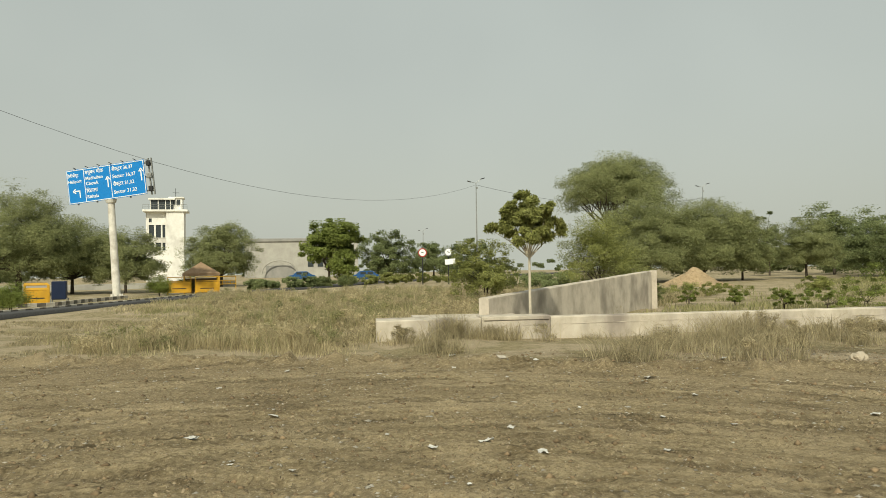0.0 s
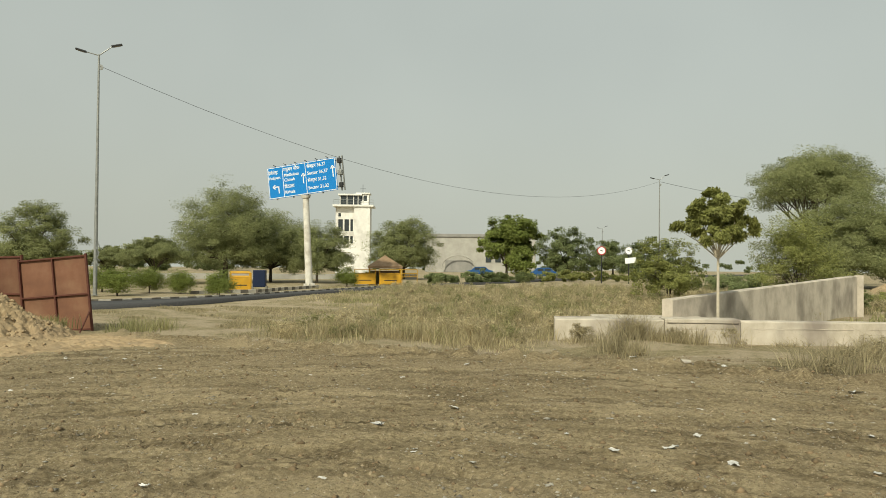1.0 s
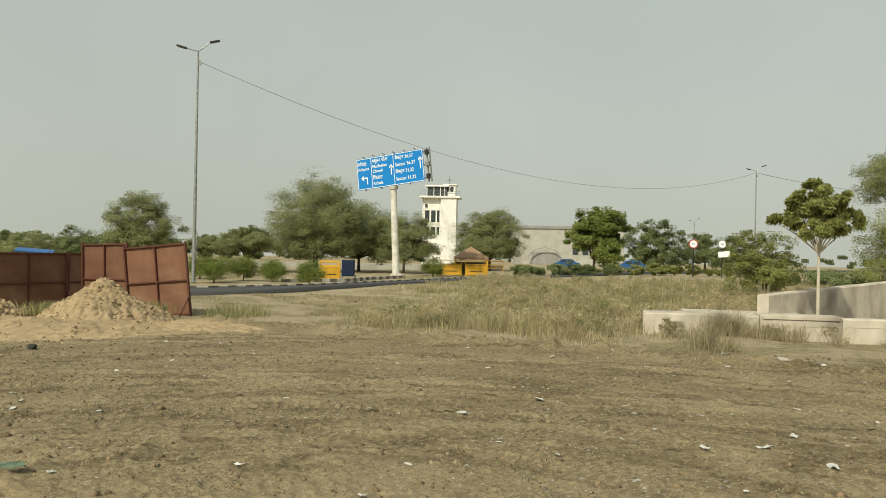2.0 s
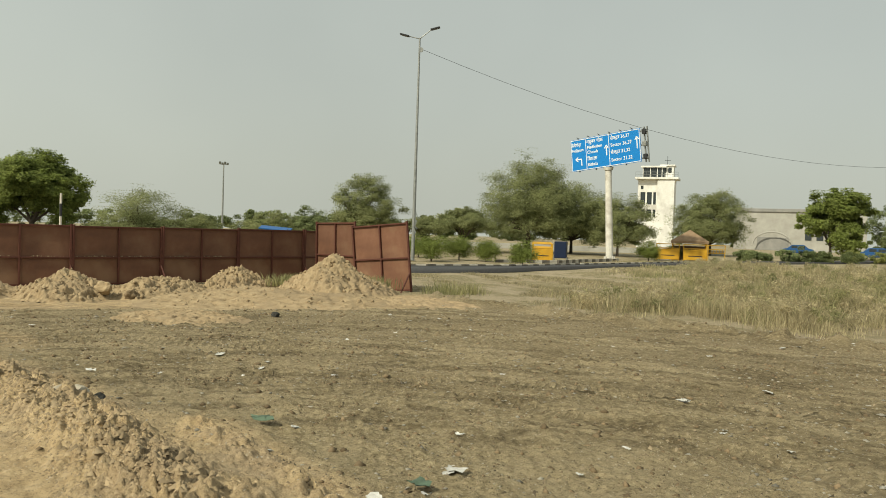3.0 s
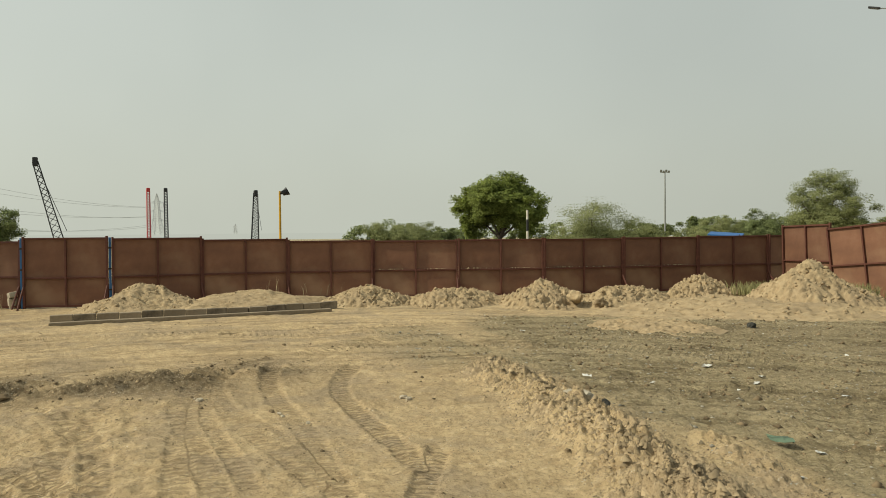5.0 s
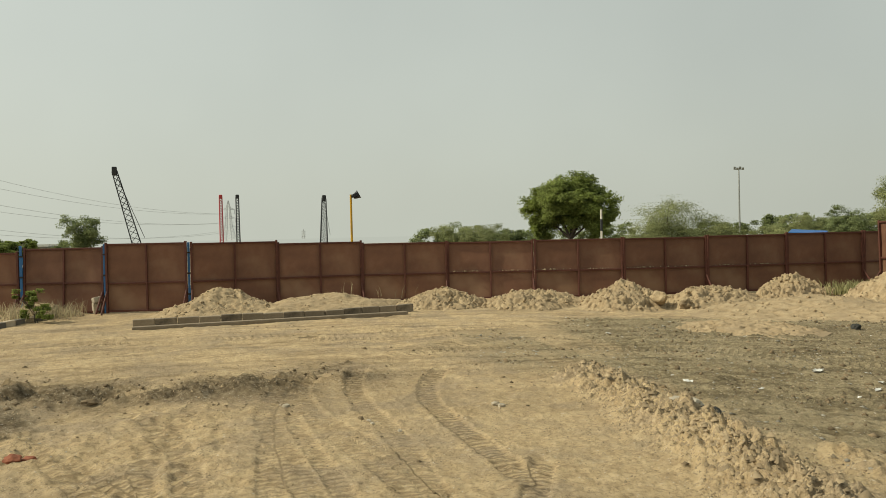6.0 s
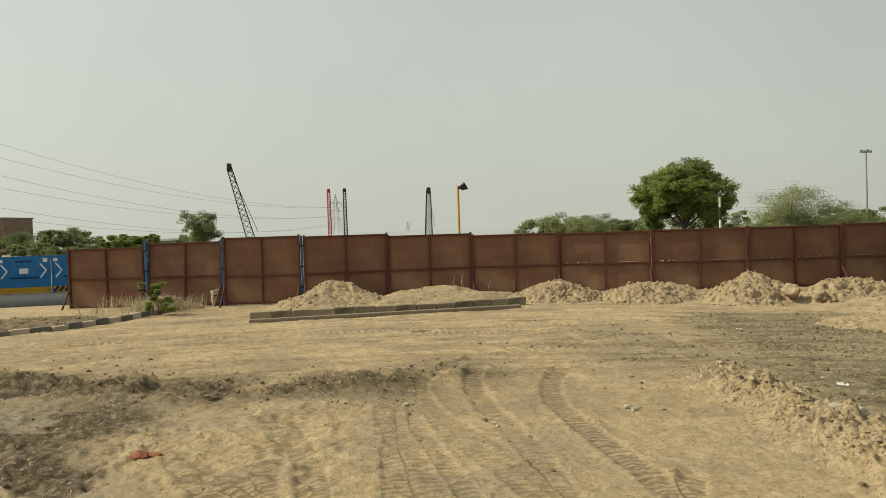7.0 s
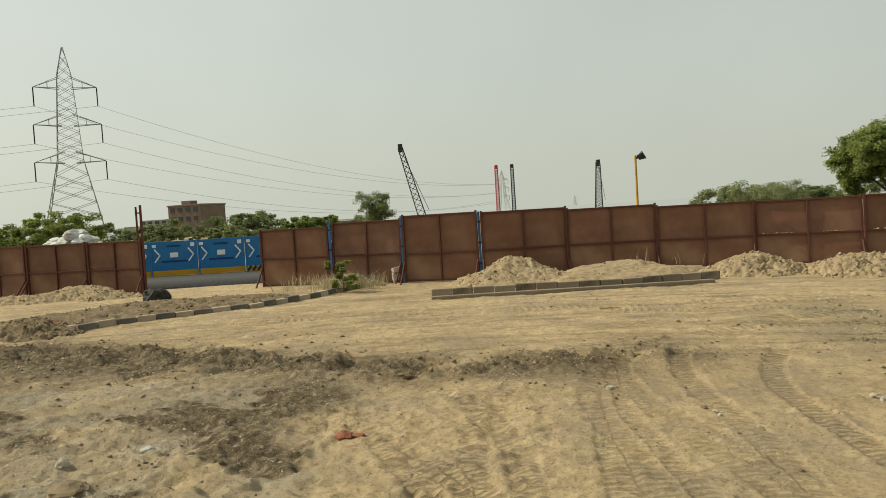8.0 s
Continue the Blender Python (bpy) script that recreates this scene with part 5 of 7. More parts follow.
rsz = lambda n, a, b, sd: a * (b / a) ** (np.random.RandomState(sd).uniform(0, 1, n) ** 2.2)
sp_ = strew(26000, lambda x, y, r: (sand_share(x, y) < 0.45) & (r < np.clip(1.1 - y / 30, 0.2, 1)), 300)
fine = strew(95000, lambda x, y, r: (sand_share(x, y) < 0.55) & (y > 3.5 - 0.45 * x - 2.0) & (r < np.clip(1.25 - y / 20, 0.25, 1) * np.clip(0.75 + 0.8 * fractal(x, y, 85, 0.9, 3), 0.1, 1)), 320, -15, 9, 4, 19)
tagged(part("soil_crumbs", crumbs(fine, rsz(len(fine), 0.011, 0.040, 11), 321), M_CRUMB), "loose dark and grey soil crumbs over the ground", "crumbs", kind="stuff")
tagged(part("soil_clods", clods(sp_, rsz(len(sp_), 0.012, 0.060, 1), 301), M_CLOD), "crumbled dark soil clods strewn over the ground", "clods", kind="stuff")
cp = strew(32000, lambda x, y, r: (sand_share(x, y) < 0.6) & (fractal(x, y, 81, 1.8, 3) > -0.35) & (r < np.clip(1.1 - y / 40, 0.2, 1)), 302)
tagged(part("debris", clods(cp, rsz(len(cp), 0.009, 0.046, 2), 303, 0.4), M_CHIP), "pale chips, paper scraps and dry stubble in the soil", "debris", kind="stuff")
bp_ = strew(30000, lambda x, y, r: (sand_share(x, y) > 0.5) & (r < 0.08 + 0.9 * np.maximum(np.exp(-(line_distance(x, y, RIDGE)[0] / 0.55) ** 2) * (x < -2), 0.8 * np.exp(-(line_distance(x, y, GREY_BAND)[0] / 1.1) ** 2))), 304)
tagged(part("sand_clods", crumbs(bp_, rsz(len(bp_), 0.009, 0.045, 3), 305), M_SANDCRUMB), "broken sandy clods along the scraped ridge", "clods", kind="stuff")
rp = np.vstack([np.stack([np.interp(np.random.RandomState(9).uniform(0, 1, 11000), np.linspace(0, 1, 5), [p[0] for p in RIDGE[:5]]), np.interp(np.random.RandomState(9).uniform(0, 1, 11000), np.linspace(0, 1, 5), [p[1] for p in RIDGE[:5]]), np.zeros(11000)], 1)])
rp[:, :2] += np.random.RandomState(10).normal(size=(len(rp), 2)) * 0.31
rp[:, 2] = ground_height(rp[:, 0], rp[:, 1])
tagged(part("ridge_clods", crumbs(rp, rsz(len(rp), 0.013, 0.055, 4), 306), M_SANDCRUMB), "heaped sandy clods on the scraped ridge", "clods", kind="stuff")
sc = strew(80000, lambda x, y, r: (sand_share(x, y) > 0.5) & (r < np.clip(0.35 + 0.7 * fractal(x, y, 83, 1.1, 3), 0.05, 1)), 311, -18, -4, -8, 7)
tagged(part("sand_crumbs", crumbs(sc, rsz(len(sc), 0.008, 0.032, 6), 312), M_SANDCRUMB), "loose sandy crumbs over the scraped ground", "clods", kind="stuff")
dc = strew(5000, lambda x, y, r: (sand_share(x, y) > 0.3) & (fractal(x, y, 84, 0.9, 3) > 0.25), 313, -20, -3, -9, 9)
tagged(part("moist_crumbs", clods(dc, rsz(len(dc), 0.007, 0.04, 7), 314, 0.6), M_CLOD), "darker moist crumbs drifting over the sand", "clods", kind="stuff")
sb = strew(5200, lambda x, y, r: (y < np.interp(x, *SPOIL_EDGE) + 0.3) & (r < 0.10 + 0.6 * smooth(-12.5, -14.5, x)), 315, -17.5, -6, -9, 0)
tagged(part("spoil_crumbs", clods(sb, rsz(len(sb), 0.010, 0.055, 8), 316, 0.7), M_CLOD), "dark broken lumps of dug spoil", "clods", kind="stuff")
wb = strew(500, lambda x, y, r: (y < np.interp(x, *SPOIL_EDGE) + 0.2) & (x > -14), 317, -14, -6, -8, 0)
tagged(part("spoil_chips", clods(wb, rsz(len(wb), 0.010, 0.045, 9), 318, 0.5), M_CHIP), "whitish lumps of lime in the spoil", "clods", kind="stuff")
gb = strew(4200, lambda x, y, r: r < np.exp(-(line_distance(x, y, GREY_BAND)[0] / 1.0) ** 2), 307, -18, -10, -9, 3)
tagged(part("spoil_clods", clods(gb, rsz(len(gb), 0.010, 0.05, 5), 308), M_CLOD), "dark broken spoil across the sand", "clods", kind="stuff")


def boulder(name, at, size, mat, label, seed, category="stone", squash=0.7, z=None):
    bm = bmesh.new()
    bmesh.ops.create_icosphere(bm, subdivisions=3, radius=1.0)
    for v in bm.verts:
        c = v.co * 1.3 + Vector((seed * 3.1, 0, 0))
        v.co *= 1 + 0.42 * noise.noise(c) + 0.18 * noise.noise(c * 3)
        v.co = Vector((v.co.x * size, v.co.y * size * 0.8, v.co.z * size * squash))
    zz = float(ground_height(np.array([at[0]]), np.array([at[1]]))[0]) if z is None else z
    ob = part(name, bm, mat, at=pose(at[0], at[1], zz + size * squash * 0.45, 0, 0, seed * 47))
    return tagged(ob, label, category)


boulder("soil_lump", (-8.25, 4.95), 0.10, M_BLACKROCK, "dark soil lump beside the sand ridge", 1)
boulder("soil_lump", (-8.5, 4.75), 0.22, M_STONE, "pale flat sand slab on the ridge", 2, squash=0.3)
boulder("tar_lump", (-24.5, -9.15), 0.40, M_BLACKROCK, "black angular lump of broken tar behind the kerb", 3, squash=0.62)
boulder("stone", (-18.75, 11.6), 0.24, M_SAND, "pale broken rock lodged in the sand heap", 4, z=0.2)
boulder("stone", (-19.2, 10.7), 0.24, M_SAND, "pale flat stone at the foot of the sand heap", 5, z=0.1)
boulder("stone", (-18.2, 12.0), 0.18, M_CLOD, "dark hollow clod at the sand heap's edge", 6, z=0.05)
boulder("stone", (-13.3, 12.4), 0.12, M_BLACKROCK, "black clod on the dark soil", 7)
boulder("stone", (0.97, 17.17), 0.36, M_CONCRETE, "broken concrete slab lying before the wall", 8, squash=0.22)
boulder("stone", (8.48, 16.19), 0.2, M_STONE, "pale rounded stone among the weeds", 9)
boulder("stone", (-9.45, -3.69), 0.06, M_LITTER, "white stone on the churned sand", 10)
boulder("stone", (-9.17, -4.33), 0.06, M_STONE, "pale stone on the churned sand", 11)
boulder("stone", (-9.52, -1.91), 0.10, M_BRICKRED, "red brick fragment in the churned sand", 12, squash=0.4)
boulder("stone", (-9.59, -1.79), 0.07, M_BRICKRED, "small red brick fragment in the sand", 13, squash=0.4)
boulder("stone", (-12.19, -1.47), 0.10, M_CLOD, "dark lump on the spoil", 14, squash=0.4)
boulder("stone", (-19.73, -9.69), 0.24, M_BRICKRED, "reddish broken kerb block lying loose", 15, squash=0.5)
boulder("stone", (-8.48, -3.95), 0.20, M_CLOD, "dark torn clod in the spoil", 16, squash=0.3)
for k, (x, y) in enumerate([(-9.60, 1.51), (-10.92, 0.78), (-9.67, 3.11), (-9.53, 1.53), (-15.16, 2.82), (-10.77, 0.78), (-9.06, 1.70), (-9.73, 1.45), (-9.78, 3.08), (-11.00, 0.76)]):
    boulder("clod", (x, y), 0.028 + 0.010 * (k % 3), M_CLOD if k % 3 == 1 else M_STONE, "small clod lying on the sand", 20 + k, "clod", 0.6)


def scrap(seed, size):
    rs = np.random.RandomState(seed)
    n = 5
    u = np.linspace(-0.5, 0.5, n)
    X, Y = np.meshgrid(u, u * rs.uniform(0.4, 0.9))
    Z = rs.uniform(0, 0.22, X.shape)
    X = X + rs.normal(size=X.shape) * 0.06
    Y = Y + rs.normal(size=X.shape) * 0.06
    top = np.stack([X, Y, Z], -1).reshape(-1, 3) * size
    bot = top - np.array([0, 0, 0.004])
    i = np.arange(n * n).reshape(n, n)
    q = np.stack([i[:-1, :-1], i[:-1, 1:], i[1:, 1:], i[1:, :-1]], -1).reshape(-1, 4)
    return mesh_from(np.vstack([top, bot]), np.vstack([q, q[:, ::-1] + n * n]), "scrap")


SCRAPS = [scrap(k, 1.0) for k in range(6)]
for me in SCRAPS:
    me.materials.append(M_LITTER)
rl = random.Random(77)


def litter(at, size, label="crumpled pale plastic scrap on the soil"):
    z = float(ground_height(np.array([at[0]]), np.array([at[1]]))[0])
    ob = part("litter", SCRAPS[rl.randrange(6)], None, at=pose(at[0], at[1], z + 0.015, rl.uniform(-10, 10), rl.uniform(-10, 10), rl.uniform(0, 360)) @ Matrix.Scale(size, 4))
    return tagged(ob, label, "litter", "scattered litter")


for at_, s_ in [((2.42, 8.74), 0.24), ((1.01, 12.15), 0.17), ((-3.22, 9.86), 0.28), ((-2.36, 8.47), 0.16), ((3.96, 12.61), 0.26), ((1.01, 8.57), 0.30), ((0.44, 9.26), 0.30), ((5.43, 15.49), 0.30), ((-2.52, 11.34), 0.26), ((-1.30, 11.23), 0.14), ((3.68, 10.16), 0.16), ((5.74, 10.56), 0.24), ((3.71, 14.43), 0.34), ((0.12, 18.25), 0.3), ((1.92, 17.05), 0.28), ((2.85, 16.73), 0.22), ((-3.07, 16.53), 0.2), ((-4.06, 13.95), 0.17), ((-0.77, 9.68), 0.12), ((-0.27, 10.82), 0.16),
                ((-3.84, 5.45), 0.24), ((-5.38, 4.84), 0.13), ((-5.93, 5.71), 0.14), ((-4.51, 6.60), 0.13), ((-2.91, 6.07), 0.12), ((-2.34, 8.37), 0.14), ((-2.93, 7.20), 0.10), ((-9.88, 7.99), 0.22), ((-7.58, 8.11), 0.2), ((-0.20, 8.84), 0.2), ((-3.80, 5.50), 0.34), ((-3.67, 4.85), 0.16), ((-3.96, 4.59), 0.22), ((-5.96, 5.74), 0.18), ((-5.39, 4.85), 0.10), ((-2.93, 6.06), 0.13), ((-3.23, 9.84), 0.26), ((-2.98, 7.25), 0.11), ((-4.49, 6.62), 0.16), ((-9.86, 8.00), 0.3), ((-8.69, 7.77), 0.2), ((-9.96, 5.91), 0.25), ((-9.82, 7.93), 0.25), ((-8.62, 11.60), 0.24), ((-9.68, 10.75), 0.2), ((-12.10, 17.44), 0.28), ((-20.84, -8.37), 0.3)]:
    litter(at_, s_ * 0.52)
lp = strew(240, lambda x, y, r: sand_share(x, y) < 0.3, 310)
for x, y, z in lp:
    litter((x, y), rl.uniform(0.04, 0.10), "small pale scrap of paper on the soil")
bag = tagged(part("plastic_bag", scrap(91, 0.24), M_GREEN_BAG, at=pose(-6.28, 5.57, 0.03, 4, 3, 30)), "crumpled green plastic bag on dark soil", "litter")
bag2 = tagged(part("plastic_bag", scrap(92, 0.16), M_GREEN_BAG, at=pose(*(-3.80, 4.97), 0.03, 4, 3, 80)), "torn blue-green plastic bag on dark soil", "litter")


# ---- kerbs ----
kerb_run("kerb", [(-26.9, 31.0), (-24.0, 33.3), (-22.0, 38.5), (-21.3, 43.0), (-20.2, 52.0), (-18.9, 62.0)], [M_KERB_WHITE, M_KERB_BLACK], "black and white painted kerb along the road", 0.55, 0.24)
kerb_run("kerb", [(-26.6, 45.0), (-24.3, 49.3), (-24.6, 54.0), (-24.4, 60.0)], [M_KERB_BLACK, M_KERB_WHITE], "faded painted kerb on the road median", 0.62, 0.22)
kerb_run("kerb", [(-21.15, -1.05), (-21.05, 0.6), (-20.85, 3.2), (-21.3, 5.5)], [M_KERB_DUSTY, M_KERB_SCUFFED, M_KERB_DUSTY], "dusty black and buff kerb before the sand mound", 0.5, 0.22)
kerb_run("kerb", [(-17.9, -9.35), (-19.3, -8.2), (-20.2, -6.9), (-21.0, -5.55), (-22.9, -4.4), (-25.3, -3.45)], [M_KERB_BUFF, M_KERB_BLACK], "black and buff painted kerb curving to the fence gap", 0.42, 0.15)
kb = tagged(part("channel_edge", box(6.6, 0.18, 0.16, pose(-20.6, 2.0, 0.02, 0, 0, 91), 0.03), M_KERB_DUSTY), "dusty concrete channel edge at the kerb's foot", "kerb", kind="structure")


# ---- lettering ----
def lettering(text, size, parent, m, mat, squeeze=1.0, label=""):
    cu = bpy.data.curves.new("lettering", "FONT")
    cu.body, cu.size, cu.align_x, cu.align_y = text, size, "LEFT", "BOTTOM"
    cu.extrude, cu.offset, cu.resolution_u = 0.004, size * 0.012, 4
    tmp = bpy.data.objects.new("lettering", cu)
    scene.collection.objects.link(tmp)
    bpy.context.view_layer.update()
    me = bpy.data.meshes.new_from_object(tmp.evaluated_get(bpy.context.evaluated_depsgraph_get()))
    bpy.data.objects.remove(tmp)
    me.materials.clear()
    ob = part("lettering", me, mat, parent, label, m @ Matrix.Diagonal((squeeze, 1, 1, 1)))
    return ob


def arrow(points, w, depth=0.008):
    """A flat arrow along a polyline with a head at its end, in the xz plane."""
    bm = bmesh.new()
    for (ax, az), (bx, bz) in zip(points[:-1], points[1:]):
        ln = math.hypot(bx - ax, bz - az)
        a = math.atan2(bz - az, bx - ax)
        add_box(bm, (ln + w * 0.9, depth, w), Matrix.Translation(((ax + bx) / 2, 0, (az + bz) / 2)) @ Matrix.Rotation(-a, 4, "Y"))
    (ax, az), (bx, bz) = points[-2:]
    d = Vector((bx - ax, 0, bz - az)).normalized()
    s = Vector((-d.z, 0, d.x))
    tip = Vector((bx, 0, bz)) + d * w * 2.2
    for sg in (-1, 1):
        q = Vector((bx, 0, bz)) - d * w * 0.6 + s * sg * w * 2.0
        ln = (q - tip).length
        a = math.atan2(q.z - tip.z, q.x - tip.x)
        add_box(bm, (ln, depth, w), Matrix.Translation((q + tip) / 2) @ Matrix.Rotation(-a, 4, "Y"))
    return bm


# ---- overhead direction sign ----
SW, SH = 6.5, 2.6
sgn = thing("road_sign", pose(-24.85, 59.52, 0.0), "blue overhead direction sign with white letters on a pale pole", "road sign")
SB = 7.55
fwd = math.degrees(math.atan2(59.45, -25.02)) - 90
lean_m = pose(0, 0, 0, 0, 0, fwd) @ pose(0, 0, 0, 0, -2.8, 0)
part("pole", rod((0, 0, 0), (0, 0, SB + 0.1), 0.30, 0.25, 16), M_POLE_WHITE, sgn, "round chalky white pole", lean_m)
bm = rod((0, 0, 0.0), (0, 0, 0.05), 0.45, 0.45, 16)
for k in range(8):
    add_box(bm, (0.03, 0.16, 0.35), Matrix.Rotation(k * math.pi / 4, 4, "Z") @ Matrix.Translation((0, 0.36, 0.2)))
part("base_flange", bm, M_POLE_WHITE, sgn, at=lean_m)
part("head_collar", rod((0, 0, SB - 0.25), (0, 0, SB), 0.34, 0.42, 16), M_POLE_WHITE, sgn, at=lean_m)
board_m = lean_m @ pose(0.05, 0, SB, 0, 0, -33) @ pose(0, 0, 0, 0, -3.4, 0) @ Matrix.Translation((-SW / 2 - 0.1, -0.3, 0.0))
face = part("face", box(SW, 0.05, SH, Matrix.Translation((SW / 2, 0, SH / 2)), 0.01), M_SIGN_BLUE, sgn, "blue reflective sheeting", board_m)
bm = bmesh.new()
for z in (0.06, SH - 0.06):
    add_box(bm, (SW - 0.06, 0.012, 0.045), Matrix.Translation((SW / 2, -0.03, z)))
for x in (0.06, SW - 0.06, SW * 0.228, SW * 0.565):
    add_box(bm, (0.045, 0.012, SH - 0.1), Matrix.Translation((x, -0.031, SH / 2)))
part("border", bm, M_SIGN_WHITE, sgn, at=board_m)
bm = bmesh.new()
for z in (0.25, 1.3, 2.35):
    add_box(bm, (SW + 0.5, 0.10, 0.12), Matrix.Translation((SW / 2 + 0.25, 0.12, z)), 0.01)
for x in (0.6, 2.2, 3.6, 5.0, SW + 0.25, SW + 0.5):
    add_box(bm, (0.09, 0.12, SH + 0.16), Matrix.Translation((x, 0.22, SH / 2)), 0.01)
part("back_frame", bm, M_GALV, sgn, "grey steel back frame", board_m)
part("lamp_box", box(0.35, 0.35, 0.4, Matrix.Translation((SW + 0.32, 0.1, SH * 0.52)), 0.05), M_GALV, sgn, at=board_m)
part("lamp_box", box(0.3, 0.35, 0.4, Matrix.Translation((SW + 0.32, 0.1, SH * 0.14)), 0.05), M_DARK, sgn, at=board_m)
part("lamp_box", box(0.3, 0.35, 0.4, Matrix.Translation((SW + 0.32, 0.1, SH * 0.88)), 0.05), M_DARK, sgn, at=board_m)
TXT = [("\u0939\u0948\u0932\u0940\u092a\u094b\u0930\u094d\u091f", 0.09, 1.95, 0.36, 0.80), ("Heliport", 0.10, 1.52, 0.34, 0.98),
       ("\u092e\u0927\u0941\u092c\u0928 \u091a\u094c\u0915", 1.58, 2.05, 0.40, 0.90), ("Madhuban", 1.58, 1.62, 0.36, 0.98), ("Chowk", 1.58, 1.22, 0.36, 0.98), ("\u093f\u0930\u0920\u093e\u0932\u093e", 1.58, 0.66, 0.40, 0.95), ("Rithala", 1.58, 0.22, 0.36, 0.98),
       ("\u0938\u0948\u0915\u094d\u091f\u0930 36,37", 3.82, 2.02, 0.38, 0.95), ("Sector 36,37", 3.82, 1.46, 0.38, 0.98), ("\u0938\u0948\u0915\u094d\u091f\u0930 31,32", 3.82, 0.88, 0.38, 0.95), ("Sector 31,32", 3.82, 0.28, 0.38, 0.98)]
for body, x, z, size, sq in TXT:
    lettering(body, size, sgn, board_m @ pose(x, -0.032, z, 90), M_SIGN_WHITE, sq)
part("arrow", arrow([(1.0, 0.45), (1.0, 0.95), (0.62, 0.95)], 0.085), M_SIGN_WHITE, sgn, "white left turn arrow", board_m @ Matrix.Translation((0, -0.032, 0)))
part("arrow", arrow([(3.42, 0.95), (3.42, 1.55)], 0.085), M_SIGN_WHITE, sgn, "white straight arrow", board_m @ Matrix.Translation((0, -0.032, 0)))
part("arrow", arrow([(6.2, 1.1), (6.2, 1.8)], 0.085), M_SIGN_WHITE, sgn, "white straight arrow", board_m @ Matrix.Translation((0, -0.032, 0)))
bm = bmesh.new()
for k in range(6):
    x = 0.8 + k * 1.0
    add_rod(bm, (x, 0.1, SH + 0.05), (x, -0.25, SH + 0.12), 0.03, seg=6)
part("sign_light", bm, M_DARK, sgn, "small dark lamps on arms", board_m)


# ---- street lamps and the cable between them ----
def street_lamp(at, h, rz, label, heads=2):
    t = thing("street_lamp", pose(at[0], at[1], 0, 0, 0, rz), label, "street lamp", "street lamps")
    part("pole", rod((0, 0, 0), (0, 0, h), 0.125, 0.055, 12), M_GALV, t)
    part("base_plate", box(0.4, 0.4, 0.04, Matrix.Translation((0, 0, 0.05)), 0.01), M_GALV, t)
    for s in ((-1, 1) if heads == 2 else (1,)):
        up = 0.55 if s > 0 else 0.12
        part("arm", rod((0, 0, h - 0.05), (s * 0.75, 0, h + up), 0.035, 0.03, 8), M_GALV, t)
        bm = box(0.62, 0.26, 0.10, Matrix.Translation((s * 0.98, 0, h + up + 0.06)) @ Matrix.Rotation(-s * 0.25, 4, "Y"), 0.03)
        hd = part("lamp_head", bm, M_DARK, t, "dark flat lamp head")
        part("lens", box(0.4, 0.18, 0.02, Matrix.Translation((s * 0.98, 0, h + up)) @ Matrix.Rotation(-s * 0.25, 4, "Y")), M_GREYWALL, hd)
    part("cable_ring", rod((0.1, -0.03, h - 0.75), (0.1, 0.03, h - 0.75), 0.16, 0.16, 12), M_GALV, t)
    return t


lamp_at = (-30.36, 40.42)
LZ = 14.26
L1 = street_lamp(lamp_at, LZ, 28, "tall twin-arm galvanised street lamp with a cable")
bm = bmesh.new()
for k in range(9):
    add_rod(bm, (0.13 + 0.05 * math.sin(k * 1.7), -0.12, 3.2 - 0.16 * k), (0.15 + 0.12 * math.sin(k * 2.3), -0.14, 3.0 - 0.16 * k), 0.03, seg=5)
part("wire_bundle", bm, M_GALV, L1, "tangled grey wires tied to the pole")
far_at = (4.78, 111.89)
FZ = 13.92
street_lamp(far_at, FZ, 8, "distant twin-arm street lamp")
far2_at = (47.27, 142.33)
street_lamp(far2_at, 15.72, 0, "street lamp top behind the thicket")
street_lamp((-5.14, 199.93), 11.10, 0, "small distant street lamp")


def cable(name, a, b, sag, r, label, segs=24, mat=None):
    """A sagging cable as one five-sided tube."""
    a, b = Vector(a), Vector(b)
    side = (b - a).cross(Vector((0, 0, 1))).normalized()
    v = []
    for i in range(segs + 1):
        u = i / segs
        p = a.lerp(b, u) - Vector((0, 0, 4 * sag * u * (1 - u)))
        for k in range(5):
            w = 2 * math.pi * k / 5
            v.append(p + side * math.cos(w) * r + Vector((0, 0, math.sin(w) * r)))
    f = [(5 * i + k, 5 * i + (k + 1) % 5, 5 * i + 5 + (k + 1) % 5, 5 * i + 5 + k) for i in range(segs) for k in range(5)]
    return tagged(part(name, mesh_from([tuple(p) for p in v], f, name), mat or M_DARK), label, "cable")


cable("overhead_cable", (lamp_at[0] + 0.1, lamp_at[1], LZ - 0.7), (far_at[0], far_at[1], FZ - 0.3), 4.5, 0.013, "dark sagging overhead cable between street lamps")
cable("overhead_cable", (far_at[0], far_at[1], FZ - 0.3), (far2_at[0], far2_at[1], 13.77), 2.0, 0.022, "dark sagging overhead cable behind the trees")


# ---- watch tower and terminal ----
def wall_with_openings(w, h, t, holes):
    """A wall slab in the xz plane, with openings (x, z, w, h) through it."""
    xs = sorted({0, w, *[a for x, z, a_, b_ in holes for a in (x, x + a_)]})
    zs = sorted({0, h, *[a for x, z, a_, b_ in holes for a in (z, z + b_)]})
    bm = bmesh.new()
    for x0, x1 in zip(xs[:-1], xs[1:]):
        for z0, z1 in zip(zs[:-1], zs[1:]):
            cx, cz = (x0 + x1) / 2, (z0 + z1) / 2
            if not any(x < cx < x + a and z < cz < z + b for x, z, a, b in holes):
                add_box(bm, (x1 - x0, t, z1 - z0), Matrix.Translation((cx, t / 2, cz)))
    return bm


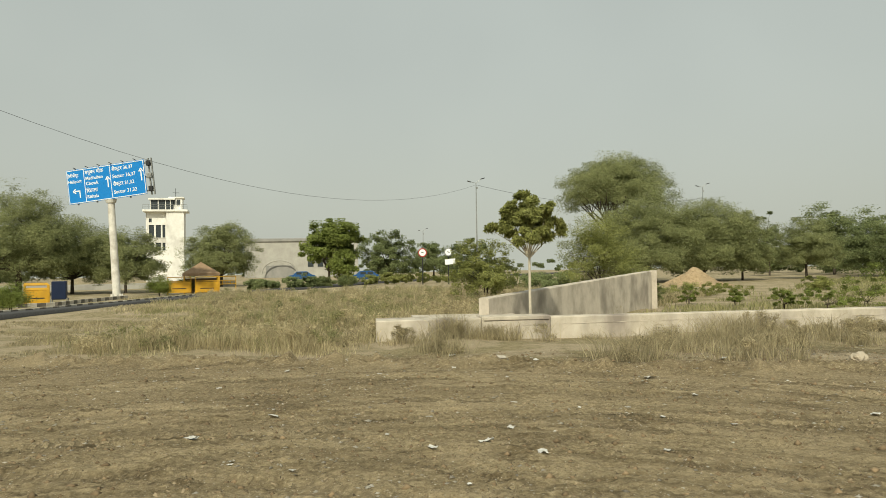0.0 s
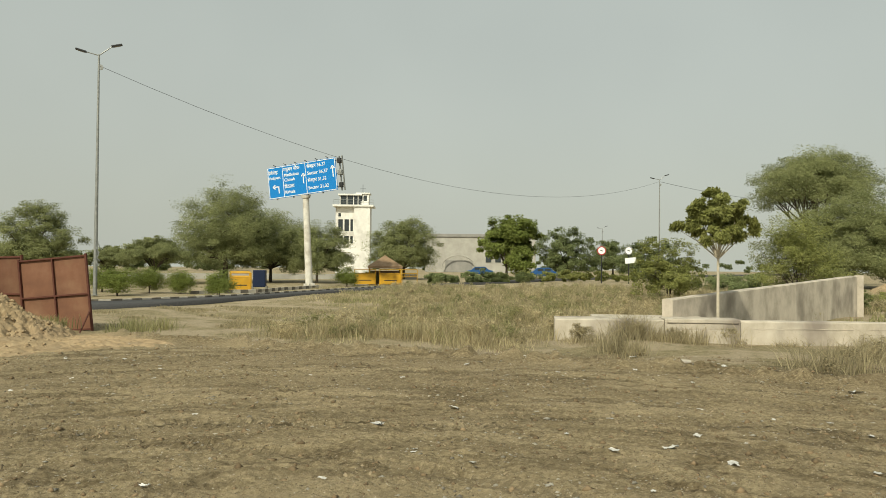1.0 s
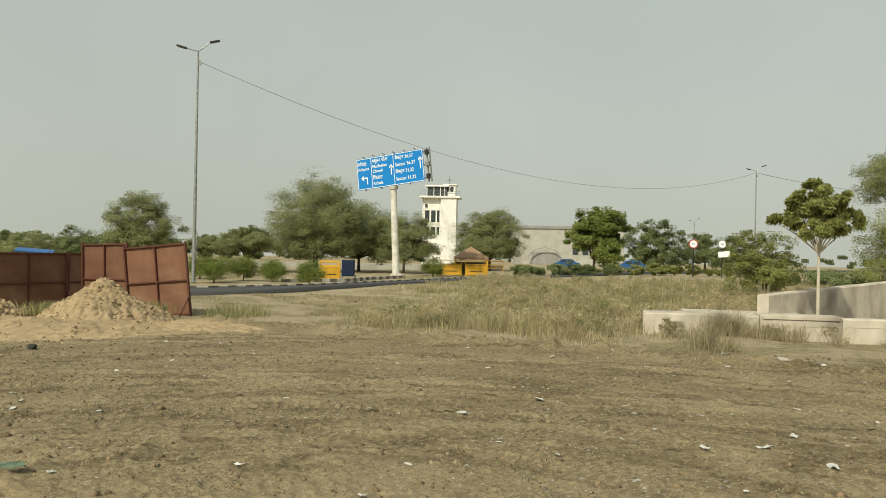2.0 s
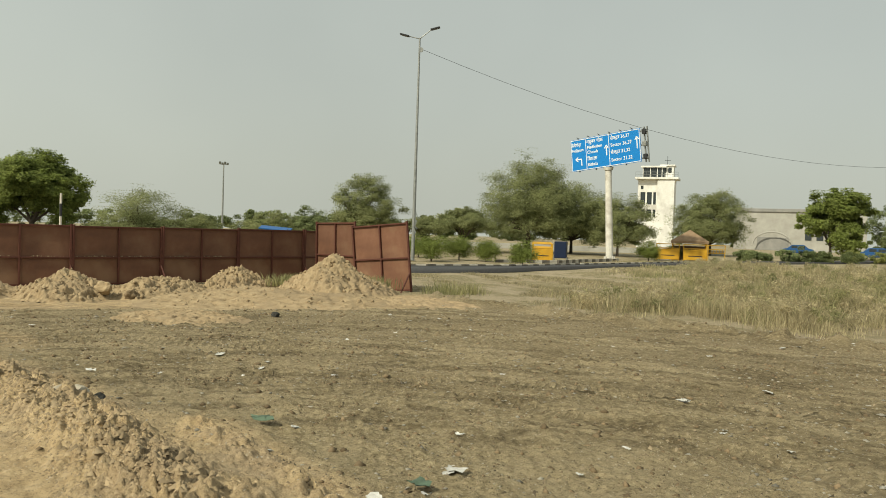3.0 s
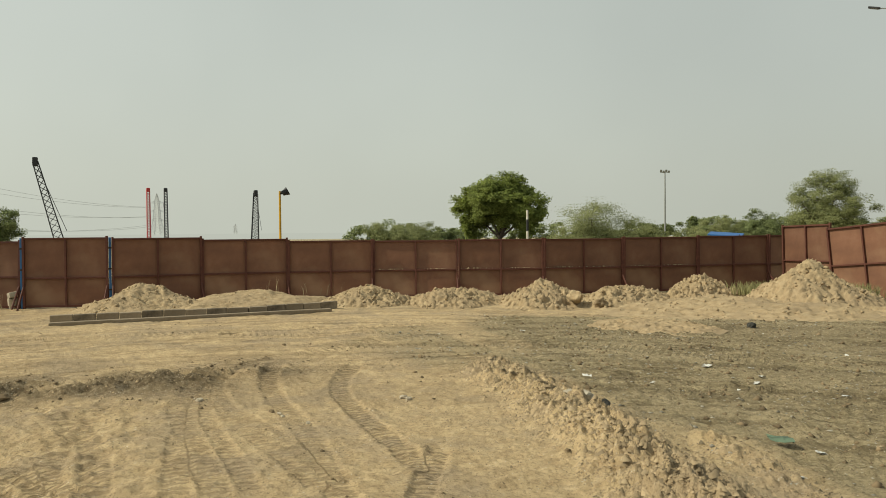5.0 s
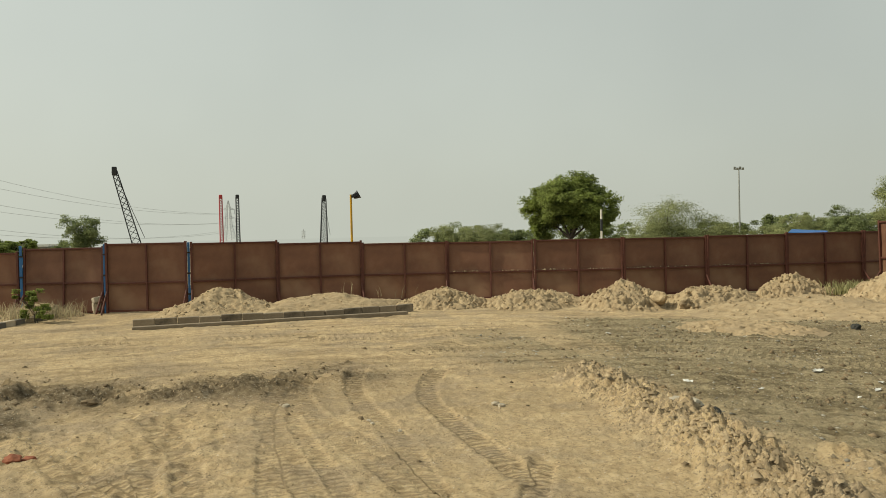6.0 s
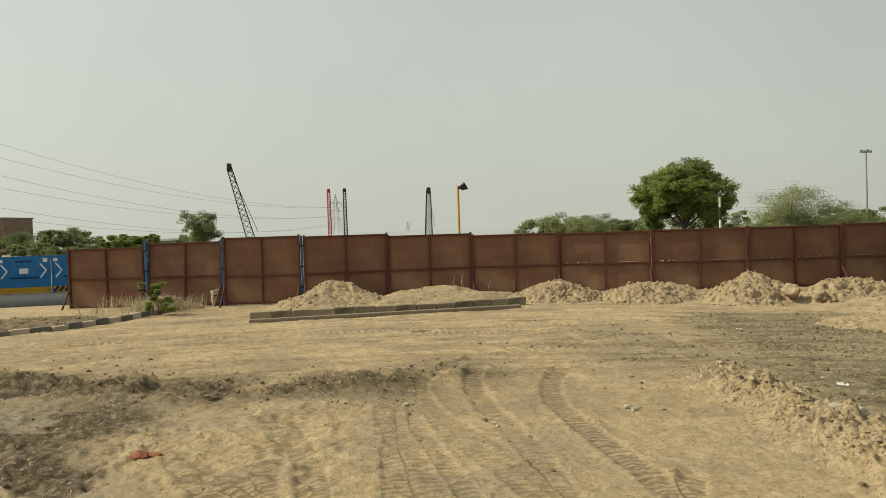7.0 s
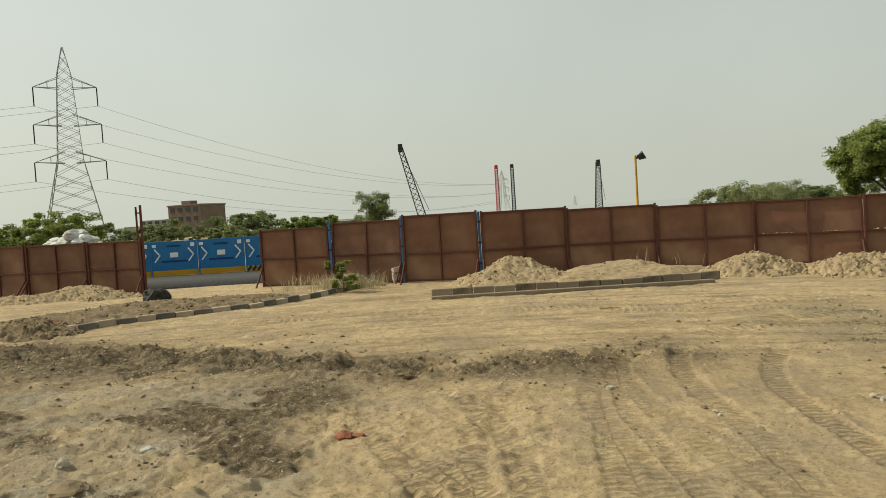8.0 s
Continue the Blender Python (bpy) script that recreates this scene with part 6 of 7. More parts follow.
tw = thing("watch_tower", pose(*(-50.02, 141.45), 0, 0, 0, 14) @ Matrix.Diagonal((0.84, 0.84, 1, 1)), "white lime-washed control tower with a glazed top cabin", "tower")
TZ = 12.72
holes = [(0.35, TZ - 4.7, 1.05, 2.3), (1.75, TZ - 4.7, 1.05, 2.3), (3.1, TZ - 4.7, 0.6, 2.3), (0.35, TZ - 1.9, 0.6, 0.7), (0.35, TZ - 7.0, 1.05, 1.4), (1.75, TZ - 7.0, 1.05, 1.4), (3.1, TZ - 7.0, 0.6, 1.4)]
part("front_wall", wall_with_openings(4.0, TZ, 0.3, holes), M_WHITEWALL, tw, at=Matrix.Translation((-3.9, 0.4, 0)))
part("core", box(3.7, 3.0, TZ - 0.1, Matrix.Translation((-2.0, 3.2, TZ / 2))), M_GREYWALL, tw, "shaded grey inner wall")
part("side_wall", box(0.3, 4.4, TZ, Matrix.Translation((-4.0, 2.6, TZ / 2)), 0.03), M_WHITEWALL, tw)
part("stair_block", box(3.6, 5.2, TZ, Matrix.Translation((1.9, 2.0, TZ / 2)), 0.05), M_WHITEWALL, tw)
for x, z, a, b in holes:
    wnd = part("window", box(a - 0.02, 0.05, b - 0.02, Matrix.Translation((-3.9 + x + a / 2, 0.62, z + b / 2))), M_GLASS, tw, "dark window pane")
    part("sill", box(a + 0.1, 0.2, 0.08, Matrix.Translation((-3.9 + x + a / 2, 0.36, z - 0.04))), M_WHITEWALL, wnd)
part("balcony_slab", box(9.2, 6.8, 0.35, Matrix.Translation((-0.1, 2.4, TZ + 0.15)), 0.03), M_WHITEWALL, tw)
part("cabin", box(4.6, 4.4, 1.9, Matrix.Translation((-0.9, 2.6, TZ + 1.2))), M_GLASS, tw, "dark glazed cabin")
part("cabin", box(2.6, 3.4, 2.2, Matrix.Translation((2.0, 2.6, TZ + 1.4)), 0.03), M_WHITEWALL, tw)
for x in (-3.15, -1.6, -0.1, 0.9):
    part("mullion", box(0.16, 0.12, 1.9, Matrix.Translation((x, 0.36, TZ + 1.2))), M_WHITEWALL, tw)
for x in (1.4, 2.5):
    part("window", box(0.7, 0.06, 1.0, Matrix.Translation((x, 0.88, TZ + 1.7))), M_GLASS, tw)
part("cabin_roof", box(5.4, 5.4, 0.3, Matrix.Translation((-0.9, 2.6, TZ + 2.3)), 0.04), M_WHITEWALL, tw)
part("cabin_roof", box(3.2, 4.0, 0.25, Matrix.Translation((2.0, 2.6, TZ + 2.6)), 0.04), M_WHITEWALL, tw)
bm = bmesh.new()
for x in np.linspace(-4.6, 4.4, 9):
    add_rod(bm, (x, -0.9, TZ + 0.3), (x, -0.9, TZ + 1.25), 0.03, seg=5)
add_rod(bm, (-4.6, -0.9, TZ + 1.25), (4.4, -0.9, TZ + 1.25), 0.035, seg=5)
add_rod(bm, (-4.6, -0.9, TZ + 0.8), (4.4, -0.9, TZ + 0.8), 0.03, seg=5)
part("railing", bm, M_GALV, tw)
bm = rod((1.8, 2.5, TZ + 2.7), (1.8, 2.5, TZ + 4.4), 0.05, seg=6)
add_rod(bm, (1.2, 2.5, TZ + 3.6), (2.5, 2.5, TZ + 3.6), 0.04, seg=5)
part("aerial", bm, M_DARK, tw)

tm = thing("terminal_building", pose(*(-32.91, 182.06), 0, 0, 0, 8), "low grey terminal hall with a white vaulted canopy", "building")
TH = 8.60
part("hall", box(26, 12, TH, Matrix.Translation((0, 6, TH / 2)), 0.05), M_HALL, tm)
part("roof_band", box(27, 12.6, 0.7, Matrix.Translation((0, 6, TH + 0.1)), 0.05), M_GREYWALL, tm)
bm = bmesh.new()
for k in range(12):
    a0, a1 = math.pi * k / 12, math.pi * (k + 1) / 12
    add_rod(bm, (-5 + 4 * math.cos(a0), -1.5, 1.0 + 3.0 * math.sin(a0)), (-5 + 4 * math.cos(a1), -1.5, 1.0 + 3.0 * math.sin(a1)), 0.15, seg=6)
part("canopy_arch", bm, M_HALL, tm)
part("entrance", box(6.4, 0.1, 2.8, Matrix.Translation((-5, -0.08, 1.4))), M_GREYWALL, tm)
for x in np.linspace(2, 11, 5):
    part("window", box(1.3, 0.1, 1.6, Matrix.Translation((x, -0.06, 3.2))), M_GLASS, tm)

lw = part("boundary_wall", box(60, 0.25, 0.8, pose(*(-52.29, 82.95), 0.25, 0, 0, 28), 0.02), M_HALL)
tagged(lw, "low white boundary wall far behind the bushes", "wall", kind="structure")


# ---- yellow barricades and the guard hut ----
def barricade(at, rz, w=2.0, h=1.45, z=0.05, panel=True):
    t = thing("police_barricade", pose(at[0], at[1], z, 0, 0, rz), "yellow painted steel mobile road barricade", "barricade", "yellow barricades")
    for x in (-w / 2, w / 2):
        part("upright", rod((x, 0, 0), (x, 0, h), 0.035, seg=8), M_YELLOW, t)
        part("foot", rod((x, -0.4, 0.04), (x, 0.4, 0.04), 0.035, seg=8), M_YELLOW, t)
    for z_ in (h, h * 0.76, h * 0.55):
        part("rail", rod((-w / 2, 0, z_), (w / 2, 0, z_), 0.035, seg=8), M_YELLOW, t)
    if panel:
        part("board", box(w - 0.08, 0.03, h * 0.62, Matrix.Translation((0, -0.02, h * 0.40)), 0.005), M_YELLOW, t)
        part("print_bar", box(w * 0.6, 0.01, h * 0.05, Matrix.Translation((0, -0.04, h * 0.33))), M_DARK, t)
    for k in range(1, 6):
        part("slat", box(0.05, 0.02, h * 0.2, Matrix.Translation((-w / 2 + w * k / 6, 0, h * 0.66))), M_YELLOW, t)
    return t


by = (-25.82, 49.74)
for k in range(4):
    barricade((by[0] - 0.25 * k, by[1] + 0.42 * k), 26, 1.35, 1.25 + 0.03 * k)
tk = thing("water_tank", pose(*(-26.45, 53.90), 0, 0, 0, 20), "dark blue covered tank beside the barricades", "tank")
part("tank_body", box(0.9, 1.1, 1.25, Matrix.Translation((0, 0, 0.85)), 0.06), M_NAVY, tk)
for x in (-0.5, 0.5):
    for y in (-0.5, 0.5):
        part("leg", rod((x, y, 0), (x, y, 0.3), 0.04, seg=6), M_GALV, tk)

hx = (-21.33, 68.79)
hut = thing("guard_hut", pose(hx[0], hx[1], 0, 0, 0, 18), "guard shelter with a brown canvas pyramid roof", "shelter")
EZ, AZ = 1.81, 2.79
bm = bmesh.new()
ring = [bm.verts.new((2.0 * math.cos(math.pi / 4 + k * math.pi / 2) * 1.1, 2.0 * math.sin(math.pi / 4 + k * math.pi / 2) * 1.1, EZ)) for k in range(4)]
low = [bm.verts.new((v.co.x, v.co.y, EZ - 0.22)) for v in ring]
apex = bm.verts.new((0, 0, AZ))
for k in range(4):
    bm.faces.new((ring[k], ring[(k + 1) % 4], apex))
    bm.faces.new((low[k], low[(k + 1) % 4], ring[(k + 1) % 4], ring[k]))
bm.faces.new(low[::-1])
bmesh.ops.recalc_face_normals(bm, faces=bm.faces)
part("roof", bm, M_THATCH, hut, "brown canvas pyramid roof")
for x in (-1.4, 1.4):
    for y in (-1.4, 1.4):
        part("post", rod((x, y, 0), (x, y, EZ - 0.1), 0.06, seg=8), M_YELLOW, hut)
part("back_wall", box(2.8, 0.05, 1.3, Matrix.Translation((0, 1.4, 0.7))), M_THATCH, hut)
for dx, dy, rz in ((-1.2, -2.1, 18), (1.1, -1.9, 22), (2.6, -0.9, 60)):
    barricade((hx[0] + dx, hx[1] + dy), rz, 1.9, 1.45, panel=dx < 2)


# ---- round signs and cars by the far road ----
def round_sign(at, z, r, ring, label, plate=False):
    t = thing("traffic_sign", pose(at[0], at[1], 0, 0, 0, 4), label, "traffic sign", "round traffic signs")
    part("post", rod((0, 0, 0), (0, 0, z + r), 0.05, seg=8), M_DARK, t)
    part("disc", rod((0, -0.06, z), (0, -0.03, z), r, r, 24), ring, t)
    part("disc_face", rod((0, -0.07, z), (0, -0.055, z), r * 0.78, r * 0.78, 24), M_SIGN_WHITE, t)
    part("symbol", box(r * 0.6, 0.01, r * 0.16, Matrix.Translation((0, -0.08, z)) @ Matrix.Rotation(0.3, 4, "Y")), M_DARK, t)
    if plate:
        part("plate", box(1.2, 0.03, 0.62, Matrix.Translation((0.2, -0.06, z - 1.1)) @ Matrix.Rotation(-0.1, 4, "Y"), 0.01), M_SIGN_WHITE, t, "white rectangular plate")


round_sign((-2.44, 89.96), 3.67, 0.5, M_RED, "red-ringed white round traffic sign on a dark post")
round_sign((0.53, 89.99), 3.69, 0.48, M_GALV, "white round traffic sign with a plate below", True)


def car(at, rz, mat, label):
    t = thing("car", pose(at[0], at[1], 0.16, 0, 0, rz), label, "car", "cars on the far road")
    bm = bmesh.new()
    prof = [(-2.0, 0.35), (-2.0, 0.85), (-1.35, 0.95), (-0.75, 1.45), (0.75, 1.48), (1.35, 1.0), (2.0, 0.85), (2.05, 0.35)]
    l_, r_ = [bm.verts.new((x, -0.82, z)) for x, z in prof], [bm.verts.new((x, 0.82, z)) for x, z in prof]
    n = len(prof)
    for k in range(n):
        bm.faces.new((l_[k], l_[(k + 1) % n], r_[(k + 1) % n], r_[k]))
    bm.faces.new(l_[::-1])
    bm.faces.new(r_)
    bmesh.ops.recalc_face_normals(bm, faces=bm.faces)
    bmesh.ops.bevel(bm, geom=bm.edges[:], offset=0.06, segments=2, affect="EDGES")
    part("body", bm, mat, t)
    for x in (-0.45, 0.5):
        for s in (-1, 1):
            part("side_window", box(0.75, 0.02, 0.34, Matrix.Translation((x, s * 0.825, 1.17)), 0.0), M_GLASS, t)
    for x in (-1.25, 1.3):
        for s in (-1, 1):
            w = part("wheel", rod((x, s * 0.68, 0.31), (x, s * 0.86, 0.31), 0.31, 0.31, 16), M_RUBBER, t)
            part("rim", rod((x, s * 0.85, 0.31), (x, s * 0.875, 0.31), 0.18, 0.18, 12), M_GALV, w)


car((-10.40, 104.49), 12, M_CAR, "dark blue car on the far road")
car((-21.38, 118.09), 12, M_CAR, "blue car half hidden behind the hedge")
car((3.50, 111.93), 8, M_DARK, "dark car on the far road")


# ---- beyond the hoarding: masts, cranes, pylons ----
fm = thing("floodlight_mast", pose(*(-100.24, 83.10), 0), "slim grey floodlight mast with lamps on top", "mast")
MZ = 11.30
part("pole", rod((0, 0, 0), (0, 0, MZ), 0.16, 0.09, 10), M_GALV, fm)
part("cross_arm", box(1.5, 0.12, 0.12, pose(0, 0, MZ, 0, 0, 60)), M_GALV, fm)
for k in range(4):
    part("floodlight", box(0.32, 0.25, 0.36, pose(0, 0, 0, 0, 0, 60) @ pose(-0.6 + 0.4 * k, 0, MZ + (0.1 if k % 2 else 0.25), 20), 0.04), M_GALV, fm)

hp_at = (-36.74, 7.56)
HZ = 4.02
sn = thing("siren_pole", pose(*hp_at, 0, 0, 0, 75), "yellow pole carrying a dark floodlight hood", "pole")
part("pole", rod((0, 0, 0), (0, 0, HZ), 0.06, 0.05, 10), M_YELLOW, sn)
bm = rod((0.12, 0, HZ - 0.12), (0.38, 0, HZ + 0.02), 0.10, 0.20, 14)
add_rod(bm, (0.0, 0, HZ - 0.1), (0.14, 0, HZ - 0.1), 0.05, seg=8)
add_box(bm, (0.3, 0.38, 0.16), pose(0.22, 0, HZ - 0.02, 0, -25, 0), 0.04)
part("lamp_hood", bm, M_DARK, sn)
ws = thing("marker_post", pose(*(-33.45, 18.72), 0), "black and white striped marker post behind the fence", "post")
WZ = 3.09
part("pole", rod((0, 0, 0), (0, 0, WZ), 0.055, 0.05, 8), M_POLE_WHITE, ws)
part("black_band", rod((0, 0, WZ - 1.0), (0, 0, WZ - 0.45), 0.058, 0.058, 8), M_DARK, ws)
vt = thing("tarpaulin_shelter", pose(*(-45.27, 42.60), 0, 0, 0, 40), "blue tarpaulin roof just above the hoarding", "shelter")
VZ = 1.72
part("tarpaulin", box(2.4, 1.8, 0.12, pose(0, 0, VZ, 6, 4, 0), 0.05), M_TARP, vt)
for x in (-1.0, 1.0):
    for y in (-0.75, 0.75):
        part("pole", rod((x, y, 0), (x, y, VZ), 0.03, seg=6), M_BARK, vt)


def lattice(a, b, w0, w1, bays, r, brace=True):
    """A four-chord lattice boom or mast between two points."""
    a, b = Vector(a), Vector(b)
    q = (b - a).to_track_quat("Z", "Y")
    bm = bmesh.new()
    rings = []
    for i in range(bays + 1):
        u = i / bays
        w = w0 + (w1 - w0) * u
        rings.append([a.lerp(b, u) + q @ Vector((sx * w / 2, sy * w / 2, 0)) for sx, sy in ((-1, -1), (1, -1), (1, 1), (-1, 1))])
    for i in range(bays):
        for k in range(4):
            add_rod(bm, rings[i][k], rings[i + 1][k], r, seg=4)
            if brace:
                add_rod(bm, rings[i][k], rings[i + 1][(k + 1) % 4], r * 0.6, seg=3)
                add_rod(bm, rings[i][(k + 1) % 4], rings[i + 1][k], r * 0.6, seg=3)
    return bm


def crawler_crane(base, tip, label, h_tip, w=0.9):
    t = thing("crawler_crane", pose(base[0], base[1], 0), label, "crane", "cranes behind the hoarding")
    d = Vector((tip[0] - base[0], tip[1] - base[1], h_tip - 1.8))
    part("boom", lattice((0, 0, 1.0), Vector((0, 0, 1.8)) + d, w, w * 0.55, 14, 0.055), M_DARK, t, "dark lattice boom")
    part("cab", box(2.6, 2.0, 0.9, Matrix.Translation((0.3, 0, 0.75)), 0.15), M_YELLOW, t)
    for y in (-1.4, 1.4):
        part("track", box(4.4, 0.7, 0.8, Matrix.Translation((0.3, y, 0.42)), 0.2), M_RUBBER, t)
    top = Vector((0, 0, 1.8)) + d
    part("boom_head", box(0.7, 0.5, 0.9, Matrix.Translation(top), 0.1), M_DARK, t)
    part("hoist_rope", rod(top, Vector((top.x * 0.15, top.y * 0.15 + 0.9, 2.6)), 0.03, seg=4), M_DARK, t)


crawler_crane((-90.40, -3.17), (-90.32, -5.38), "crawler crane with a dark lattice boom raised", 9.61)
crawler_crane((-110.37, 20.36), (-112.30, 20.90), "crawler crane with an upright dark lattice boom", 7.80, 1.0)
for px_, mt, lb, nm in (((-122.15, 7.37), M_RED, "tall red piling rig mast behind the fence", "piling_rig"), ((-121.96, 9.76), M_DARK, "tall dark piling rig mast behind the fence", "piling_rig")):
    pr = thing(nm, pose(*px_, 0), lb, "rig", "piling rigs")
    z = 8.64
    part("mast", lattice((0, 0, 0), (-0.35, 0, z), 0.5, 0.4, 22, 0.06), mt, pr)
    part("mast_head", box(0.6, 0.5, 0.6, Matrix.Translation((-0.35, 0, z)), 0.1), mt, pr)
    part("base_machine", box(3, 4, 1.1, Matrix.Translation((0, 0, 0.55)), 0.2), M_YELLOW, pr)


def pylon(at, h, rz, label, r=0.10):
    t = thing("power_pylon", pose(at[0], at[1], 0, 0, 0, rz), label, "pylon", "power pylons")
    k = h / 48.0
    part("leg_section", lattice((0, 0, 0), (0, 0, 7 * k), 14.0 * k, 11.5 * k, 1, r * k * 1.3), M_GALV, t)
    part("body_section", lattice((0, 0, 7 * k), (0, 0, 20.5 * k), 11.5 * k, 5.8 * k, 4, r * k * 1.2), M_GALV, t)
    part("mast_section", lattice((0, 0, 20.5 * k), (0, 0, 41 * k), 5.8 * k, 3.2 * k, 9, r * k), M_GALV, t)
    part("peak", lattice((0, 0, 41 * k), (0, 0, 48 * k), 3.2 * k, 0.25 * k, 3, r * k), M_GALV, t)
    tips = []
    for z, w in ((20 * k, 7.9 * k), (29 * k, 7.5 * k), (38 * k, 7.0 * k)):
        for s in (-1, 1):
            bm = bmesh.new()
            for y in (-1, 1):
                add_rod(bm, (s * 1.3 * k, y * 1.3 * k, z), (s * w, 0, z + 0.4 * k), r * k * 0.9, seg=4)
                add_rod(bm, (s * 1.2 * k, y * 1.2 * k, z + 2.8 * k), (s * w, 0, z + 0.4 * k), r * k * 0.8, seg=4)
                add_rod(bm, (s * w * 0.55, y * 0.6 * k, z + 0.2 * k), (s * w * 0.55, y * 0.5 * k, z + 1.8 * k), r * k * 0.6, seg=4)
            part("cross_arm", bm, M_GALV, t)
            part("insulator", rod((s * w, 0, z + 0.3 * k), (s * w, 0, z - 4.2 * k), 0.16 * k, seg=6), M_DARK, t)
            tips.append(t.matrix_basis @ Vector((s * w, 0, z - 4.2 * k)))
    return tips


PY = (-178.91, -83.84)
tips = pylon(PY, 44.26, 114, "tall grey steel lattice power pylon with six arms")
P2 = (-331.50, 23.91)
tips2 = pylon(P2, 18.58, 60, "distant steel lattice power pylon", 0.16)
tips3 = pylon((-614.01, 101.00), 10.19, 60, "very distant steel lattice power pylon", 0.22)
for a, b in zip(tips, tips2):
    cable("power_line", a, b, 6.0, 0.035, "thin power line sagging between pylons", 16, M_GALV)
for a in tips:
    cable("power_line", a, (a.x + 60, a.y - 260, a.z), 6.0, 0.035, "thin power line leading away from the pylon", 14, M_GALV)


# ---- blue barriers and buildings beyond the gap ----
def barrier(at, rz, w, h, stripes):
    t = thing("road_barrier", pose(at[0], at[1], 0.13, 0, 0, rz), "blue sheet steel road works barrier with white chevrons", "barrier", "blue barriers")
    part("board", box(w - 0.02, 0.05, h - 0.22, Matrix.Translation((0, 0, 0.22 + (h - 0.22) / 2)), 0.008), M_BARR_BLUE, t)
    part("base_band", box(w - 0.02, 0.06, 0.22, Matrix.Translation((0, 0, 0.11)), 0.008), M_YELLOW, t, "yellow base band")
    part("frame_post", box(0.06, 0.09, h + 0.02, Matrix.Translation((-w / 2 + 0.03, 0, h / 2)), 0.006), M_BARR_BLUE, t)
    part("logo_plate", box(w * 0.17, 0.01, 0.20, Matrix.Translation((0, -0.032, h * 0.60))), M_SIGN_WHITE, t, "small white printed plate")
    part("corner_plate", box(0.16, 0.01, 0.16, Matrix.Translation((w * 0.40, -0.032, h * 0.88))), M_SIGN_WHITE, t)
    part("corner_plate", box(0.16, 0.01, 0.12, Matrix.Translation((-w * 0.42, -0.032, h * 0.88))), M_SIGN_WHITE, t)
    for z, ww in ((0.86, 0.3), (0.42, 0.55)):
        part("print_bar", box(w * ww, 0.01, 0.07, Matrix.Translation((0, -0.032, h * z))), M_BARR_DARK, t)
    for x, s in ((-w * 0.36, 1), (w * 0.36, 1)):
        bm = bmesh.new()
        for sg in (-1, 1):
            add_box(bm, (0.36, 0.01, 0.055), Matrix.Translation((x, -0.034, h * 0.60 + sg * 0.13)) @ Matrix.Rotation(sg * s * 0.9, 4, "Y"))
        part("chevron", bm, M_SIGN_WHITE, t)
    if stripes:
        for k in range(9):
            part("stripe", box(0.10, 0.01, 0.24, Matrix.Translation((-w / 2 + 0.15 + k * (w - 0.3) / 8, -0.034, 0.12)) @ Matrix.Rotation(0.7, 4, "Y")), M_DARK, t)
    return t


B0 = Vector((-34.75, -16.0))
for k in range(8):
    p = B0 + Vector((0.02, 1.95)) * k
    barrier((p.x, p.y), 90 + 0.6 * (k % 3 - 1), 1.93, 1.42, k in (4, 7))

bd = thing("brick_building", pose(*(-221.33, -71.46), 0, 0, 0, 70), "unfinished brown brick building of several storeys", "building")
b_top, b_mid = 8.54, 5.21
part("tower_block", box(10.5, 11, b_top, Matrix.Translation((3.6, -2, b_top / 2)), 0.05), M_BRICKWALL, bd)
part("main_block", box(12, 14, b_mid, Matrix.Translation((-7.7, 2, b_mid / 2)), 0.05), M_GREYWALL, bd)
part("low_block", box(8, 12, b_mid * 0.72, Matrix.Translation((-17.2, 3, b_mid * 0.36)), 0.05), M_GREYWALL, bd)
part("parapet", box(10.9, 11.4, 0.4, Matrix.Translation((3.6, -2, b_top)), 0.05), M_BRICKWALL, bd)
part("stair_head", box(3.0, 3.0, 1.3, Matrix.Translation((1.2, -2, b_top + 0.7)), 0.05), M_BRICKWALL, bd)
for k in range(5):
    for z in (b_mid * 0.62, b_mid * 0.86):
        wnd = part("window", box(1.4, 0.2, 0.8, Matrix.Translation((-12.5 + 2.4 * k, -5.02, z))), M_GLASS, bd)
        part("sill", box(1.6, 0.35, 0.1, Matrix.Translation((-12.5 + 2.4 * k, -5.08, z - 0.46))), M_GREYWALL, wnd)
for k in range(4):
    for z in (b_mid * 0.95, b_top - 1.2):
        wnd = part("window", box(1.3, 0.2, 1.1, Matrix.Translation((-0.2 + 2.5 * k, -7.52, z))), M_GLASS, bd)
        part("sill", box(1.5, 0.35, 0.1, Matrix.Translation((-0.2 + 2.5 * k, -7.58, z - 0.6))), M_BRICKWALL, wnd)
sh = thing("shed_building", pose(*(-200.63, -27.70), 0, 0, 0, 85), "long low grey shed roof behind the fence", "building")
s_top = 2.32
part("shed_wall", box(8, 24, s_top - 0.6, Matrix.Translation((0, 0, (s_top - 0.6) / 2)), 0.05), M_GREYWALL, sh)
part("shed_roof", box(9, 25, 0.5, Matrix.Translation((0, 0, s_top - 0.3)), 0.05), M_WHITEWALL, sh)

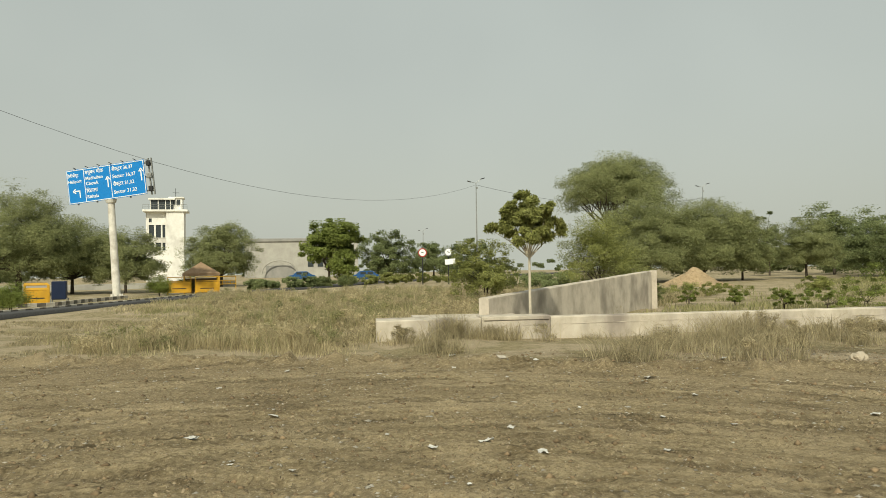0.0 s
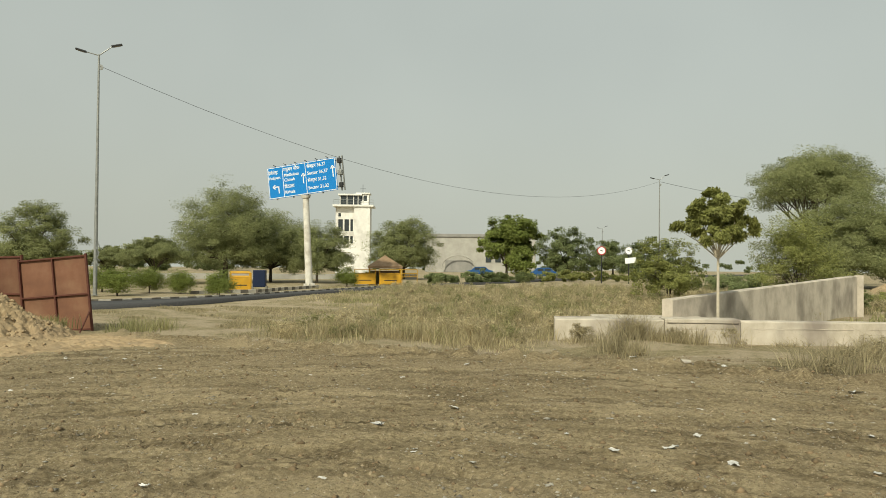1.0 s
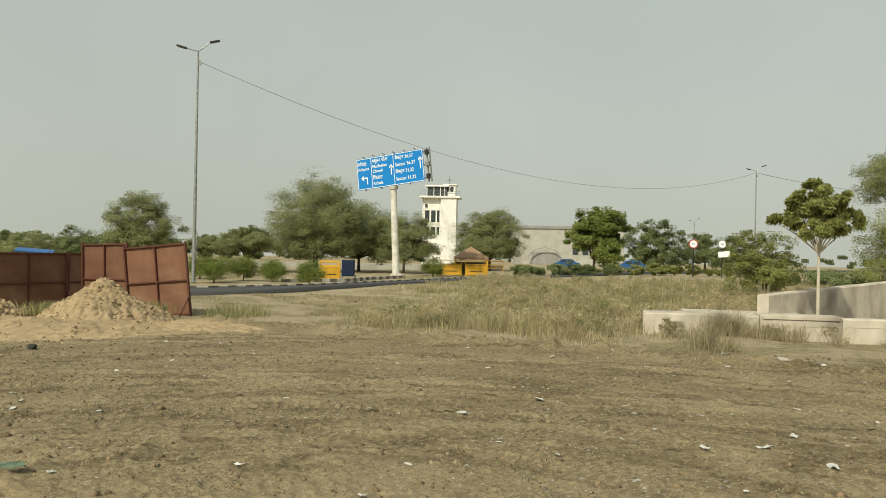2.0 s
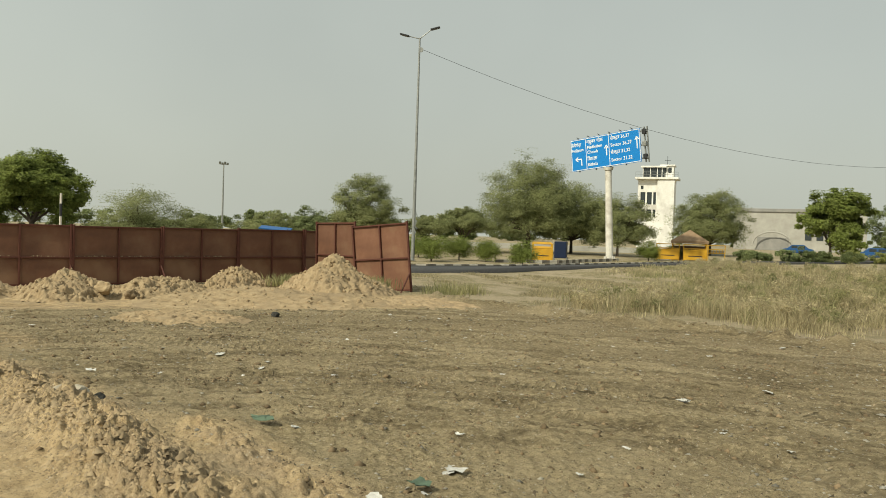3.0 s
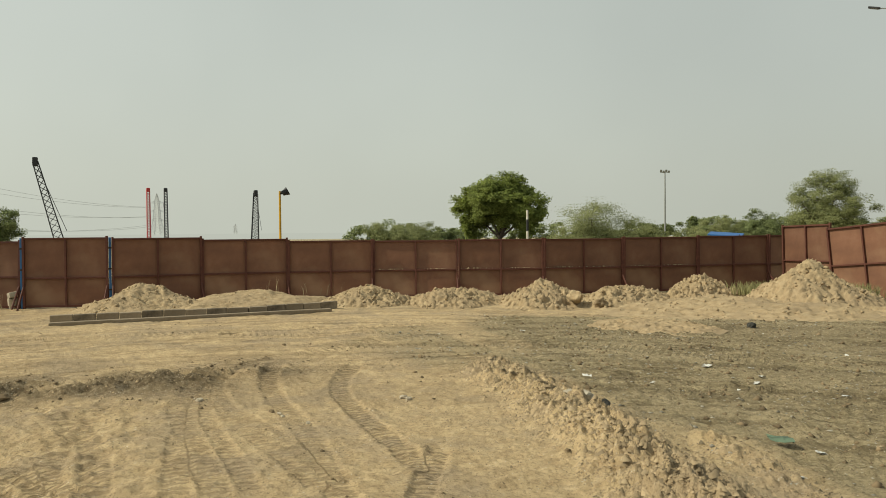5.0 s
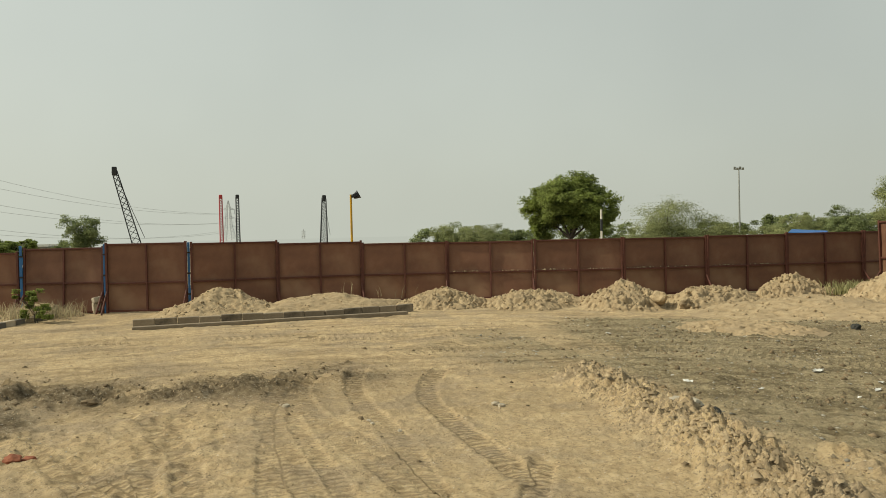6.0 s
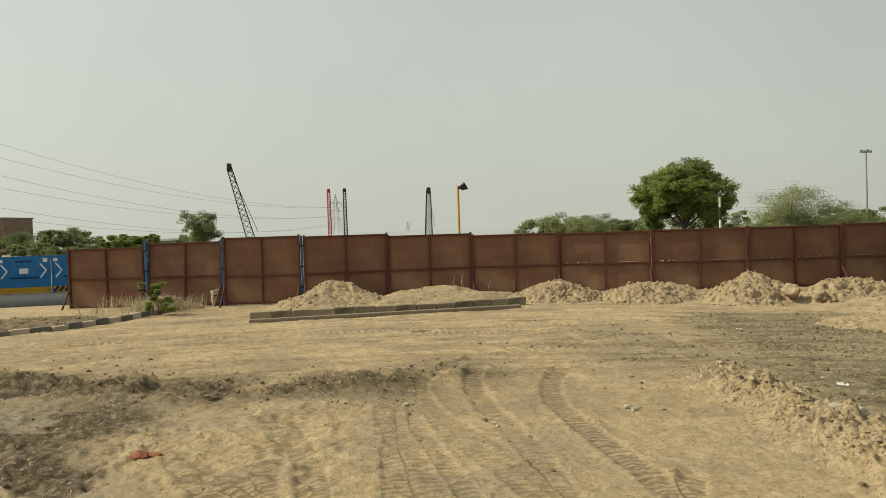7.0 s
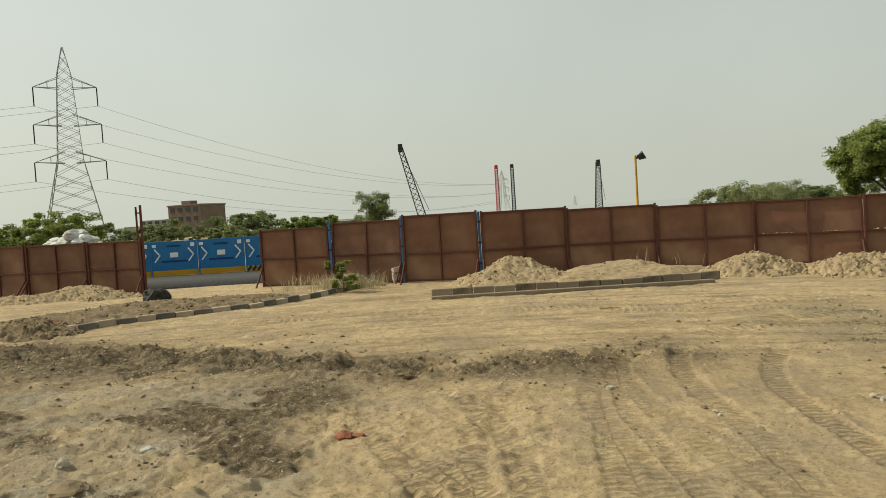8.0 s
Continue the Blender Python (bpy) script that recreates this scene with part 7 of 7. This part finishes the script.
# sacks on the bank beside the pylon, and the broken block by the fence end
for k, (dx, dy, dz) in enumerate([(0, 0, 0), (0.3, 0.9, 0.05), (0.1, 0.45, 0.35), (-0.2, -0.7, -0.05)]):
    x, y = (-36.66, -17.38)
    boulder("sandbag", (x + dx, y + dy), 0.55, M_LITTER, "pale filled sack stacked above the fence", 40 + k, "sack", 0.5, z=1.73 - 0.15 + dz)
heap((-36.84, -17.47), 2.4, 2.6, 1.73 + 0.1, 0, 30, M_SANDCLOD, "earth bank behind the fence carrying sacks", 0.1, "earth bank", power=2.0)
fb = thing("broken_post", pose(*(-26.18, -2.41), 0, 4, 6, 20), "broken concrete block leaning at the fence post", "block")
part("block_body", box(0.34, 0.36, 0.34, Matrix.Translation((0, 0, 0.15)), 0.03), M_STONE, fb)
part("block_cap", box(0.42, 0.34, 0.16, pose(0.02, 0, 0.40, 6, -14, 0), 0.03), M_STONE, fb)

# lumps of sand on the ledge of the hoarding's middle rail
lg = []
rg = random.Random(5)
for i in (2, 3, 4, 5):
    (ax, ay), (bx, by) = FENCE[i], FENCE[i + 1]
    for k in range(60):
        u = min(0.98, max(0.02, rg.gauss(0.28 + 0.5 * (k % 2), 0.09)))
        lg.append((ax + (bx - ax) * u + 0.05, ay + (by - ay) * u, 0.90))
lg = np.array(lg)
tagged(part("ledge_sand", clods(lg, rsz(len(lg), 0.010, 0.045, 40), 41), M_SANDCLOD), "crumbs of sand lying along the fence rail", "sand", kind="stuff")


# ---- added self-lit ring in the haze's colour, hides ground past the far scrub ----
hz = bpy.data.materials.new("glowing_haze")
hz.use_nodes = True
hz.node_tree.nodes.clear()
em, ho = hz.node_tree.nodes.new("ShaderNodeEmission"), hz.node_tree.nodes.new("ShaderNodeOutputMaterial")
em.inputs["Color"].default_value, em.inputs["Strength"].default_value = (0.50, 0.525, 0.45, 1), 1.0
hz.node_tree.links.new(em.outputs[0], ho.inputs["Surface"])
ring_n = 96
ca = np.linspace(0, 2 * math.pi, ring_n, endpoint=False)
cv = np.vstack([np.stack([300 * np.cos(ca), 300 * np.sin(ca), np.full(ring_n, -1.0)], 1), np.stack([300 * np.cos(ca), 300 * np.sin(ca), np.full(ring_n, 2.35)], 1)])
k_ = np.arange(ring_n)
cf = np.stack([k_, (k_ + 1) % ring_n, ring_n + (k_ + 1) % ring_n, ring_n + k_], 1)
tagged(part("backdrop", mesh_from(cv, cf, "backdrop"), hz), "glowing backdrop band painted as pale horizon haze", "backdrop", kind="structure")
